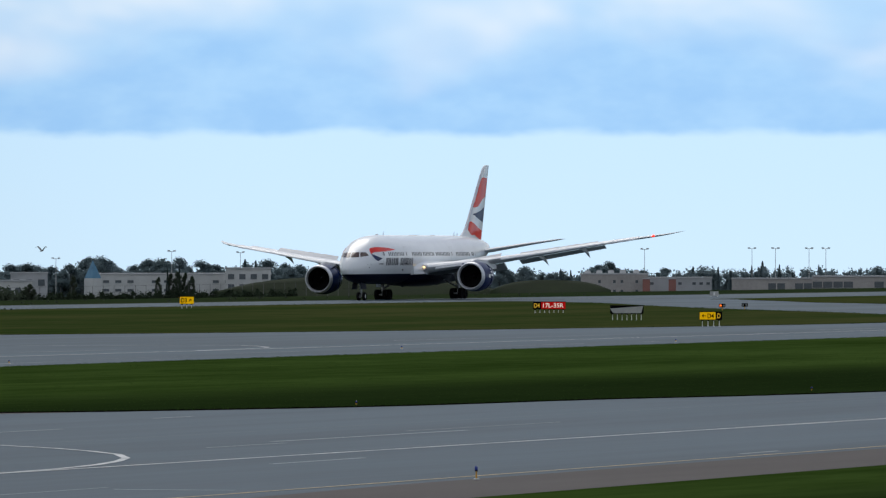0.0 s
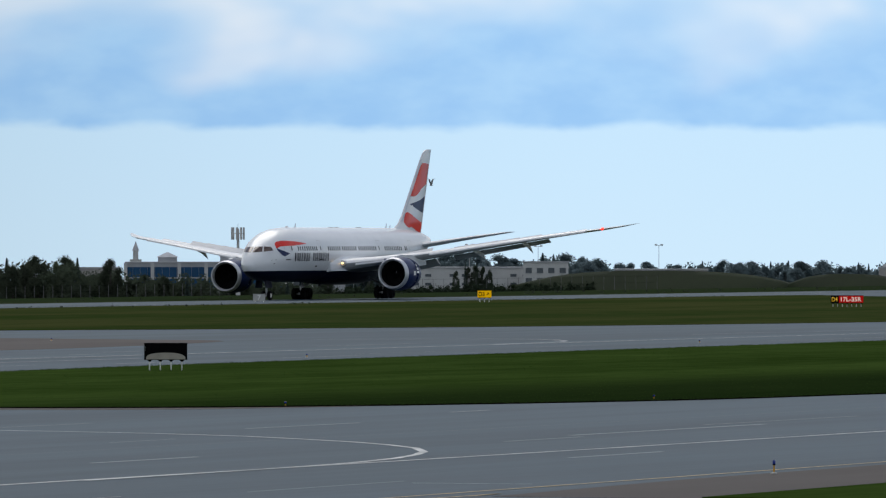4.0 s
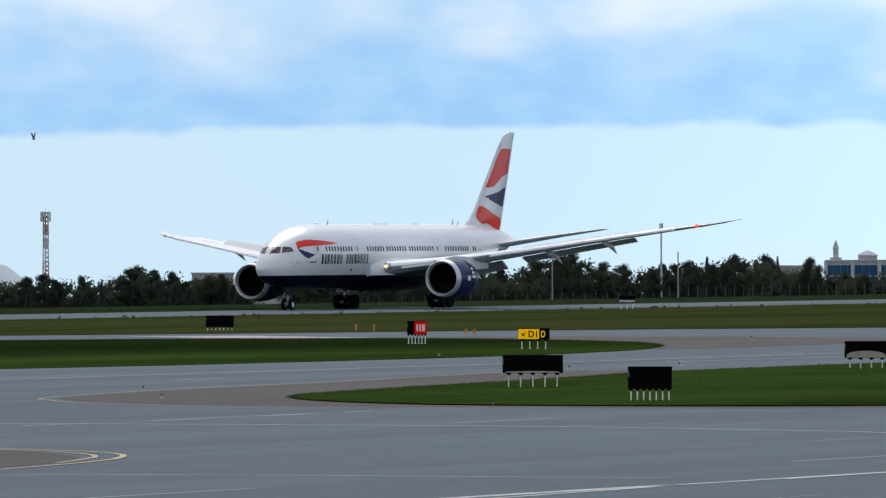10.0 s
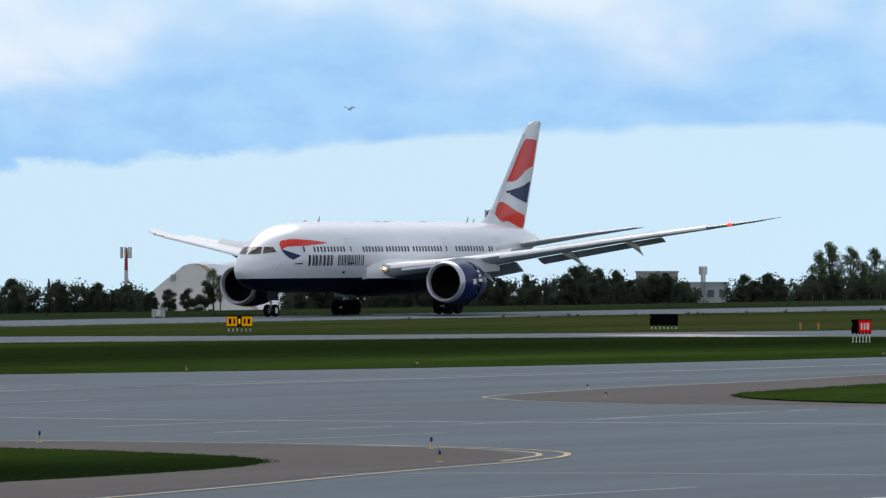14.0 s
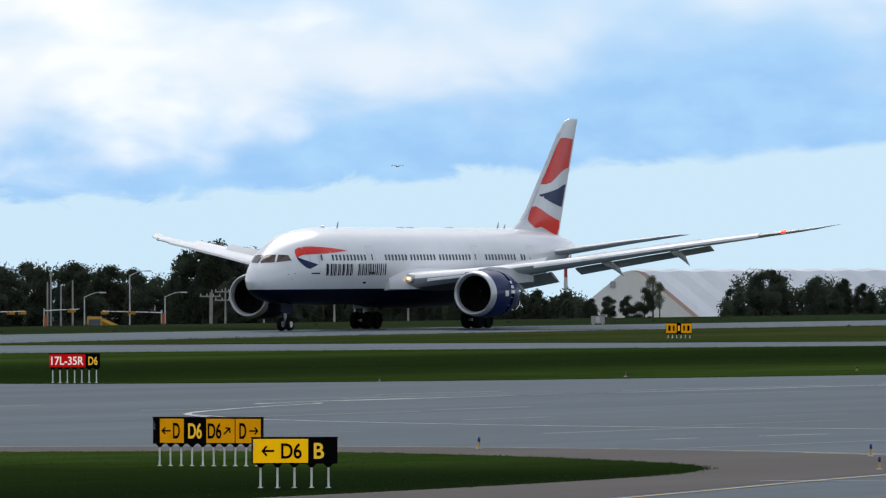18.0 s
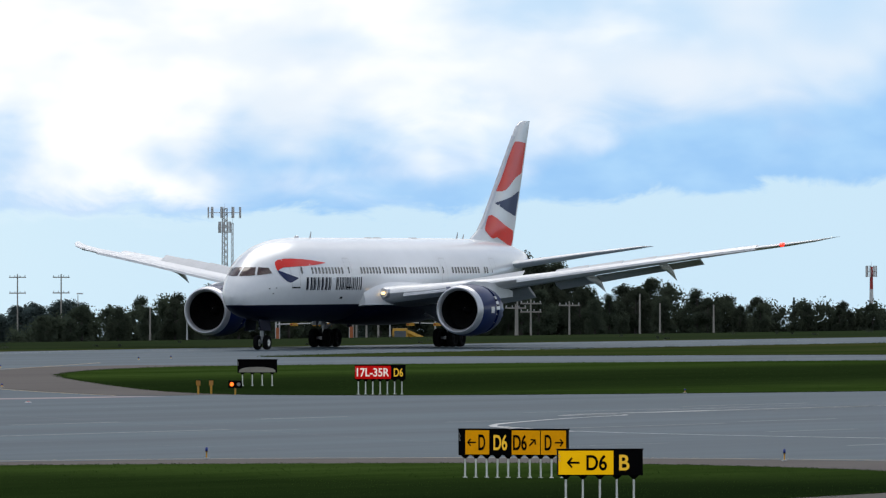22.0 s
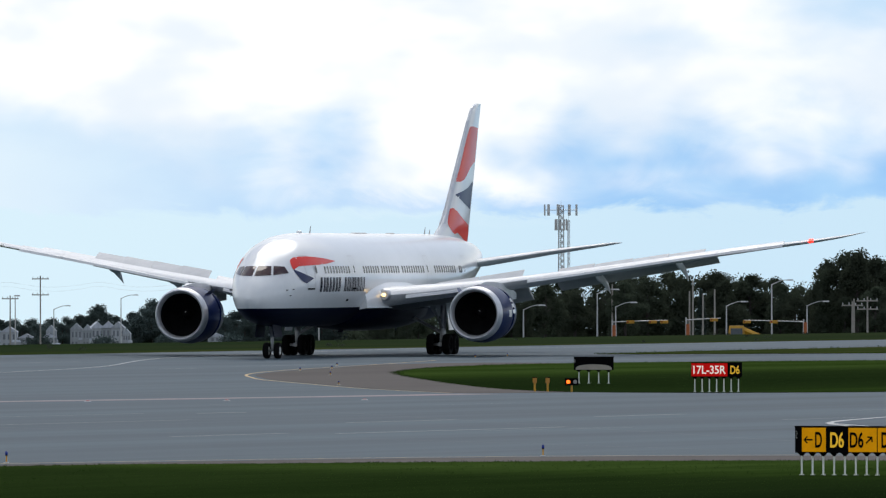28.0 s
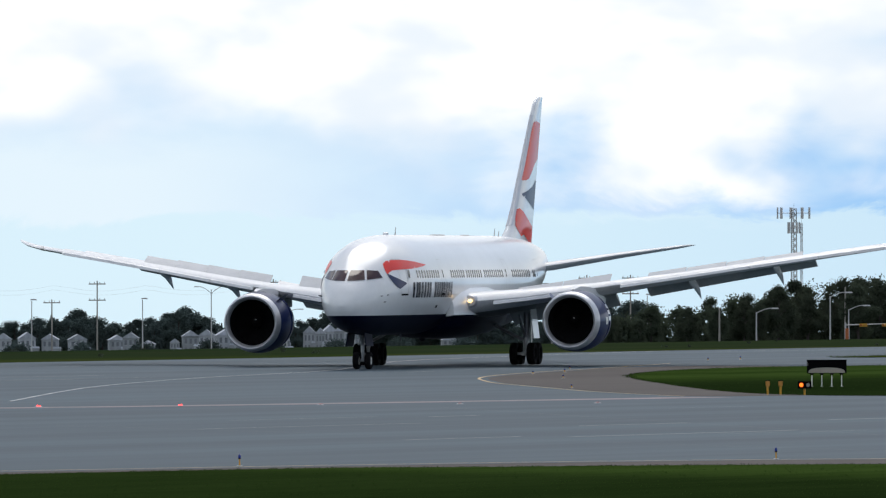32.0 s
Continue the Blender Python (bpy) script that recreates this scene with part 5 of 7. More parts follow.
M["roofgrey"] = material("grey shingle roof", (0.50, 0.51, 0.54), 0.85, vary=0.3, scale=0.5)
M["steel"] = material("galvanised steel", (0.50, 0.51, 0.52), 0.5, 0.4, vary=0.2, scale=1)
M["polewood"] = material("weathered wooden pole", (0.34, 0.32, 0.29), 0.9, vary=0.3, scale=1.5)
M["mastred"] = material("mast red paint", (0.42, 0.035, 0.03), 0.6, vary=0.2)
M["mastwhite"] = material("mast white paint", (0.6, 0.6, 0.6), 0.6, vary=0.2)
M["salt"] = material("pale fabric roof", (0.82, 0.80, 0.76), 0.75, vary=0.12, scale=0.08, scale2=0.8)
# roof fabric toned grey-blue, its shaded side put into the colour
M["tentroof"] = material("pale fabric roof toned for shade", (0.72, 0.75, 0.79), 0.75, vary=0.12, scale=0.08, scale2=0.8)
M["saltrim"] = material("faded pinkish roof edge", (0.66, 0.46, 0.38), 0.75, vary=0.2, scale=0.1)
M["digger"] = material("machine yellow paint", (0.55, 0.30, 0.02), 0.5, vary=0.3, scale=1.5)
M["orange"] = material("orange plastic", (0.40, 0.11, 0.03), 0.5, vary=0.2)
M["berm"] = material("rough bank grass", (0.012, 0.019, 0.009), 0.9, col2=(0.020, 0.029, 0.013), scale=0.08, scale2=0.7, spec=0.1)
rnd = random.Random(7)


def polar(az, r):
    """A place r metres from the camera, az degrees to the left of the first view, on the ground."""
    a = radians(az)
    x, y = -r * math.sin(a), r * math.cos(a)
    return x, y, ground_z(x, y) - 0.06


def top_height(az, r, el):
    """Height above its ground of something that reaches elevation el (degrees) at that place."""
    return EYE_Z + r * math.tan(radians(el)) - polar(az, r)[2]


def leaf_cloud(g, centres, count, size, rr):
    """Many small tilted leaf clumps round the centres."""
    for _ in range(count):
        c, rad = rr.choice(centres)
        d = Vector((rr.gauss(0, 1), rr.gauss(0, 1), rr.gauss(0, 0.8)))
        if d.length < 1e-3:
            continue
        d = d.normalized() * rad * (rr.random() ** 0.45)
        p = Vector(c) + d
        a = Vector((rr.uniform(-1, 1), rr.uniform(-1, 1), rr.uniform(-1, 1))).normalized()
        b = a.cross(Vector((rr.uniform(-1, 1), rr.uniform(-1, 1), rr.uniform(-1, 1)))).normalized()
        s = size * rr.uniform(0.6, 1.4)
        n = a.cross(b)
        g.add([p - a * s, p - b * s * 0.55 + n * s * 0.2, p + a * s, p + b * s * 0.55 + n * s * 0.2], [(0, 1, 2), (0, 2, 3)])


def tree_variant(kind, seed):
    """Meshes of one unit-height tree: trunk with limbs, and crown."""
    rr = random.Random(seed)
    tr, cr = G(), G()
    if kind == "conifer":
        tr.rod((0, 0, 0), (0, 0, 0.97), 0.022, 0.004, 7)
        for i in range(1600):
            f = rr.random() ** 0.8
            z = 0.08 + 0.9 * f
            rad = 0.17 * (1 - f) ** 0.85 + 0.012
            a = rr.uniform(0, 2 * math.pi)
            d = rad * rr.uniform(0.35, 1.0)
            p = Vector((d * math.cos(a), d * math.sin(a), z - d * 0.35))
            o = Vector((math.cos(a), math.sin(a), -0.45)).normalized()
            t = Vector((-math.sin(a), math.cos(a), 0))
            s = 0.031 * (1.2 - 0.6 * f)
            cr.add([p - o * s, p + t * s * 0.6, p + o * s, p - t * s * 0.6], [(0, 1, 2), (0, 2, 3)])
        return tr, cr
    tall = kind == "poplar"
    h0 = 0.22 if not tall else 0.3
    tr.rod((0, 0, 0), (0.01, 0, 0.5), 0.022, 0.014, 7)
    tr.rod((0.01, 0, 0.5), (0, 0.01, 0.9), 0.014, 0.003, 6)
    cs = []
    nb = rr.randint(11, 15)
    for i in range(nb):
        z = h0 + (0.93 - h0) * (i + rr.random() * 0.6) / nb
        a = rr.uniform(0, 2 * math.pi)
        sp = (0.26 if not tall else 0.21) * math.sin(math.pi * min(0.97, (z - h0 + 0.12) / (1.06 - h0))) * rr.uniform(0.55, 1.15)
        e = Vector((sp * math.cos(a), sp * math.sin(a), z))
        tr.rod((0, 0, max(0.1, z - 0.16)), e, 0.008, 0.002, 5, caps=False)
        cs.append((e, rr.uniform(0.09, 0.15) * (1 if not tall else 0.75)))
    cs.append((Vector((0, 0, 0.9)), 0.075))
    if not tall:
        for i in range(9):
            a = rr.uniform(0, 6.3)
            cs.append((Vector((0.19 * math.cos(a), 0.19 * math.sin(a), rr.uniform(0.06, 0.5))), 0.13))
    leaf_cloud(cr, cs, 9500 if not tall else 2600, 0.0155 if not tall else 0.0125, rr)
    if not tall:
        leaf_cloud(cr, [(c, rad * 0.55) for c, rad in cs], 420, 0.045, rr)
    return tr, cr


VARIANTS = {}


def tree(kind, az, r, el_top, label, group, lo=3.0, slim=1.0):
    hgt = max(lo, top_height(az, r, el_top))
    x, y, z = polar(az, r)
    far = r > 2900 and kind != "poplar"
    key = (kind, rnd.randint(0, 4), far, r > 4000)
    wid = hgt * rnd.uniform(1.2, 1.6) if kind == "broad" and far else hgt * rnd.uniform(0.95, 1.35) if kind == "broad" else hgt * rnd.uniform(0.85, 1.1)
    wid *= slim
    m = Matrix.Translation((x, y, z)) @ Matrix.Rotation(rnd.uniform(0, 6.28), 4, "Z") @ Matrix.Diagonal((wid, wid, hgt, 1))
    if key not in VARIANTS:
        tg, cg = tree_variant(kind, 11 + key[1] * 7 + len(kind))
        th = empty("tree", m, label, "tree", group)
        part("trunk", tg, "bark", th)
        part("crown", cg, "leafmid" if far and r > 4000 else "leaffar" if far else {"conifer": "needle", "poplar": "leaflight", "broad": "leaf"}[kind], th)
        VARIANTS[key] = th
    else:
        th = copy_thing(VARIANTS[key], m)
        th.matrix_basis = m
        tagged(th, label, "tree", group)
    return th


def tree_row(profile, r, gap, kind="broad", label="dark green broadleaf tree in the far tree belt", group="far tree belt", depth=60, mix=0.0, two=True):
    """Trees along a skyline given as (degrees left, degrees up)."""
    profile = sorted(profile)
    az0, az1 = profile[0][0], profile[-1][0]
    xs, ys = [p[0] for p in profile], [p[1] for p in profile]
    step = math.degrees(min(gap, 4.6) * max(1.0, r / 2600) / r)
    for row in range(2 if two else 1):
        a = az0 + (step * 0.5 if row else 0)
        while a <= az1:
            aj = a + rnd.uniform(-0.3, 0.3) * step
            rr = r + rnd.uniform(-0.5, 0.5) * depth - row * depth * 0.9
            el = float(np.interp(aj, xs, ys)) - (rnd.uniform(-0.006, 0.018) if row == 0 else rnd.uniform(0.02, 0.09))
            kd = "conifer" if rnd.random() < mix else kind
            tree(kd, aj, rr, el, label if kd == kind else "slim dark spruce in the far tree belt", group)
            a += step * rnd.uniform(0.75, 1.25)


def crest_line(az, r):
    """Height at distance r of the sight line that just clears the edge of the airfield."""
    a = radians(az)
    d = (CREST - UV(0, 0)[1]) / (-math.sin(a) * VX + math.cos(a) * VY)
    return EYE_Z - EYE_Z * r / d


def thicket(profile, r, label, fill=0.8, leaf=0.34, per=50, size=1.0, mat=None):
    """The dark mass of bushes and lower crowns in and behind a row of trees, filled only above the camera's sight line.
    """
    profile = sorted(profile)
    xs, ys = [p[0] for p in profile], [p[1] for p in profile]
    g = G()
    wide = width_at(xs[0], xs[-1], r)
    az = (xs[0] + xs[-1]) / 2
    k = r / 1300.0
    n = max(4, int(wide / (1.1 * k * size)))
    for i in range(n):
        a = xs[0] + (xs[-1] - xs[0]) * (i + rnd.random()) / n
        rr = r + rnd.uniform(-4, 9)
        x, y, z = polar(a, rr)
        hh = max(2.0, top_height(a, rr, float(np.interp(a, xs, ys)))) * fill * rnd.uniform(0.72, 1.08)
        lump = 1.5 * k * size * rnd.uniform(0.8, 1.3)
        low_z = max(-0.5, crest_line(a, rr) - z - 1.6)
        hh = max(hh, low_z + 1.2)
        cs = []
        zc = hh - lump * 0.6
        while zc > low_z:
            cs.append((Vector((x + rnd.uniform(-1, 1) * k, y + rnd.uniform(-2, 2), z + zc)), lump))
            zc -= lump * 0.75
        cs.append((Vector((x, y, z + low_z + 0.8)), lump * 0.9))
        cs.append((Vector((x, y + 1, z + low_z + 0.9)), lump * 0.9))
        leaf_cloud(g, cs, int((per * 5 + 110 * len(cs)) * size), leaf * k * 0.52, rnd)
        leaf_cloud(g, [(c, rad * 0.5) for c, rad in cs], 9 * len(cs), lump * 0.42, rnd)
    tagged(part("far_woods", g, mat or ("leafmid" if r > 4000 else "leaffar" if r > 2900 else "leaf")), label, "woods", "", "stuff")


def width_at(az0, az1, r):
    return abs(radians(az1 - az0)) * r


SKYLINE = []
SKYLINE.append(([(2.61, -0.105), (2.44, -0.098), (2.27, -0.139), (2.22, -0.071), (2.14, -0.058), (2.00, -0.072), (1.89, -0.132), (1.80, -0.088), (1.67, -0.065), (1.53, -0.055), (1.38, -0.088), (1.30, -0.132), (1.21, -0.072), (1.13, -0.058),
      (1.04, -0.078), (0.99, -0.122), (0.94, -0.078), (0.89, -0.105), (0.76, -0.132)], 3050, 11, "broad", 0.1))
SKYLINE.append(([(0.76, -0.135), (0.3, -0.13), (-0.52, -0.119), (-0.59, -0.146), (-0.67, -0.126), (-0.76, -0.139), (-0.86, -0.119), (-0.93, -0.112), (-1.03, -0.089), (-1.10, -0.132), (-1.30, -0.126)], 3300, 12, "broad", 0.3))
SKYLINE.append(([(-1.35, -0.105), (-1.43, -0.139), (-1.53, -0.089), (-1.59, -0.079), (-1.67, -0.132), (-1.77, -0.105), (-1.90, -0.092), (-2.01, -0.112), (-2.11, -0.132), (-2.17, -0.082), (-2.27, -0.112), (-2.41, -0.139), (-2.56, -0.106), (-2.75, -0.132)],
     3300, 10, "conifer", 0.0))
SKYLINE.append(([(5.45, -0.120), (5.37, -0.085), (5.26, -0.073), (5.13, -0.066), (5.03, -0.085), (4.96, -0.163), (4.88, -0.149), (4.79, -0.136), (4.69, -0.150), (4.59, -0.112), (4.46, -0.107), (4.33, -0.08), (4.19, -0.074), (4.09, -0.061), (3.99, -0.091), (3.93, -0.176)],
     1900, 6, "broad", 0.06))
SKYLINE.append(([(3.84, -0.176), (3.79, -0.115), (3.74, -0.159)], 1850, 5, "broad", 0.3))
SKYLINE.append(([(2.97, -0.175), (2.91, -0.124), (2.77, -0.114), (2.60, -0.142)], 3000, 11, "broad", 0.1))
SKYLINE.append(([(7.81, -0.140), (7.69, -0.133), (7.56, -0.184), (7.44, -0.218), (7.32, -0.161), (7.21, -0.209), (7.11, -0.263)], 1500, 5, "broad", 0.15))
SKYLINE.append(([(6.89, -0.236), (6.79, -0.203), (6.68, -0.183), (6.57, -0.203), (6.48, -0.237)], 1500, 5, "broad", 0.1))
SKYLINE.append(([(9.28, -0.121), (9.18, -0.131), (9.05, -0.148), (8.91, -0.166), (8.78, -0.200), (8.64, -0.217), (8.51, -0.234), (8.34, -0.18), (8.20, -0.191), (8.07, -0.211), (7.93, -0.201), (7.81, -0.16)], 1500, 5, "broad", 0.12))
SKYLINE.append(([(6.46, -0.21), (6.37, -0.18), (6.2, -0.17), (5.95, -0.16), (5.81, -0.15), (5.70, -0.165), (5.54, -0.139), (5.41, -0.12)], 1500, 5, "broad", 0.1))
SKYLINE.append(([(7.55, -0.238), (7.42, -0.215), (7.28, -0.188), (7.15, -0.239)], 1500, 5, "broad", 0.3))
SKYLINE.append(([(9.54, -0.3), (9.47, -0.183), (9.39, -0.142), (9.30, -0.122)], 1350, 5, "broad", 0.0))
SKYLINE.append(([(12.08, -0.216), (11.94, -0.121), (11.82, -0.102), (11.71, -0.142), (11.61, -0.149), (11.4, -0.2), (11.27, -0.23), (11.13, -0.22), (11.00, -0.21), (10.80, -0.225), (10.66, -0.25), (10.46, -0.258), (10.33, -0.3)], 1350, 5, "broad", 0.05))
SKYLINE.append(([(14.42, -0.100), (14.30, -0.110), (14.17, -0.134), (14.03, -0.084), (13.90, -0.07), (13.76, -0.06), (13.63, -0.101), (13.53, -0.118), (13.42, -0.075), (13.32, -0.09), (13.22, -0.085), (13.09, -0.1), (12.94, -0.154), (12.84, -0.171), (12.6, -0.16),
      (12.37, -0.13), (12.24, -0.14), (12.08, -0.19)], 1250, 4.5, "broad", 0.05))
SKYLINE.append(([(15.57, -0.36), (15.41, -0.33), (15.27, -0.283), (15.14, -0.233), (15.00, -0.267), (14.87, -0.234), (14.70, -0.183), (14.56, -0.19), (14.43, -0.167)], 1250, 4.5, "broad", 0.05))
SKYLINE.append(([(17.17, -0.305), (17.07, -0.28), (16.97, -0.366), (16.88, -0.282), (16.80, -0.249), (16.71, -0.283), (16.4, -0.31), (16.01, -0.33), (15.91, -0.35), (15.81, -0.330), (15.71, -0.280), (15.57, -0.27), (15.41, -0.23), (15.31, -0.223), (15.17, -0.25)], 4700, 8, "broad", 0.1))
SKYLINE.append(([(19.25, -0.35), (19.05, -0.342), (18.93, -0.376), (18.86, -0.326), (18.73, -0.309), (18.62, -0.276), (18.52, -0.310), (18.41, -0.360), (18.29, -0.344), (18.14, -0.327), (18.00, -0.243), (17.90, -0.277), (17.80, -0.362), (17.63, -0.36), (17.4, -0.35), (17.2, -0.33)],
     4700, 8, "broad", 0.12))


def build_trees():
    for prof, r, gap, kind, mix in SKYLINE:
        if 2900 < r < 4000:
            prof = [(a, e + 0.013) for a, e in prof]
        tree_row(prof, r, gap, kind, mix=mix)
        thicket(prof, r + 6, "dense dark green bushes and lower crowns in the tree belt", 0.84 if r > 2900 else 0.86 if r > 1400 else 0.93, size=0.55 if r > 2900 else 1.0)
    # hedges along the far boundary
    thicket([(0.9, -0.285), (1.7, -0.283), (2.75, -0.286)], 1830, "low dark scrub along the far boundary", 0.9, 0.16, 30, 0.45, "verge")
    near = [(4.094, -0.080), (3.960, -0.070), (3.926, -0.205), (3.852, -0.147), (3.825, -0.104), (3.775, -0.097), (3.674, -0.137), (3.640, -0.191), (3.085, -0.198), (2.782, -0.212), (2.512, -0.242)]
    thicket(near, 1620, "dark bushes in front of the glass building", 0.9, 0.4, 40)
    tree_row(near, 1612, 6, mix=0.25, two=False)
    # gardens in front of the far houses
    for k in range(26):
        a = 15.9 + 3.3 * k / 26
        if k % 3:
            continue
        thicket([(a, -0.495 - 0.02 * rnd.random()), (a + 0.04 + 0.04 * rnd.random(), -0.49 - 0.02 * rnd.random())], 4270, "garden bushes in front of the far houses", 1.0, 0.3, 14)
    thicket([(5.40, -0.23), (5.7, -0.21), (6.0, -0.22), (6.46, -0.25)], 1428, "dense dark bushes at the foot of the poplars", 0.95)
    # taller single trees that stand out of the belt
    for az, el in ((6.37, -0.055), (6.29, -0.005), (6.17, -0.029), (6.03, -0.039), (5.93, -0.073), (5.85, -0.006), (5.77, -0.04)):
        for k in range(2):
            tree("poplar", az + rnd.uniform(-0.03, 0.03), 1450 + rnd.uniform(-20, 20), el - 0.03 * k, "tall thin poplar with sparse pale leaves", "tall poplars")
    for az, el in ((12.74, -0.02), (12.66, 0.025), (12.58, 0.041), (12.47, 0.01), (12.36, -0.006), (12.25, -0.047), (12.70, -0.06), (12.52, -0.02), (12.40, -0.05)):
        tree("broad", az, 1240 + rnd.uniform(-15, 15), el, "tall spreading broadleaf tree above the belt", "tall broadleaf trees")
    for az, el in ((9.97, -0.158), (9.93, -0.2), (10.02, -0.24), (10.12, -0.29), (10.24, -0.31)):
        tree("poplar" if el > -0.21 else "broad", az, 1200, el, "small tree in front of the storage tent", "trees by the tent")
    for kd, az, el in (("broad", 1.70, -0.17), ("conifer", 1.645, -0.115), ("broad", 1.625, -0.15), ("broad", 1.585, -0.135), ("conifer", 1.575, -0.12), ("broad", 1.54, -0.145), ("broad", 1.50, -0.165), ("broad", 2.21, -0.165)):
        tree(kd, az, 2650, el, "dark tree in front of the pale building", "trees by the building", slim=0.5)


build_trees()


def at(az, r, turn=0.0):
    x, y, z = polar(az, r)
    return pose(x, y, z, 0, 0, az + turn)


def block_building(az0, az1, r, el_top, mats, label, storeys, bays, roof="flat", winmat="winglass", win=(0.55, 0.5), trim="wallgrey", name="office_building", gaps=()):
    """A flat-roofed building with its storeys and windows."""
    az = (az0 + az1) / 2
    w = width_at(az0, az1, r)
    hgt = top_height(az, r, el_top)
    dep = min(26.0, w * 0.6)
    th = empty(name, at(az, r), label, "building", "buildings past the airfield")
    part("wall", G().box((0, dep / 2, hgt / 2), (w, dep, hgt)), mats, th)
    part("parapet", G().box((0, dep / 2, hgt + 0.15), (w + 0.5, dep + 0.5, 0.4)), trim, th)
    vis = min(hgt, storeys * 3.6)
    sh = vis / storeys
    for s in range(storeys):
        for b in range(bays):
            if b in gaps:
                continue
            ww, wh = w / bays * win[0], sh * win[1]
            cx = -w / 2 + w * (b + 0.5) / bays
            cz = hgt - min(0.8, 0.12 * hgt) - sh * (s + 0.5)
            if cz - wh / 2 < 0.2:
                continue
            wn = part("window", G().box((cx, -0.03, cz), (ww, 0.12, wh)), winmat, th)
            part("sill", G().box((cx, -0.08, cz - wh / 2 - 0.08), (ww + 0.2, 0.2, 0.12)), trim, wn)
    return th, w, hgt, dep


def build_buildings():
    block_building(2.12, 1.03, 2750, -0.158, "wallpale", "long pale two-storey building with rows of windows", 3, 15, win=(0.5, 0.3), gaps=(4, 9))
    th, w, hgt, dep = block_building(1.30, 1.03, 2738, -0.124, "wallpale", "taller pale stair block of the long building", 3, 4)
    block_building(2.58, 2.36, 2700, -0.152, "wallgrey", "grey windowless warehouse block", 1, 3)
    block_building(-0.82, -1.22, 2750, -0.158, "wallbeige", "beige low commercial building with small roof units", 2, 9, win=(0.35, 0.3), gaps=(0, 1, 3, 6, 8))
    for az in (-0.86, -0.93, -1.0, -1.07, -1.15):
        th = empty("roof_unit", pose(*polar(az, 2752)[:2], polar(az, 2752)[2] + top_height(-1.02, 2750, -0.158) + 0.35, 0, 0, az), "small pale ventilation unit on a flat roof", "roof unit", "roof units")
        part("housing", G().box((0, 4, 0.4), (1.8, 1.5, 0.8), taper=0.9), "wallpale", th)
        part("cowl", G().box((0, 4, 0.88), (1.2, 1.1, 0.16)), "wallgrey", th)
    block_building(-1.222, -1.60, 2742, -0.180, "wallgrey", "grey commercial building with brick red pillars", 2, 9, win=(0.5, 0.35), gaps=(1, 2, 5))
    for az in (-1.21, -1.365):
        pt = top_height(az, 2736, -0.186)
        th = empty("brick_pylon", at(az, 2736), "brick red entrance pillar of the commercial building", "pillar", "brick pillars")
        part("shaft", G().box((0, 0, pt / 2), (2.1, 2.0, pt)), "wallred", th)
        part("coping", G().box((0, 0, pt + 0.12), (2.4, 2.3, 0.25)), "wallgrey", th)
    block_building(-1.72, -2.20, 2760, -0.185, "wallbeige", "beige retail building with dark glazed bays", 1, 9, win=(0.86, 0.55), gaps=(0, 1, 2, 3, 6))
    block_building(-2.20, -2.75, 2780, -0.172, "wallbeige", "beige retail building with dark glazed bays", 1, 9, win=(0.9, 0.5), gaps=(4, 5, 7, 8))
    # blue-banded school behind the airfield
    th, w, hgt, dep = block_building(3.67, 2.71, 2500, -0.128, "wallgrey", "long modern building with blue glass bands", 3, 22, winmat="glassblue", win=(0.97, 0.86))
    for i in range(7):
        cx = -w / 2 + w * i / 6
        part("pier", G().box((cx, -0.25, hgt / 2), (0.9, 0.6, hgt)), "wallpale", th, "pale pier between glass bays")
    for az, el in ((3.42, -0.095), (3.05, -0.095)):
        t2 = empty("roof_pavilion", pose(*polar(az, 2515)[:2], polar(az, 2515)[2] + hgt, 0, 0, az), "small roof pavilion with a pitched roof", "roof pavilion")
        part("wall", G().box((0, 0, 0.9), (5, 5, 1.8)), "wallgrey", t2)
        part("roof", G().box((0, 0, 2.4), (6, 6, 1.3), taper=0.1), "roofgrey", t2)
    # minaret
    r = 2560
    hm = top_height(3.61, r, 0.002)
    th = empty("minaret", at(3.61, r), "slender pale minaret with a balcony and pointed cap", "minaret")
    part("shaft", G().rod((0, 0, 0), (0, 0, hm * 0.66), 1.15, 0.95, 14), "wallpale", th, smooth=True)
    part("balcony", G().rod((0, 0, hm * 0.64), (0, 0, hm * 0.69), 1.5, 1.6, 14), "wallpale", th)
    part("lantern", G().rod((0, 0, hm * 0.69), (0, 0, hm * 0.84), 0.75, 0.7, 12), "wallpale", th)
    part("cap", G().rod((0, 0, hm * 0.84), (0, 0, hm), 0.95, 0.03, 12), "roofgrey", th)
    # low pale houses and sheds along the far road
    for a0, a1, el, mt, lb in ((7.45, 7.2, -0.196, "wallbeige", "beige flat-roofed shed behind trees"), (7.18, 6.9, -0.262, "wallgrey", "grey low building behind trees"), (4.25, 4.05, -0.205, "wallpale", "pale low house behind trees"),
                               (3.95, 3.72, -0.16, "wallbeige", "low beige hall beside the trees"), (0.75, 0.2, -0.17, "wallbeige", "low beige building behind the bank"), (2.68, 2.45, -0.20, "wallpale", "low white annex beside the glass building")):
        block_building(a0, a1, 2300, el, mt, lb, 1, 4)
    # glass pyramid
    r = 2700
    hp = top_height(2.09, r, -0.075)
    th = empty("glass_pyramid", at(2.09, r), "pointed blue glass skylight tower", "skylight")
    part("frame", G().rod((0, 0, 0), (0, 0, hp - 5.0), 2.5, 2.4, 4), "wallpale", th)
    part("glazing", G().rod((0, 0, hp - 5.0), (0, 0, hp), 2.4, 0.05, 4), "glasspale", th, "blue pyramid glazing")


build_buildings()


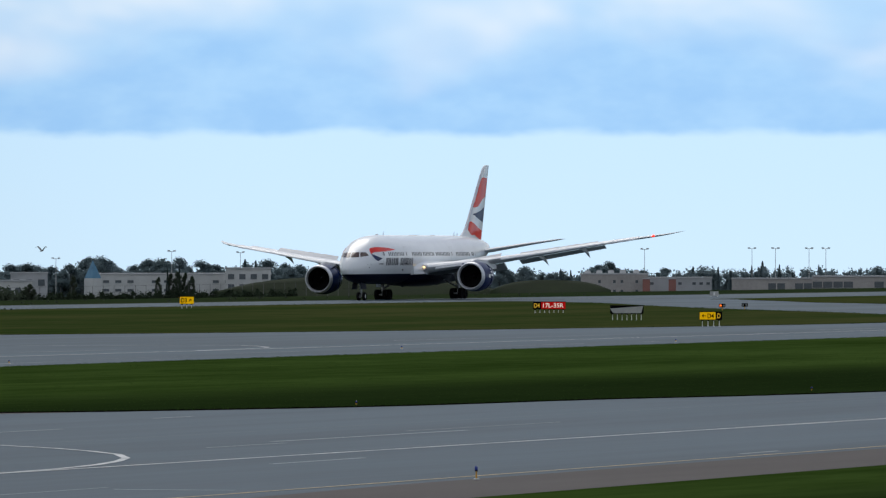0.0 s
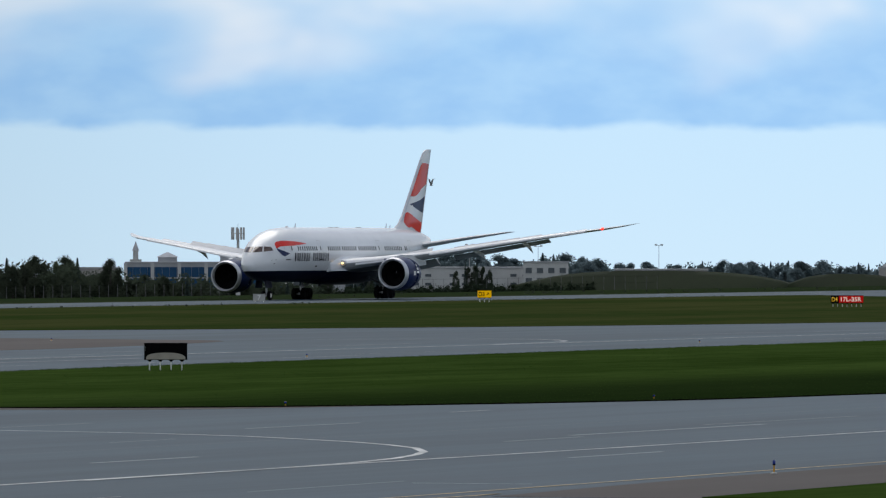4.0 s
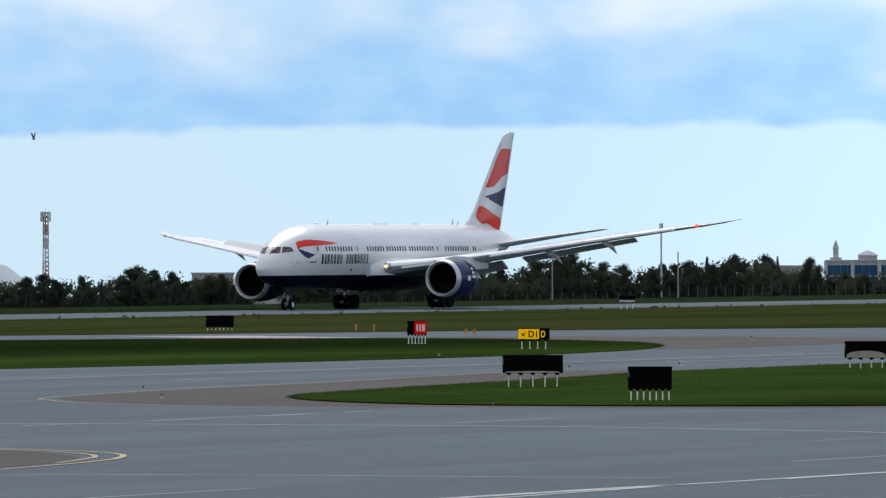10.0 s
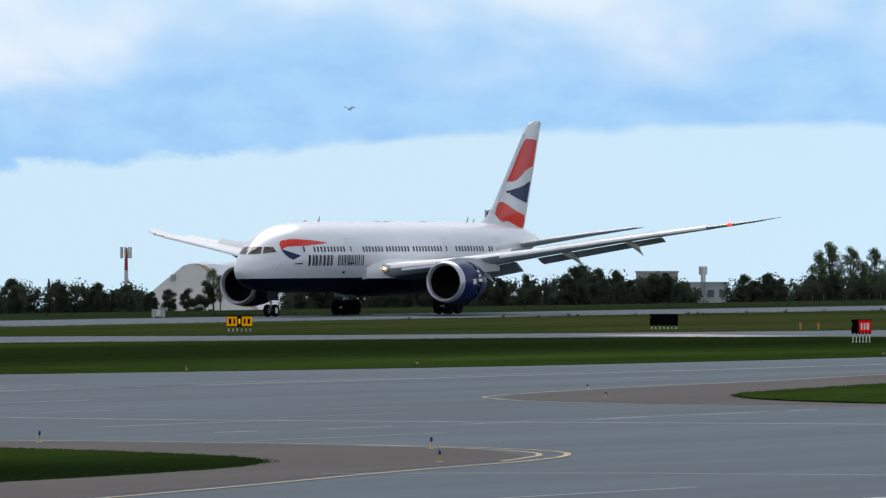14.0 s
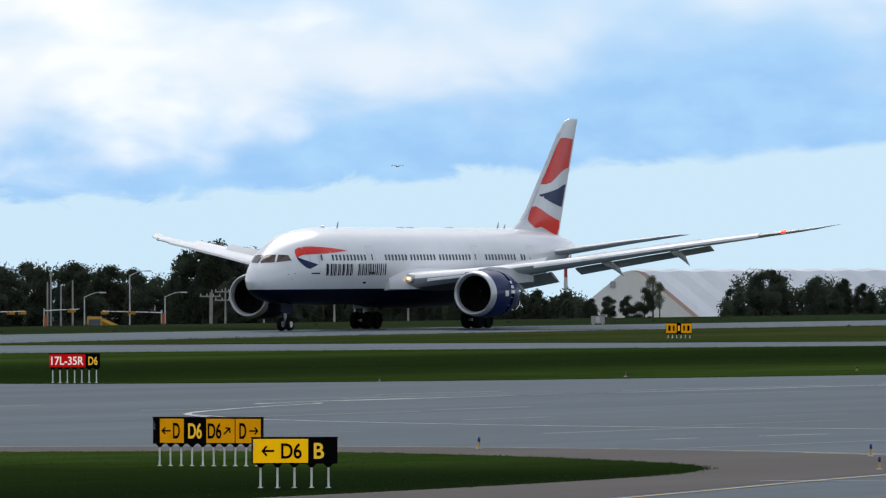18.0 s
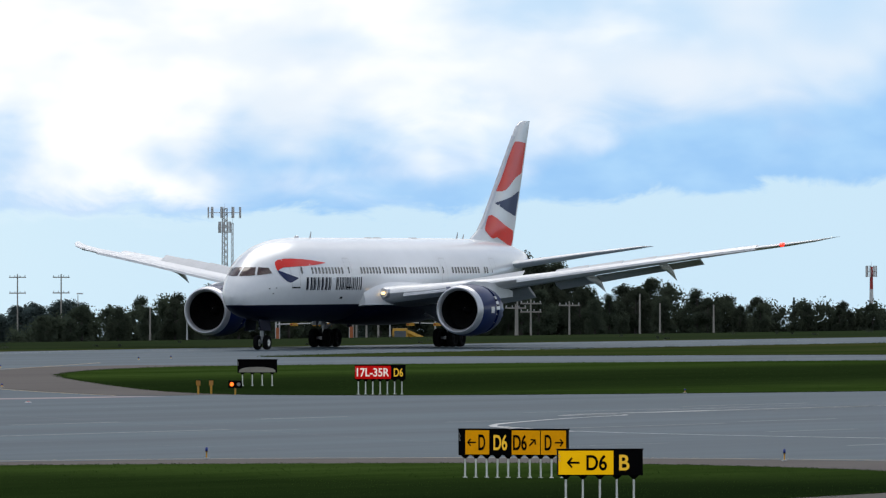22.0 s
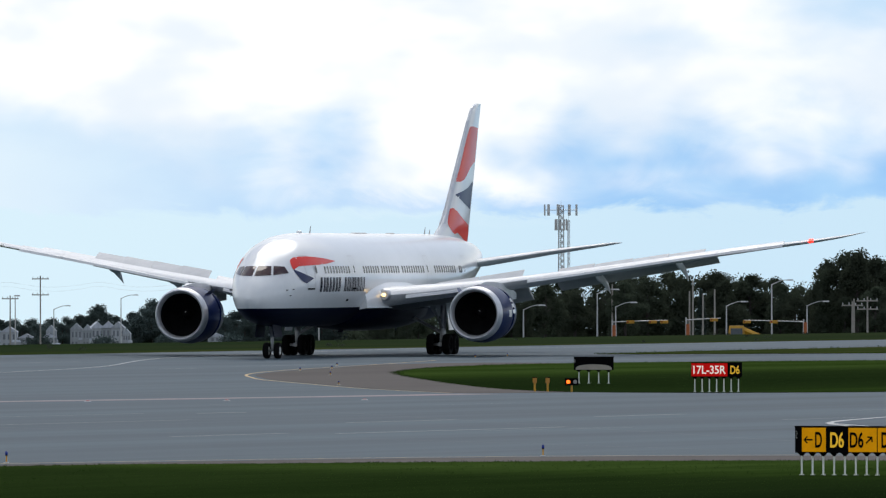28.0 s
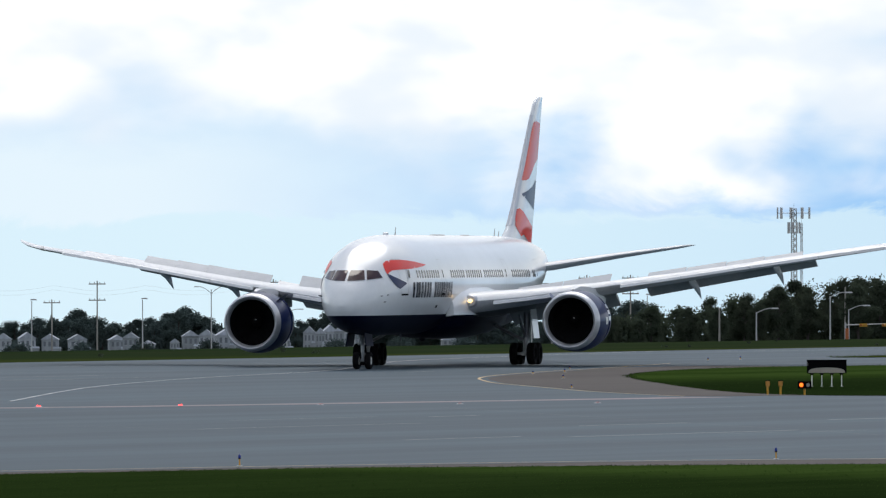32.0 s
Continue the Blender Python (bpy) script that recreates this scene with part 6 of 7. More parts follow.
def bank(az0, az1, r, el, label):
    """A long grassy earth bank."""
    w = width_at(az0, az1, r)
    az = (az0 + az1) / 2
    hgt = top_height(az, r, el)
    g = G()
    n = 16
    rings = []
    for i in range(n + 1):
        f = i / n
        hh = hgt * min(1.0, math.sin(math.pi * min(max(f, 0.02), 0.98)) ** 0.45) * (1 + 0.04 * math.sin(9 * f))
        x = -w / 2 + w * f
        rings.append([(x, -hgt * 2.0 * (hh / hgt), 0), (x, -hgt * 0.5, hh * 0.8), (x, 0, hh), (x, hgt * 0.5, hh * 0.8), (x, hgt * 2, 0)])
    tagged(part("earth_bank", g.loft(rings, False, closed=False), "berm", None, smooth=True, m=at(az, r)), label, "bank", "earth banks", "structure")


bank(1.35, -0.35, 2150, -0.168, "long grassy earth bank behind a fence")
bank(-0.28, -1.0, 2100, -0.188, "low rounded grassy earth bank")


def fence(az0, az1, r, n, hgt, label):
    th = empty("perimeter_fence", at((az0 + az1) / 2, r), label, "fence", "perimeter fences")
    w = width_at(az0, az1, r)
    base = polar((az0 + az1) / 2, r)
    inv = at((az0 + az1) / 2, r).inverted()
    for i in range(n):
        x, y, z = polar(az0 + (az1 - az0) * i / (n - 1), r)
        p = inv @ Vector((x, y, z))
        part("post", G().rod(p, p + Vector((0, 0, hgt)), 0.04, 0.04, 6), "fencepost", th)
    for f in (0.55, 0.97):
        a, b = (inv @ Vector(polar(q, r)) for q in (az0, az1))
        part("rail", G().rod(a + Vector((0, 0, hgt * f)), b + Vector((0, 0, hgt * f)), 0.012, 0.012, 5), "sblack", th)


# the far boundary stands where the land begins to fall
fence(4.6, 3.0, 1560, 30, 2.2, "pale post and wire boundary fence before the trees")
fence(2.6, 0.5, 1900, 34, 3.0, "wire boundary fence with pale posts before the bank")
fence(6.4, 4.7, 1420, 26, 1.2, "pale post and wire boundary fence before the trees")


# ---------------- poles, masts ----------------


def street_light(az, r, el, label="grey street light with a curved arm", kind="arm", group="street lights"):
    hgt = top_height(az, r, el)
    th = empty("street_light", at(az, r, rnd.uniform(-20, 20)), label, "street light", group)
    part("pole", G().rod((0, 0, 0), (0, 0, hgt - 0.5), 0.11, 0.07, 8), "steel", th)
    if kind == "arm":
        g = G()
        prev = Vector((0, 0, hgt - 0.6))
        for i in range(1, 6):
            f = i / 5
            p = Vector((1.9 * f, 0, hgt - 0.6 + 0.6 * math.sin(f * math.pi / 2)))
            g.rod(prev, p, 0.06, 0.05, 6, caps=False)
            prev = p
        part("arm", g, "steel", th)
        part("lamp_head", G().box((2.3, 0, hgt - 0.02), (0.9, 0.3, 0.16), taper=0.7), "steel", th)
    elif kind == "double":
        for k in (-1, 1):
            g = G()
            prev = Vector((0, 0, hgt - 1.1))
            for i in range(1, 6):
                f = i / 5
                p = Vector((k * 1.9 * f, 0, hgt - 1.1 + 1.1 * math.sin(f * math.pi / 2)))
                g.rod(prev, p, 0.06, 0.05, 6, caps=False)
                prev = p
            part("arm", g, "steel", th)
            part("lamp_head", G().box((k * 2.3, 0, hgt - 0.02), (0.9, 0.3, 0.16), taper=0.7), "steel", th)
    elif kind == "mast":
        for k in (-1, 1):
            part("lamp_head", G().box((k * 0.9, 0, hgt - 0.25), (0.9, 0.5, 0.3), taper=0.7), "steel", th)
        part("crossarm", G().rod((-1.2, 0, hgt - 0.5), (1.2, 0, hgt - 0.5), 0.07), "steel", th)
    else:
        part("lamp_head", G().box((0.3, 0, hgt - 0.3), (1.1, 0.35, 0.22), taper=0.7), "steel", th)


def power_pole(az, r, el, arms=1, label="weathered wooden power pole with crossarm"):
    hgt = top_height(az, r, el)
    th = empty("power_pole", at(az, r), label, "power pole", "power poles")
    part("pole", G().rod((0, 0, 0), (0, 0, hgt), 0.13, 0.09, 8), "polewood", th)
    for k in range(arms):
        z = hgt - 0.5 - k * hgt * 0.22
        part("crossarm", G().box((0, 0, z), (2.6, 0.14, 0.16)), "polewood", th)
        for sx in (-1.15, -0.4, 0.4, 1.15):
            part("insulator", G().rod((sx, 0, z + 0.08), (sx, 0, z + 0.32), 0.06, 0.05, 6), "steel", th)
    return th


def build_poles():
    for az, el in ((2.31, -0.055), (1.62, -0.011), (1.21, -0.018), (-1.20, 0.002), (-1.84, 0.006), (-1.98, 0.006), (-2.18, 0.006), (-2.28, 0.006), (0.49, -0.012)):
        street_light(az, 2850, el, "tall thin lamp mast with twin heads", "mast", "lamp masts")
    for az, el in ((12.88, -0.264), (14.13, -0.191), (14.02, -0.269), (13.36, -0.265), (15.91, -0.135), (15.79, -0.196), (16.97, -0.221), (17.37, -0.285), (14.57, -0.285), (13.09, -0.137)):
        street_light(az, 1165 if 11 < az < 15 else 1500, el)
    for az, el in ((5.30, -0.034), (4.55, -0.069)):
        power_pole(az, 1500, el, 0, "bare pale pole in front of the trees")
    street_light(17.82, 1500, -0.150, "grey street light with two curved arms", "double")
    for az, el in ((17.60, -0.214), (18.89, -0.214), (15.22, -0.190), (18.23, -0.209)):
        street_light(az, 1500, el, "grey street light with a flat head", "flat")
    for az, el, n in ((12.61, -0.265, 1), (12.52, -0.238, 2), (12.29, -0.249, 1), (17.45, -0.106, 2), (17.63, -0.224, 1), (18.77, -0.225, 1), (18.50, -0.114, 2), (15.58, -0.085, 2), (15.32, -0.085, 2)):
        power_pole(az, 1165 if az < 13 else 1480, el, n)
    for az, el in ((11.87, -0.206), (11.75, -0.262), (13.56, -0.135), (13.50, -0.219), (13.43, -0.193), (14.79, -0.284), (11.43, -0.270), (14.04, -0.16), (13.58, -0.203), (12.60, -0.25)):
        power_pole(az, 1168, el, 0, "bare pale wooden pole beside the trees")


build_poles()


def wires(a0, a1, r, el):
    g = G()
    n = 40
    prev = None
    for i in range(n + 1):
        az = a0 + (a1 - a0) * i / n
        x, y, z = polar(az, r)
        p = Vector((x, y, EYE_Z + r * math.tan(radians(el)) - 0.9 * abs(math.sin(math.pi * (az - a0) / 0.55))))
        if prev:
            g.rod(prev, p, 0.008, 0.008, 4, caps=False)
        prev = p
    tagged(part("power_line", g, "steel"), "thin overhead power line between the poles", "power line", "power lines")


wires(19.3, 16.6, 1480, -0.14)
wires(19.3, 16.6, 1482, -0.165)


def lattice_mast(az, r, el, wid, paint, label, heads=3, kind="lattice", ring=0.9):
    hgt = top_height(az, r, el)
    th = empty("radio_mast", at(az, r), label, "radio mast", "radio masts")
    secs = 22
    rb = 0.09 if wid > 1.0 else 0.045
    if kind == "lattice":
        for s in range(secs):
            z0, z1 = hgt * s / secs, hgt * (s + 1) / secs
            w0, w1 = wid * (1.15 - 0.3 * s / secs) / 2, wid * (1.15 - 0.3 * (s + 1) / secs) / 2
            g = G()
            c = [(math.cos(a), math.sin(a)) for a in (0.5, 0.5 + 2.094, 0.5 + 4.189)]
            for i in range(3):
                a, b = c[i], c[(i + 1) % 3]
                g.rod((a[0] * w0, a[1] * w0, z0), (a[0] * w1, a[1] * w1, z1), rb, rb, 5, caps=False)
                zm = (z0 + z1) / 2
                wm = (w0 + w1) / 2
                for p, q, za, zb, wa, wb in ((a, b, z0, zm, w0, wm), (b, a, zm, z1, wm, w1)):
                    g.rod((p[0] * wa, p[1] * wa, za), (q[0] * wb, q[1] * wb, zb), rb * 0.55, rb * 0.55, 4, caps=False)
                g.rod((a[0] * w1, a[1] * w1, z1), (b[0] * w1, b[1] * w1, z1), rb * 0.55, rb * 0.55, 4, caps=False)
            mt = paint[s * len(paint) // secs] if len(paint) < secs else paint[s % len(paint)]
            part("lattice_section", g, mt, th)
    else:
        for s in range(6):
            part("pole_section", G().rod((0, 0, hgt * s / 6), (0, 0, hgt * (s + 1) / 6), wid * (0.6 - 0.05 * s), wid * (0.55 - 0.05 * s), 10), paint[s % len(paint)], th, smooth=True)
    for k in range(heads):
        z = hgt - 0.8 - k * 2.6
        rad = ring * (0.35 if k else 1.0)
        part("antenna_ring", G().rod((-rad, 0, z), (rad, 0, z), 0.06).rod((0, -rad, z), (0, rad, z), 0.06), "steel", th)
        for i in range(9):
            a = 2 * math.pi * i / 9 + 0.3
            part("antenna_panel", G().box((rad * math.cos(a), rad * math.sin(a), z), (0.28 * min(1.0, ring / 0.7), 0.28 * min(1.0, ring / 0.7), 2.0)), "mastwhite", th)
    part("lightning_rod", G().rod((0, 0, hgt - 0.4), (0, 0, hgt + 0.9), 0.04, 0.02, 5), "steel", th)
    return th


lattice_mast(4.65, 1900, 0.095, 0.4, ["steel"], "slim grey radio mast with stacked antennas", 2, "pole", 0.32)
lattice_mast(3.00, 1560, 0.078, 0.62, ["mastwhite"], "white monopole mast with a cluster of antennas", 1, "pole", 1.0)
lattice_mast(8.32, 1900, 0.172, 1.3, ["mastwhite", "mastred", "mastwhite", "mastred"], "red and white radio mast with antennas", 3)
lattice_mast(10.49, 1700, -0.045, 0.8, ["mastwhite", "mastwhite", "mastwhite", "mastwhite", "mastred", "mastred"], "white and red monopole with antenna panels", 1, "pole")
lattice_mast(14.345, 1700, 0.308, 1.15, ["steel"], "grey steel lattice tower with antenna platform", 2, "lattice", 2.9)
lattice_mast(14.30, 1730, 0.22, 0.5, ["steel"], "slim grey lattice tower beside a larger one", 0)
lattice_mast(7.05, 2300, -0.165, 1.2, ["steel"], "small distant radio mast", 1)


# ---------------- storage tent, houses, traffic signals, excavator ----------------


def storage_tent():
    r = 1900
    w = width_at(10.43, 9.64, r)
    top = top_height(10.08, r, -0.137)
    low = 0.0
    th = empty("storage_tent", at(10.04, r), "large pale fabric storage tent with a peaked gable", "storage tent")
    ln = 60.0
    hw = w / 2
    prof = [(-hw, 0), (-hw * 0.5, top * 0.56), (-hw * 0.12, top * 0.96), (0, top), (hw * 0.12, top * 0.96), (hw * 0.5, top * 0.56), (hw, 0)]
    sh = 0.85
    part("gable", G().loft([[(x - 2, y0, z) for x, z in prof] for y0 in (0, 0.4)]), "salt", th, "pale gable wall")
    part("trim", G().loft([[(x - 2 + s * 1.2, -0.3, z * 0.985 + 0.1) for x, z in prof[3:]] for s in (0, 1)], False, closed=False), "saltrim", th, "faded pinkish gable edge")
    g = G()
    n = 9
    for i in range(n):
        a, b = i / n, (i + 1) / n
        rings = [[(x - 2 + sh * ln * f, 0.5 + ln * f * 0.75, z) for x, z in prof[2:]] for f in (a, (a + b) / 2, b)]
        rings[1] = [(x, y, z + 0.30) for x, y, z in rings[1]]
        part("roof_panel", G().loft(rings, False, closed=False), "tentroof", th)
    for cx, cz in ((-5.6, top - 2.8), (1.4, top - 2.8)):
        part("vent", G().box((cx, -0.2, cz), (1.1, 0.3, 1.2)), "wallgrey", th, "grey gable vent")


storage_tent()


def house_master():
    th = empty("house", pose(0, 0, 0), "grey two-storey suburban house with gabled roof", "house", "suburban houses")
    part("wall", G().box((0, 0, 2.9), (10, 9, 5.8)), "housewall", th)
    part("roof", G().loft([[(x, -5.2, z) for x, z in ((-5.6, 5.7), (0, 7.5), (5.6, 5.7))], [(x, 5.2, z) for x, z in ((-5.6, 5.7), (0, 7.5), (5.6, 5.7))]]), "houseroof", th)
    part("gable", G().add([(-4.8, -4.55, 5.8), (4.8, -4.55, 5.8), (0, -4.55, 7.25)], [(0, 1, 2)]), "housewall", th, "pale gable wall")
    for x in (-3, 0, 3):
        for z in (1.6, 4.3):
            wn = part("window", G().box((x, -4.53, z), (1.5, 0.12, 1.5)), "houseglass", th)
            part("window_frame", G().box((x, -4.56, z - 0.85), (1.8, 0.16, 0.16)), "housewall", wn)
    part("garage_roof", G().box((4.5, -4.8, 3.1), (6, 4, 0.5), taper=0.7), "houseroof", th)
    part("garage", G().box((4.5, -4.8, 1.45), (5.2, 3.4, 2.9)), "housewall", th, "pale garage")
    return th


def build_houses():
    first = house_master()
    spots = [(17.946, -0.411, 0.1), (17.847, -0.406, 0.1), (17.738, -0.404, 0.11), (17.634, -0.406, 0.1), (18.3, -0.422, 0.1), (18.199, -0.47, 0.09), (18.619, -0.432, 0.11), (17.531, -0.451, 0.1), (18.038, -0.459, 0.06),
             (18.384, -0.438, 0.1), (18.78, -0.43, 0.1), (18.92, -0.42, 0.1), (19.06, -0.425, 0.1), (17.4, -0.45, 0.1), (16.4, -0.45, 0.1),
             (17.235, -0.388, 0.075), (17.17, -0.396, 0.06), (17.115, -0.380, 0.085), (17.045, -0.377, 0.085), (16.985, -0.380, 0.08), (16.935, -0.425, 0.05), (17.385, -0.40, 0.06)]
    for i, (az, el, wd) in enumerate(spots):
        r = 4350 + 18 * ((i * 7) % 4)
        kx = width_at(0, wd, r) / 10.4
        kz = top_height(az, r, el) / 7.5
        m = at(az, r, rnd.uniform(-8, 8)) @ Matrix.Diagonal((kx, kx, kz, 1))
        if i == 0:
            first.matrix_basis = m
        else:
            copy_thing(first, m).matrix_basis = m


build_houses()


def traffic_signal(az, r, el, arm, heads, label):
    hgt = top_height(az, r, el)
    th = empty("traffic_signal", at(az, r), label, "traffic signal", "traffic signals")
    part("pole", G().rod((0, 0, 0), (0, 0, hgt), 0.11, 0.09, 8), "steel", th)
    part("mast_arm", G().rod((0, 0, hgt - 0.3), (arm, 0, hgt - 0.1), 0.07, 0.05, 8), "steel", th)
    for f in heads:
        h = part("signal_head", G().box((arm * f, -0.1, hgt - 0.30), (0.95, 0.3, 0.36)), "digger", th, "yellow signal head")
        for k, mt in ((-0.4, "redoff"), (0, "amberoff"), (0.4, "amberoff")):
            part("lens", G().spin([(-0.16, 0.11), (-0.2, 0.08), (-0.21, 0.01)], 10, (arm * f + k * 0.75, -0.1, hgt - 0.30), axis="y"), mt, h)
    part("controller_box", G().box((0.2, 0, 0.8), (0.4, 0.4, 1.6)), "orange", th, "orange barrel at the foot")


traffic_signal(14.04, 1160, -0.372, 6.6, (0.33, 0.74, 0.95), "grey traffic signal mast with yellow heads")
traffic_signal(12.90, 1160, -0.372, -7.2, (0.5, 0.95), "grey traffic signal mast with yellow heads")
traffic_signal(13.60, 1162, -0.36, 4.2, (0.8,), "grey traffic signal mast with one head")


def excavator():
    az, r = 13.22, 1150
    hgt = top_height(az, r, -0.405)
    m = at(az, r)
    th = empty("excavator", m, "yellow excavator with its boom lowered", "excavator")
    part("cab", G().box((-1.6, 0, hgt - 1.3), (2.2, 2.2, 2.4), taper=0.8), "digger", th)
    part("cab_glass", G().box((-1.6, -1.1, hgt - 1.0), (1.4, 0.1, 1.2)), "winglass", th)
    part("house", G().box((-2.4, 0, hgt - 3.0), (3.6, 2.6, 1.4)), "digger", th)
    part("boom", G().rod((-0.8, 0, hgt - 0.6), (3.8, 0, hgt - 2.5), 0.42, 0.3, 6), "digger", th)
    part("stick", G().rod((3.7, 0, hgt - 2.4), (4.6, 0, hgt - 4.0), 0.25, 0.2, 6), "digger", th)
    part("bucket", G().box((4.6, 0, hgt - 4.4), (1.0, 1.2, 0.9), taper=0.7), "dark", th)
    part("undercarriage", G().box((-2.0, 0, (hgt - 3.6) / 2), (3.4, 2.6, hgt - 3.6)), "dark", th, "dark tracked undercarriage")


excavator()


# ---------------- gulls ----------------
M["gull"] = material("gull grey plumage", (0.40, 0.41, 0.43), 0.8, vary=0.2, scale=6)
M["gulldark"] = material("gull wing dark plumage", (0.20, 0.21, 0.22), 0.8, vary=0.2, scale=6)


def gull(lift):
    th = empty("gull", pose(0, 0, 0), "grey gull gliding over the airfield with spread wings", "bird", "gulls")
    part("body", G().loft([[(x, r * math.cos(a), r * 0.9 * math.sin(a)) for a in [2 * math.pi * i / 10 for i in range(10)]] for x, r in ((0.26, 0.01), (0.22, 0.04), (0.12, 0.065), (-0.05, 0.07), (-0.18, 0.04), (-0.3, 0.03), (-0.36, 0.01))]), "gull", th, smooth=True)
    for sd in (1, -1):
        part("wing", G().loft([[(x0, sd * y, z + 0.01), (x0 - c * 0.5, sd * y, z + 0.025), (x0 - c, sd * y, z), (x0 - c * 0.5, sd * y, z - 0.01)] for x0, c, y, z in ((0.12, 0.28, 0.04, 0.03), (0.18, 0.28, 0.36, 0.03 + lift), (0.12, 0.20, 0.5, 0.04 + lift * 1.3), (-0.04, 0.05, 0.72, 0.02 + lift * 1.1))]), "gulldark", th)
    part("tail", G().add([(-0.3, -0.03, 0), (-0.3, 0.03, 0), (-0.44, 0.07, 0.0), (-0.44, -0.07, 0.0)], [(0, 1, 2, 3)]), "gull", th)
    return th


gulls = [gull(0.30), gull(0.24), gull(0.20)]


# ---------------- grass edges and weeds ----------------


def blades(g, x, y, z, n, hgt, spread, rr):
    """A tuft of thin bent blades."""
    for _ in range(n):
        a = rr.uniform(0, 6.283)
        bx, by = x + rr.gauss(0, spread), y + rr.gauss(0, spread)
        h_ = hgt * rr.uniform(0.5, 1.25)
        w = 0.012 + 0.018 * hgt
        lx, ly = h_ * 0.45 * math.cos(a), h_ * 0.45 * math.sin(a)
        px, py = -math.sin(a + 1.2) * w, math.cos(a + 1.2) * w
        g.add([(bx - px, by - py, z), (bx + px, by + py, z), (bx + lx * 0.4 + px * 0.6, by + ly * 0.4 + py * 0.6, z + h_ * 0.65), (bx + lx, by + ly, z + h_), (bx + lx * 0.4 - px * 0.6, by + ly * 0.4 - py * 0.6, z + h_ * 0.65)], [(0, 1, 2, 3, 4)])


def edge_grass(nm, loop, z, lo, hi, per_m, hgt, seed, label):
    """Longer ragged grass along the part of an outline between two stations of the runway direction."""
    rr = random.Random(seed)
    g = G()
    pts = smooth_loop(loop, 5)
    for (u0, v0), (u1, v1) in zip(pts, pts[1:] + pts[:1]):
        ln = math.hypot(u1 - u0, v1 - v0)
        if max(u0, u1) < lo or min(u0, u1) > hi:
            continue
        for _ in range(int(ln * per_m)):
            f = rr.random()
            u, v = u0 + (u1 - u0) * f, v0 + (v1 - v0) * f
            if not lo < u < hi:
                continue
            x, y = W(u + rr.gauss(0, 0.15), v + rr.gauss(0, 0.15))
            blades(g, x, y, z - 0.02, 3, hgt * rr.choice((0.5, 0.7, 1.0, 1.0, 1.5)), 0.06, rr)
    tagged(part(nm, g, "blade"), label, "grass", "", "stuff")


def field_grass(nm, box, z, count, hgt, seed, label, mt="blade", keep=None):
    """Uneven taller tufts over a stretch of grass."""
    rr = random.Random(seed)
    g = G()
    for _ in range(count):
        u, v = rr.uniform(box[0], box[1]), rr.uniform(box[2], box[3])
        if keep and not inside(u, v, keep):
            continue
        x, y = W(u, v)
        blades(g, x, y, z - 0.02, 3, hgt * rr.uniform(0.6, 1.3), 0.10, rr)
    tagged(part(nm, g, mt), label, "grass", "", "stuff")


def inside(u, v, loop):
    hit = False
    for (a, b), (c, d) in zip(loop, loop[1:] + loop[:1]):
        if (b > v) != (d > v) and u < a + (v - b) * (c - a) / (d - b):
            hit = not hit
    return hit


edge_grass("grass_fringe", ISLAND_C, 0.075, 350, 800, 12, 0.055, 1, "ragged longer grass along the edge of the island")
edge_grass("grass_fringe", ISLAND_B, 0.035, 540, 760, 12, 0.055, 2, "ragged longer grass round the grass island")
edge_grass("grass_fringe", ISLAND_E, 0.05, 855, 1010, 18, 0.035, 3, "ragged longer grass along the near verge")
edge_grass("grass_fringe", ISLAND_A, 0.035, 60, 600, 5, 0.09, 4, "ragged longer grass along the runway strip")
field_grass("grass_tufts", (560, 790, 188, 262), 0.075, 16000, 0.05, 5, "uneven tufts in the mown island", keep=ISLAND_C)
field_grass("grass_tufts", (555, 745, 62, 162), 0.035, 12000, 0.055, 6, "uneven tufts in the rounded island", keep=ISLAND_B)
field_grass("grass_tufts", (860, 1010, 178, 250), 0.05, 20000, 0.04, 7, "uneven tufts in the near verge", keep=ISLAND_E)


def weed_bushes():
    """Low dark weeds dotted over the strip behind the runway."""
    rr = random.Random(12)
    g = G()
    for _ in range(170):
        u, v = rr.uniform(-150, 640), rr.uniform(-42, -9)
        x, y = W(u, v)
        k = rr.uniform(0.08, 0.20)
        leaf_cloud(g, [(Vector((x + rr.gauss(0, k), y + rr.gauss(0, k), k * 0.5)), k) for _ in range(3)], 40, 0.06, rr)
    for _ in range(40):
        u, v = rr.uniform(200, 450), rr.uniform(23, 30)
        x, y = W(u, v)
        leaf_cloud(g, [(Vector((x, y, 0.14)), rr.uniform(0.12, 0.24))], 22, 0.07, rr)
    tagged(part("weeds", g, "leaf"), "low dark weeds dotted over the grass strip", "weeds", "", "stuff")


weed_bushes()


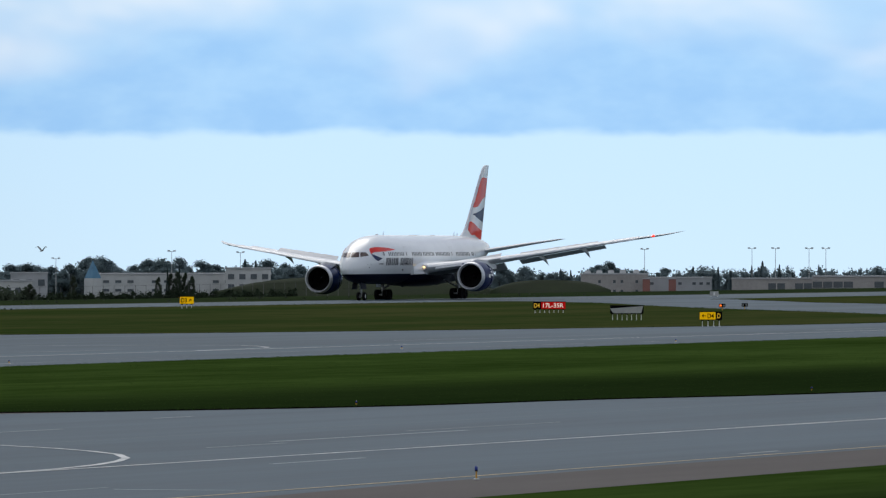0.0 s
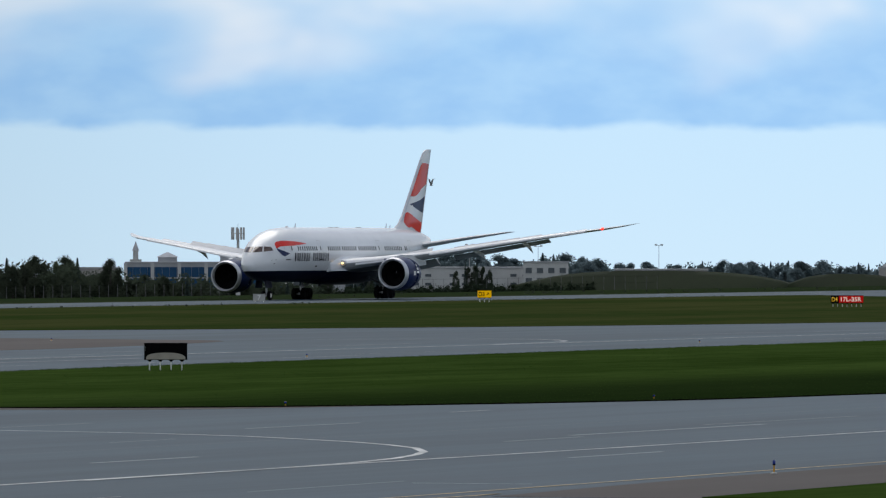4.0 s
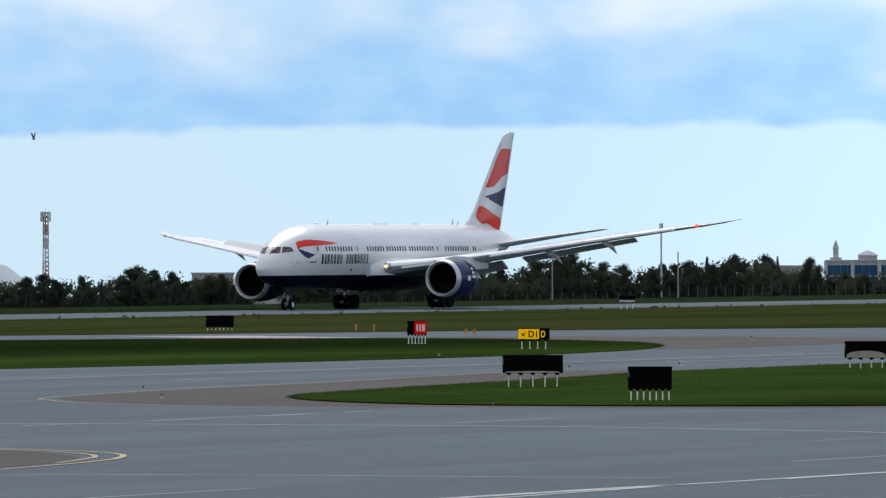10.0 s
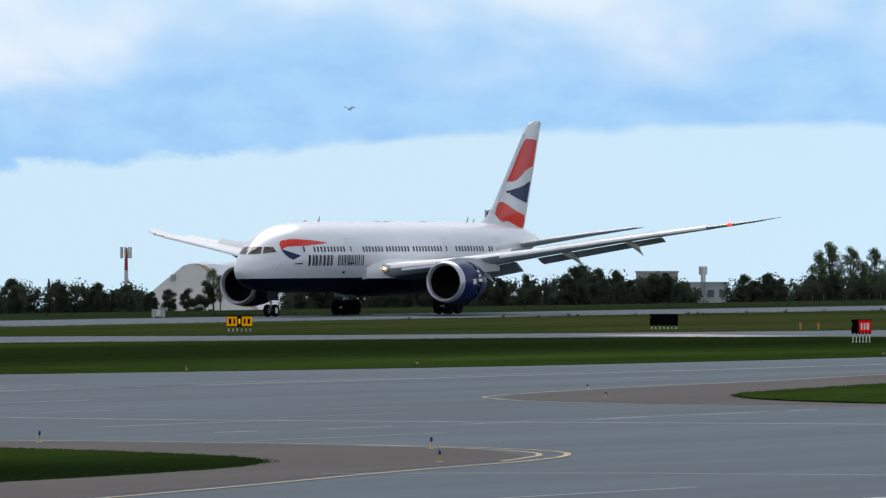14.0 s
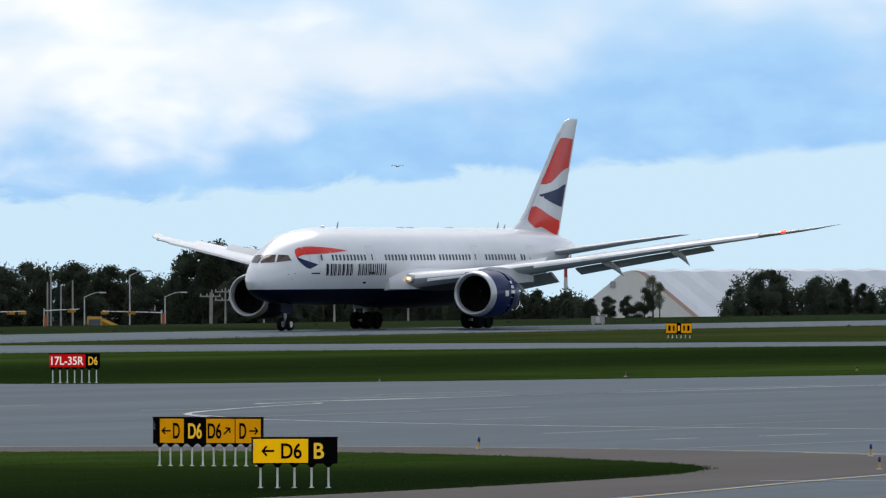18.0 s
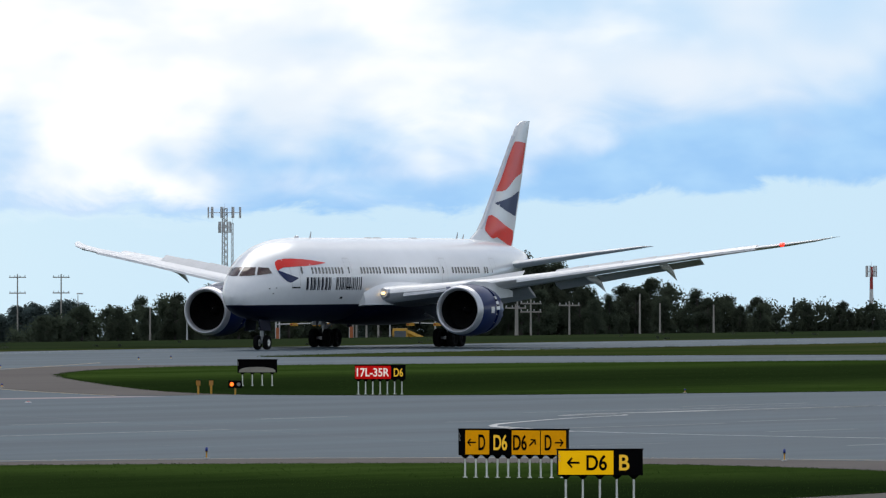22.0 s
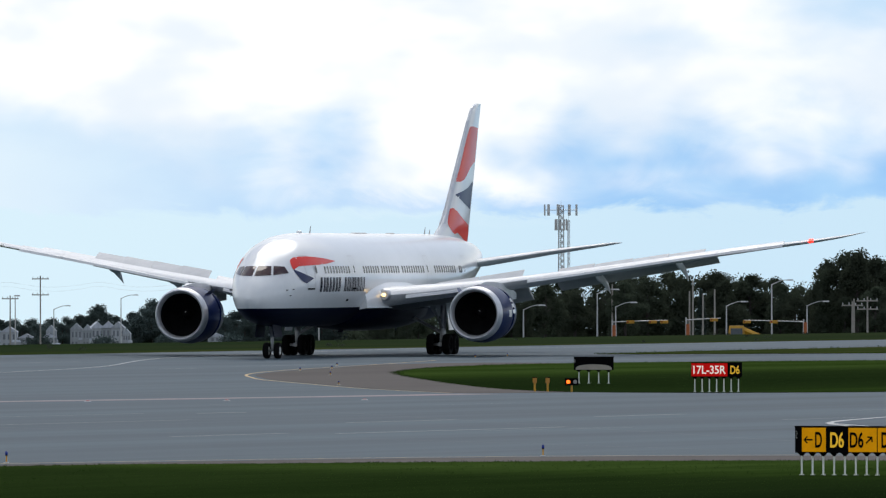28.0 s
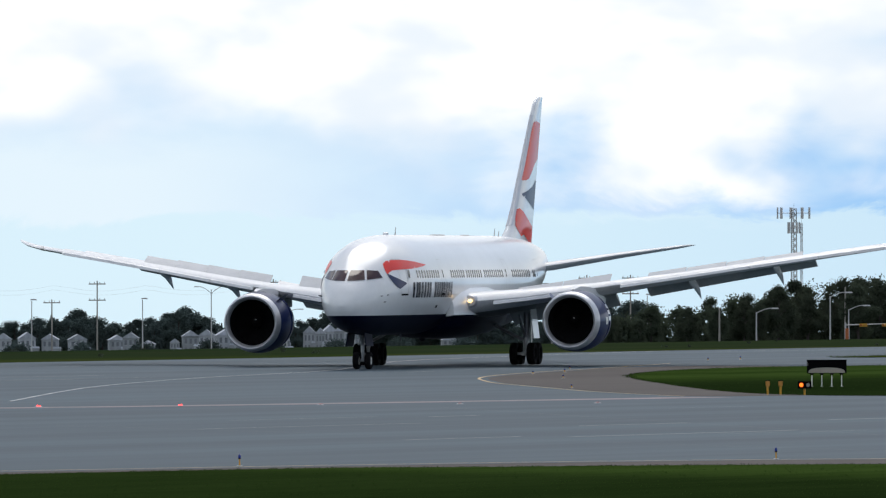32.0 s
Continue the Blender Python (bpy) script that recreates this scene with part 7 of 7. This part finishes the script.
def worn_streaks():
    """Short pale streaks that wheels and patching have left along the pavement."""
    rr = random.Random(31)
    g = G()
    for u0, u1, v0, v1, count in ((480, 905, 262, 289, 46), (760, 850, 140, 262, 34), (380, 780, 162, 187, 40), (640, 800, 20, 62, 26), (-50, 560, -2, 20, 40), (-60, 480, 262, 289, 26)):
        for _ in range(count):
            u, v = rr.uniform(u0, u1), rr.uniform(v0, v1)
            ln, w = rr.uniform(4, 26), rr.uniform(0.06, 0.28)
            if u0 == 760:
                ln *= 0.6
            q = [(u, v - w / 2), (u, v + w / 2), (u + ln, v + w / 2 + 0.1), (u + ln, v - w / 2 + 0.1)]
            g.add([(*W(a, b), 0.0245) for a, b in q], [(0, 1, 2, 3)])
    tagged(part("worn_streaks", g, "streak"), "pale worn wheel streaks along the pavement", "pavement marks", "", "stuff")


worn_streaks()


RUN = [(0, 0.0), (4, 131.2), (8, 249.6), (12, 350.5), (16, 432.5), (20, 499.9), (24, 556.6), (28, 605.1), (32, 646.1)]     # seconds, metres rolled


def roll_wheels():
    """Wheels turn with the distance run, up to what the eye can follow."""
    ang, steps = 0.0, [(0.0, 0.0)]
    for i in range(1, 321):
        step = float(np.interp(i / 10, [a for a, _ in RUN], [b for _, b in RUN]) - np.interp((i - 1) / 10, [a for a, _ in RUN], [b for _, b in RUN]))
        ang += min(step / 0.677, radians(80))
        steps.append((i / 10, math.degrees(ang)))
    for wl, at_, rad in WHEELS:
        walk(wl, [(t, pose(*at_, 0, a, 0)) for t, a in steps])


def turn_beacons():
    """Imitates strobe flashes: each beacon turns its lit side past once at every flash, and rests turned away in
    between.
    """
    flashes = [(7.5, 9.0, 10.5, 17.5, 19.0), (3.0, 6.0, 11.5, 13.0, 14.5, 20.0, 21.5, 23.0, 28.5, 30.0)]
    for (bc, at_), times in zip(BEACONS, flashes):
        rows, base = [(0.0, pose(*at_, 0, 0, 180))], 180.0
        for f in times:
            for dt, a in ((-0.25, 180), (-0.15, 120), (-0.07, 45), (0.0, -10), (0.07, -65), (0.15, -120), (0.25, -180)):
                rows.append((f + dt, pose(*at_, 0, 0, a)))
        rows.append((32.0, pose(*at_, 0, 0, 180)))
        walk(bc, rows)


def fly(bird, way, phase):
    """A gull along (seconds, degrees left, degrees up) 950 metres off, beating its wings."""
    def spot(t):
        az, el = (float(np.interp(t, [w[0] for w in way], [w[i] for w in way])) for i in (1, 2))
        a = radians(az)
        return Vector((-950 * math.sin(a), 950 * math.cos(a), EYE_Z + 950 * math.tan(radians(el))))
    rows = []
    for t, az, el in way:
        d = spot(min(t + 0.3, 32)) - spot(max(t - 0.3, 0))
        rows.append((t, pose(*spot(t), 0, -math.degrees(math.atan2(d.z, math.hypot(d.x, d.y))) * 0.4, 90 + az + (38 if d.x < 0 else -38))))
    walk(bird, rows)
    for sd, wing in zip((1, -1), [c for c in bird.children if c.name.startswith("wing")]):
        walk(wing, [(i / 5, pose(0, 0, 0, sd * 34 * math.sin(i * 1.3 + phase), 0, 0)) for i in range(161)])


WAY_A = [(0, 2.393, -0.018), (1, 2.097, 0.109), (2, 1.801, 0.236), (3, 1.636, 0.34), (5.5, 3.082, 0.289), (6, 3.749, 0.23), (6.5, 4.453, 0.221), (7.5, 5.878, 0.315), (8, 6.466, 0.389), (8.5, 6.966, 0.472), (9, 7.44, 0.544), (9.5, 7.95, 0.63), (10, 8.392, 0.608), (12, 11.0, 1.3), (16, 15, 2.5), (32, 30, 6)]
WAY_B = [(0, -5, 2.5), (10, 5, 2.2), (14, 8.2, 1.5), (16.5, 10.057, 0.537), (17, 10.5, 0.493), (18, 11.494, 0.484), (18.5, 12.25, 0.545), (19, 13.074, 0.613), (19.5, 13.951, 0.612), (20, 14.833, 0.673), (24, 21, 1.6), (32, 32, 4)]
WAY_C = [(0, 4, 3), (8, 8.6, 1.9), (11, 8.987, 0.492), (13, 9.015, 0.596), (13.5, 9.06, 0.673), (14, 9.159, 0.78), (17, 10, 2.0), (32, 14, 6)]


def motions():
    walk(airliner, [
        (0, pose(-2.76, 1182.71, 0.03, 1.15, 0, -107.89)),
        (1, pose(-13.20, 1150.55, 0.03, 1.12, 0, -108.09)),
        (2, pose(-23.55, 1119.06, 0.03, 1.08, 0, -108.29)),
        (3, pose(-33.78, 1088.25, 0.03, 1.05, 0, -108.44)),
        (4, pose(-43.84, 1058.15, 0.03, 1.02, 0, -108.50)),
        (5, pose(-53.66, 1028.79, 0.03, 0.98, 0, -108.48)),
        (6, pose(-63.20, 1000.20, 0.03, 0.95, 0, -108.44)),
        (7, pose(-72.44, 972.49, 0.03, 0.93, 0, -108.43)),
        (8, pose(-81.35, 945.77, 0.03, 0.90, 0, -108.44)),
        (9, pose(-89.89, 920.13, 0.03, 0.88, 0, -108.42)),
        (10, pose(-98.05, 895.59, 0.03, 0.85, 0, -108.35)),
        (11, pose(-105.78, 872.21, 0.03, 0.83, 0, -108.22)),
        (12, pose(-113.05, 850.02, 0.03, 0.82, 0, -108.07)),
        (13, pose(-119.88, 828.98, 0.03, 0.80, 0, -107.92)),
        (14, pose(-126.34, 809.00, 0.03, 0.74, 0, -107.89)),
        (15, pose(-132.46, 790.01, 0.03, 0.68, 0, -107.80)),
        (16, pose(-138.21, 771.92, 0.03, 0.62, 0, -107.38)),
        (17, pose(-143.47, 754.65, 0.03, 0.56, 0, -106.46)),
        (18, pose(-148.17, 738.11, 0.03, 0.51, 0, -105.20)),
        (19, pose(-152.28, 722.23, 0.03, 0.45, 0, -103.78)),
        (20, pose(-155.82, 706.95, 0.03, 0.38, 0, -102.26)),
        (21, pose(-158.80, 692.21, 0.03, 0.30, 0, -100.56)),
        (22, pose(-161.23, 677.95, 0.03, 0.27, 0, -98.84)),
        (23, pose(-163.17, 664.19, 0.03, 0.25, 0, -97.20)),
        (24, pose(-164.66, 650.92, 0.03, 0.22, 0, -95.58)),
        (25, pose(-165.73, 638.12, 0.03, 0.24, 0, -94.01)),
        (26, pose(-166.44, 625.80, 0.03, 0.26, 0, -92.55)),
        (27, pose(-166.82, 613.95, 0.03, 0.22, 0, -91.17)),
        (28, pose(-166.92, 602.56, 0.03, 0.22, 0, -89.89)),
        (29, pose(-166.79, 591.62, 0.03, 0.22, 0, -88.73)),
        (30, pose(-166.47, 581.15, 0.03, 0.22, 0, -87.75)),
        (31, pose(-166.00, 571.15, 0.03, 0.24, 0, -86.87)),
        (32, pose(-165.40, 561.61, 0.03, 0.26, 0, -85.99)),
    ])
    roll_wheels()
    turn_beacons()
    for bird, way, ph in zip(gulls, (WAY_A, WAY_B, WAY_C), (0.0, 1.7, 3.1)):
        fly(bird, way, ph)


motions()
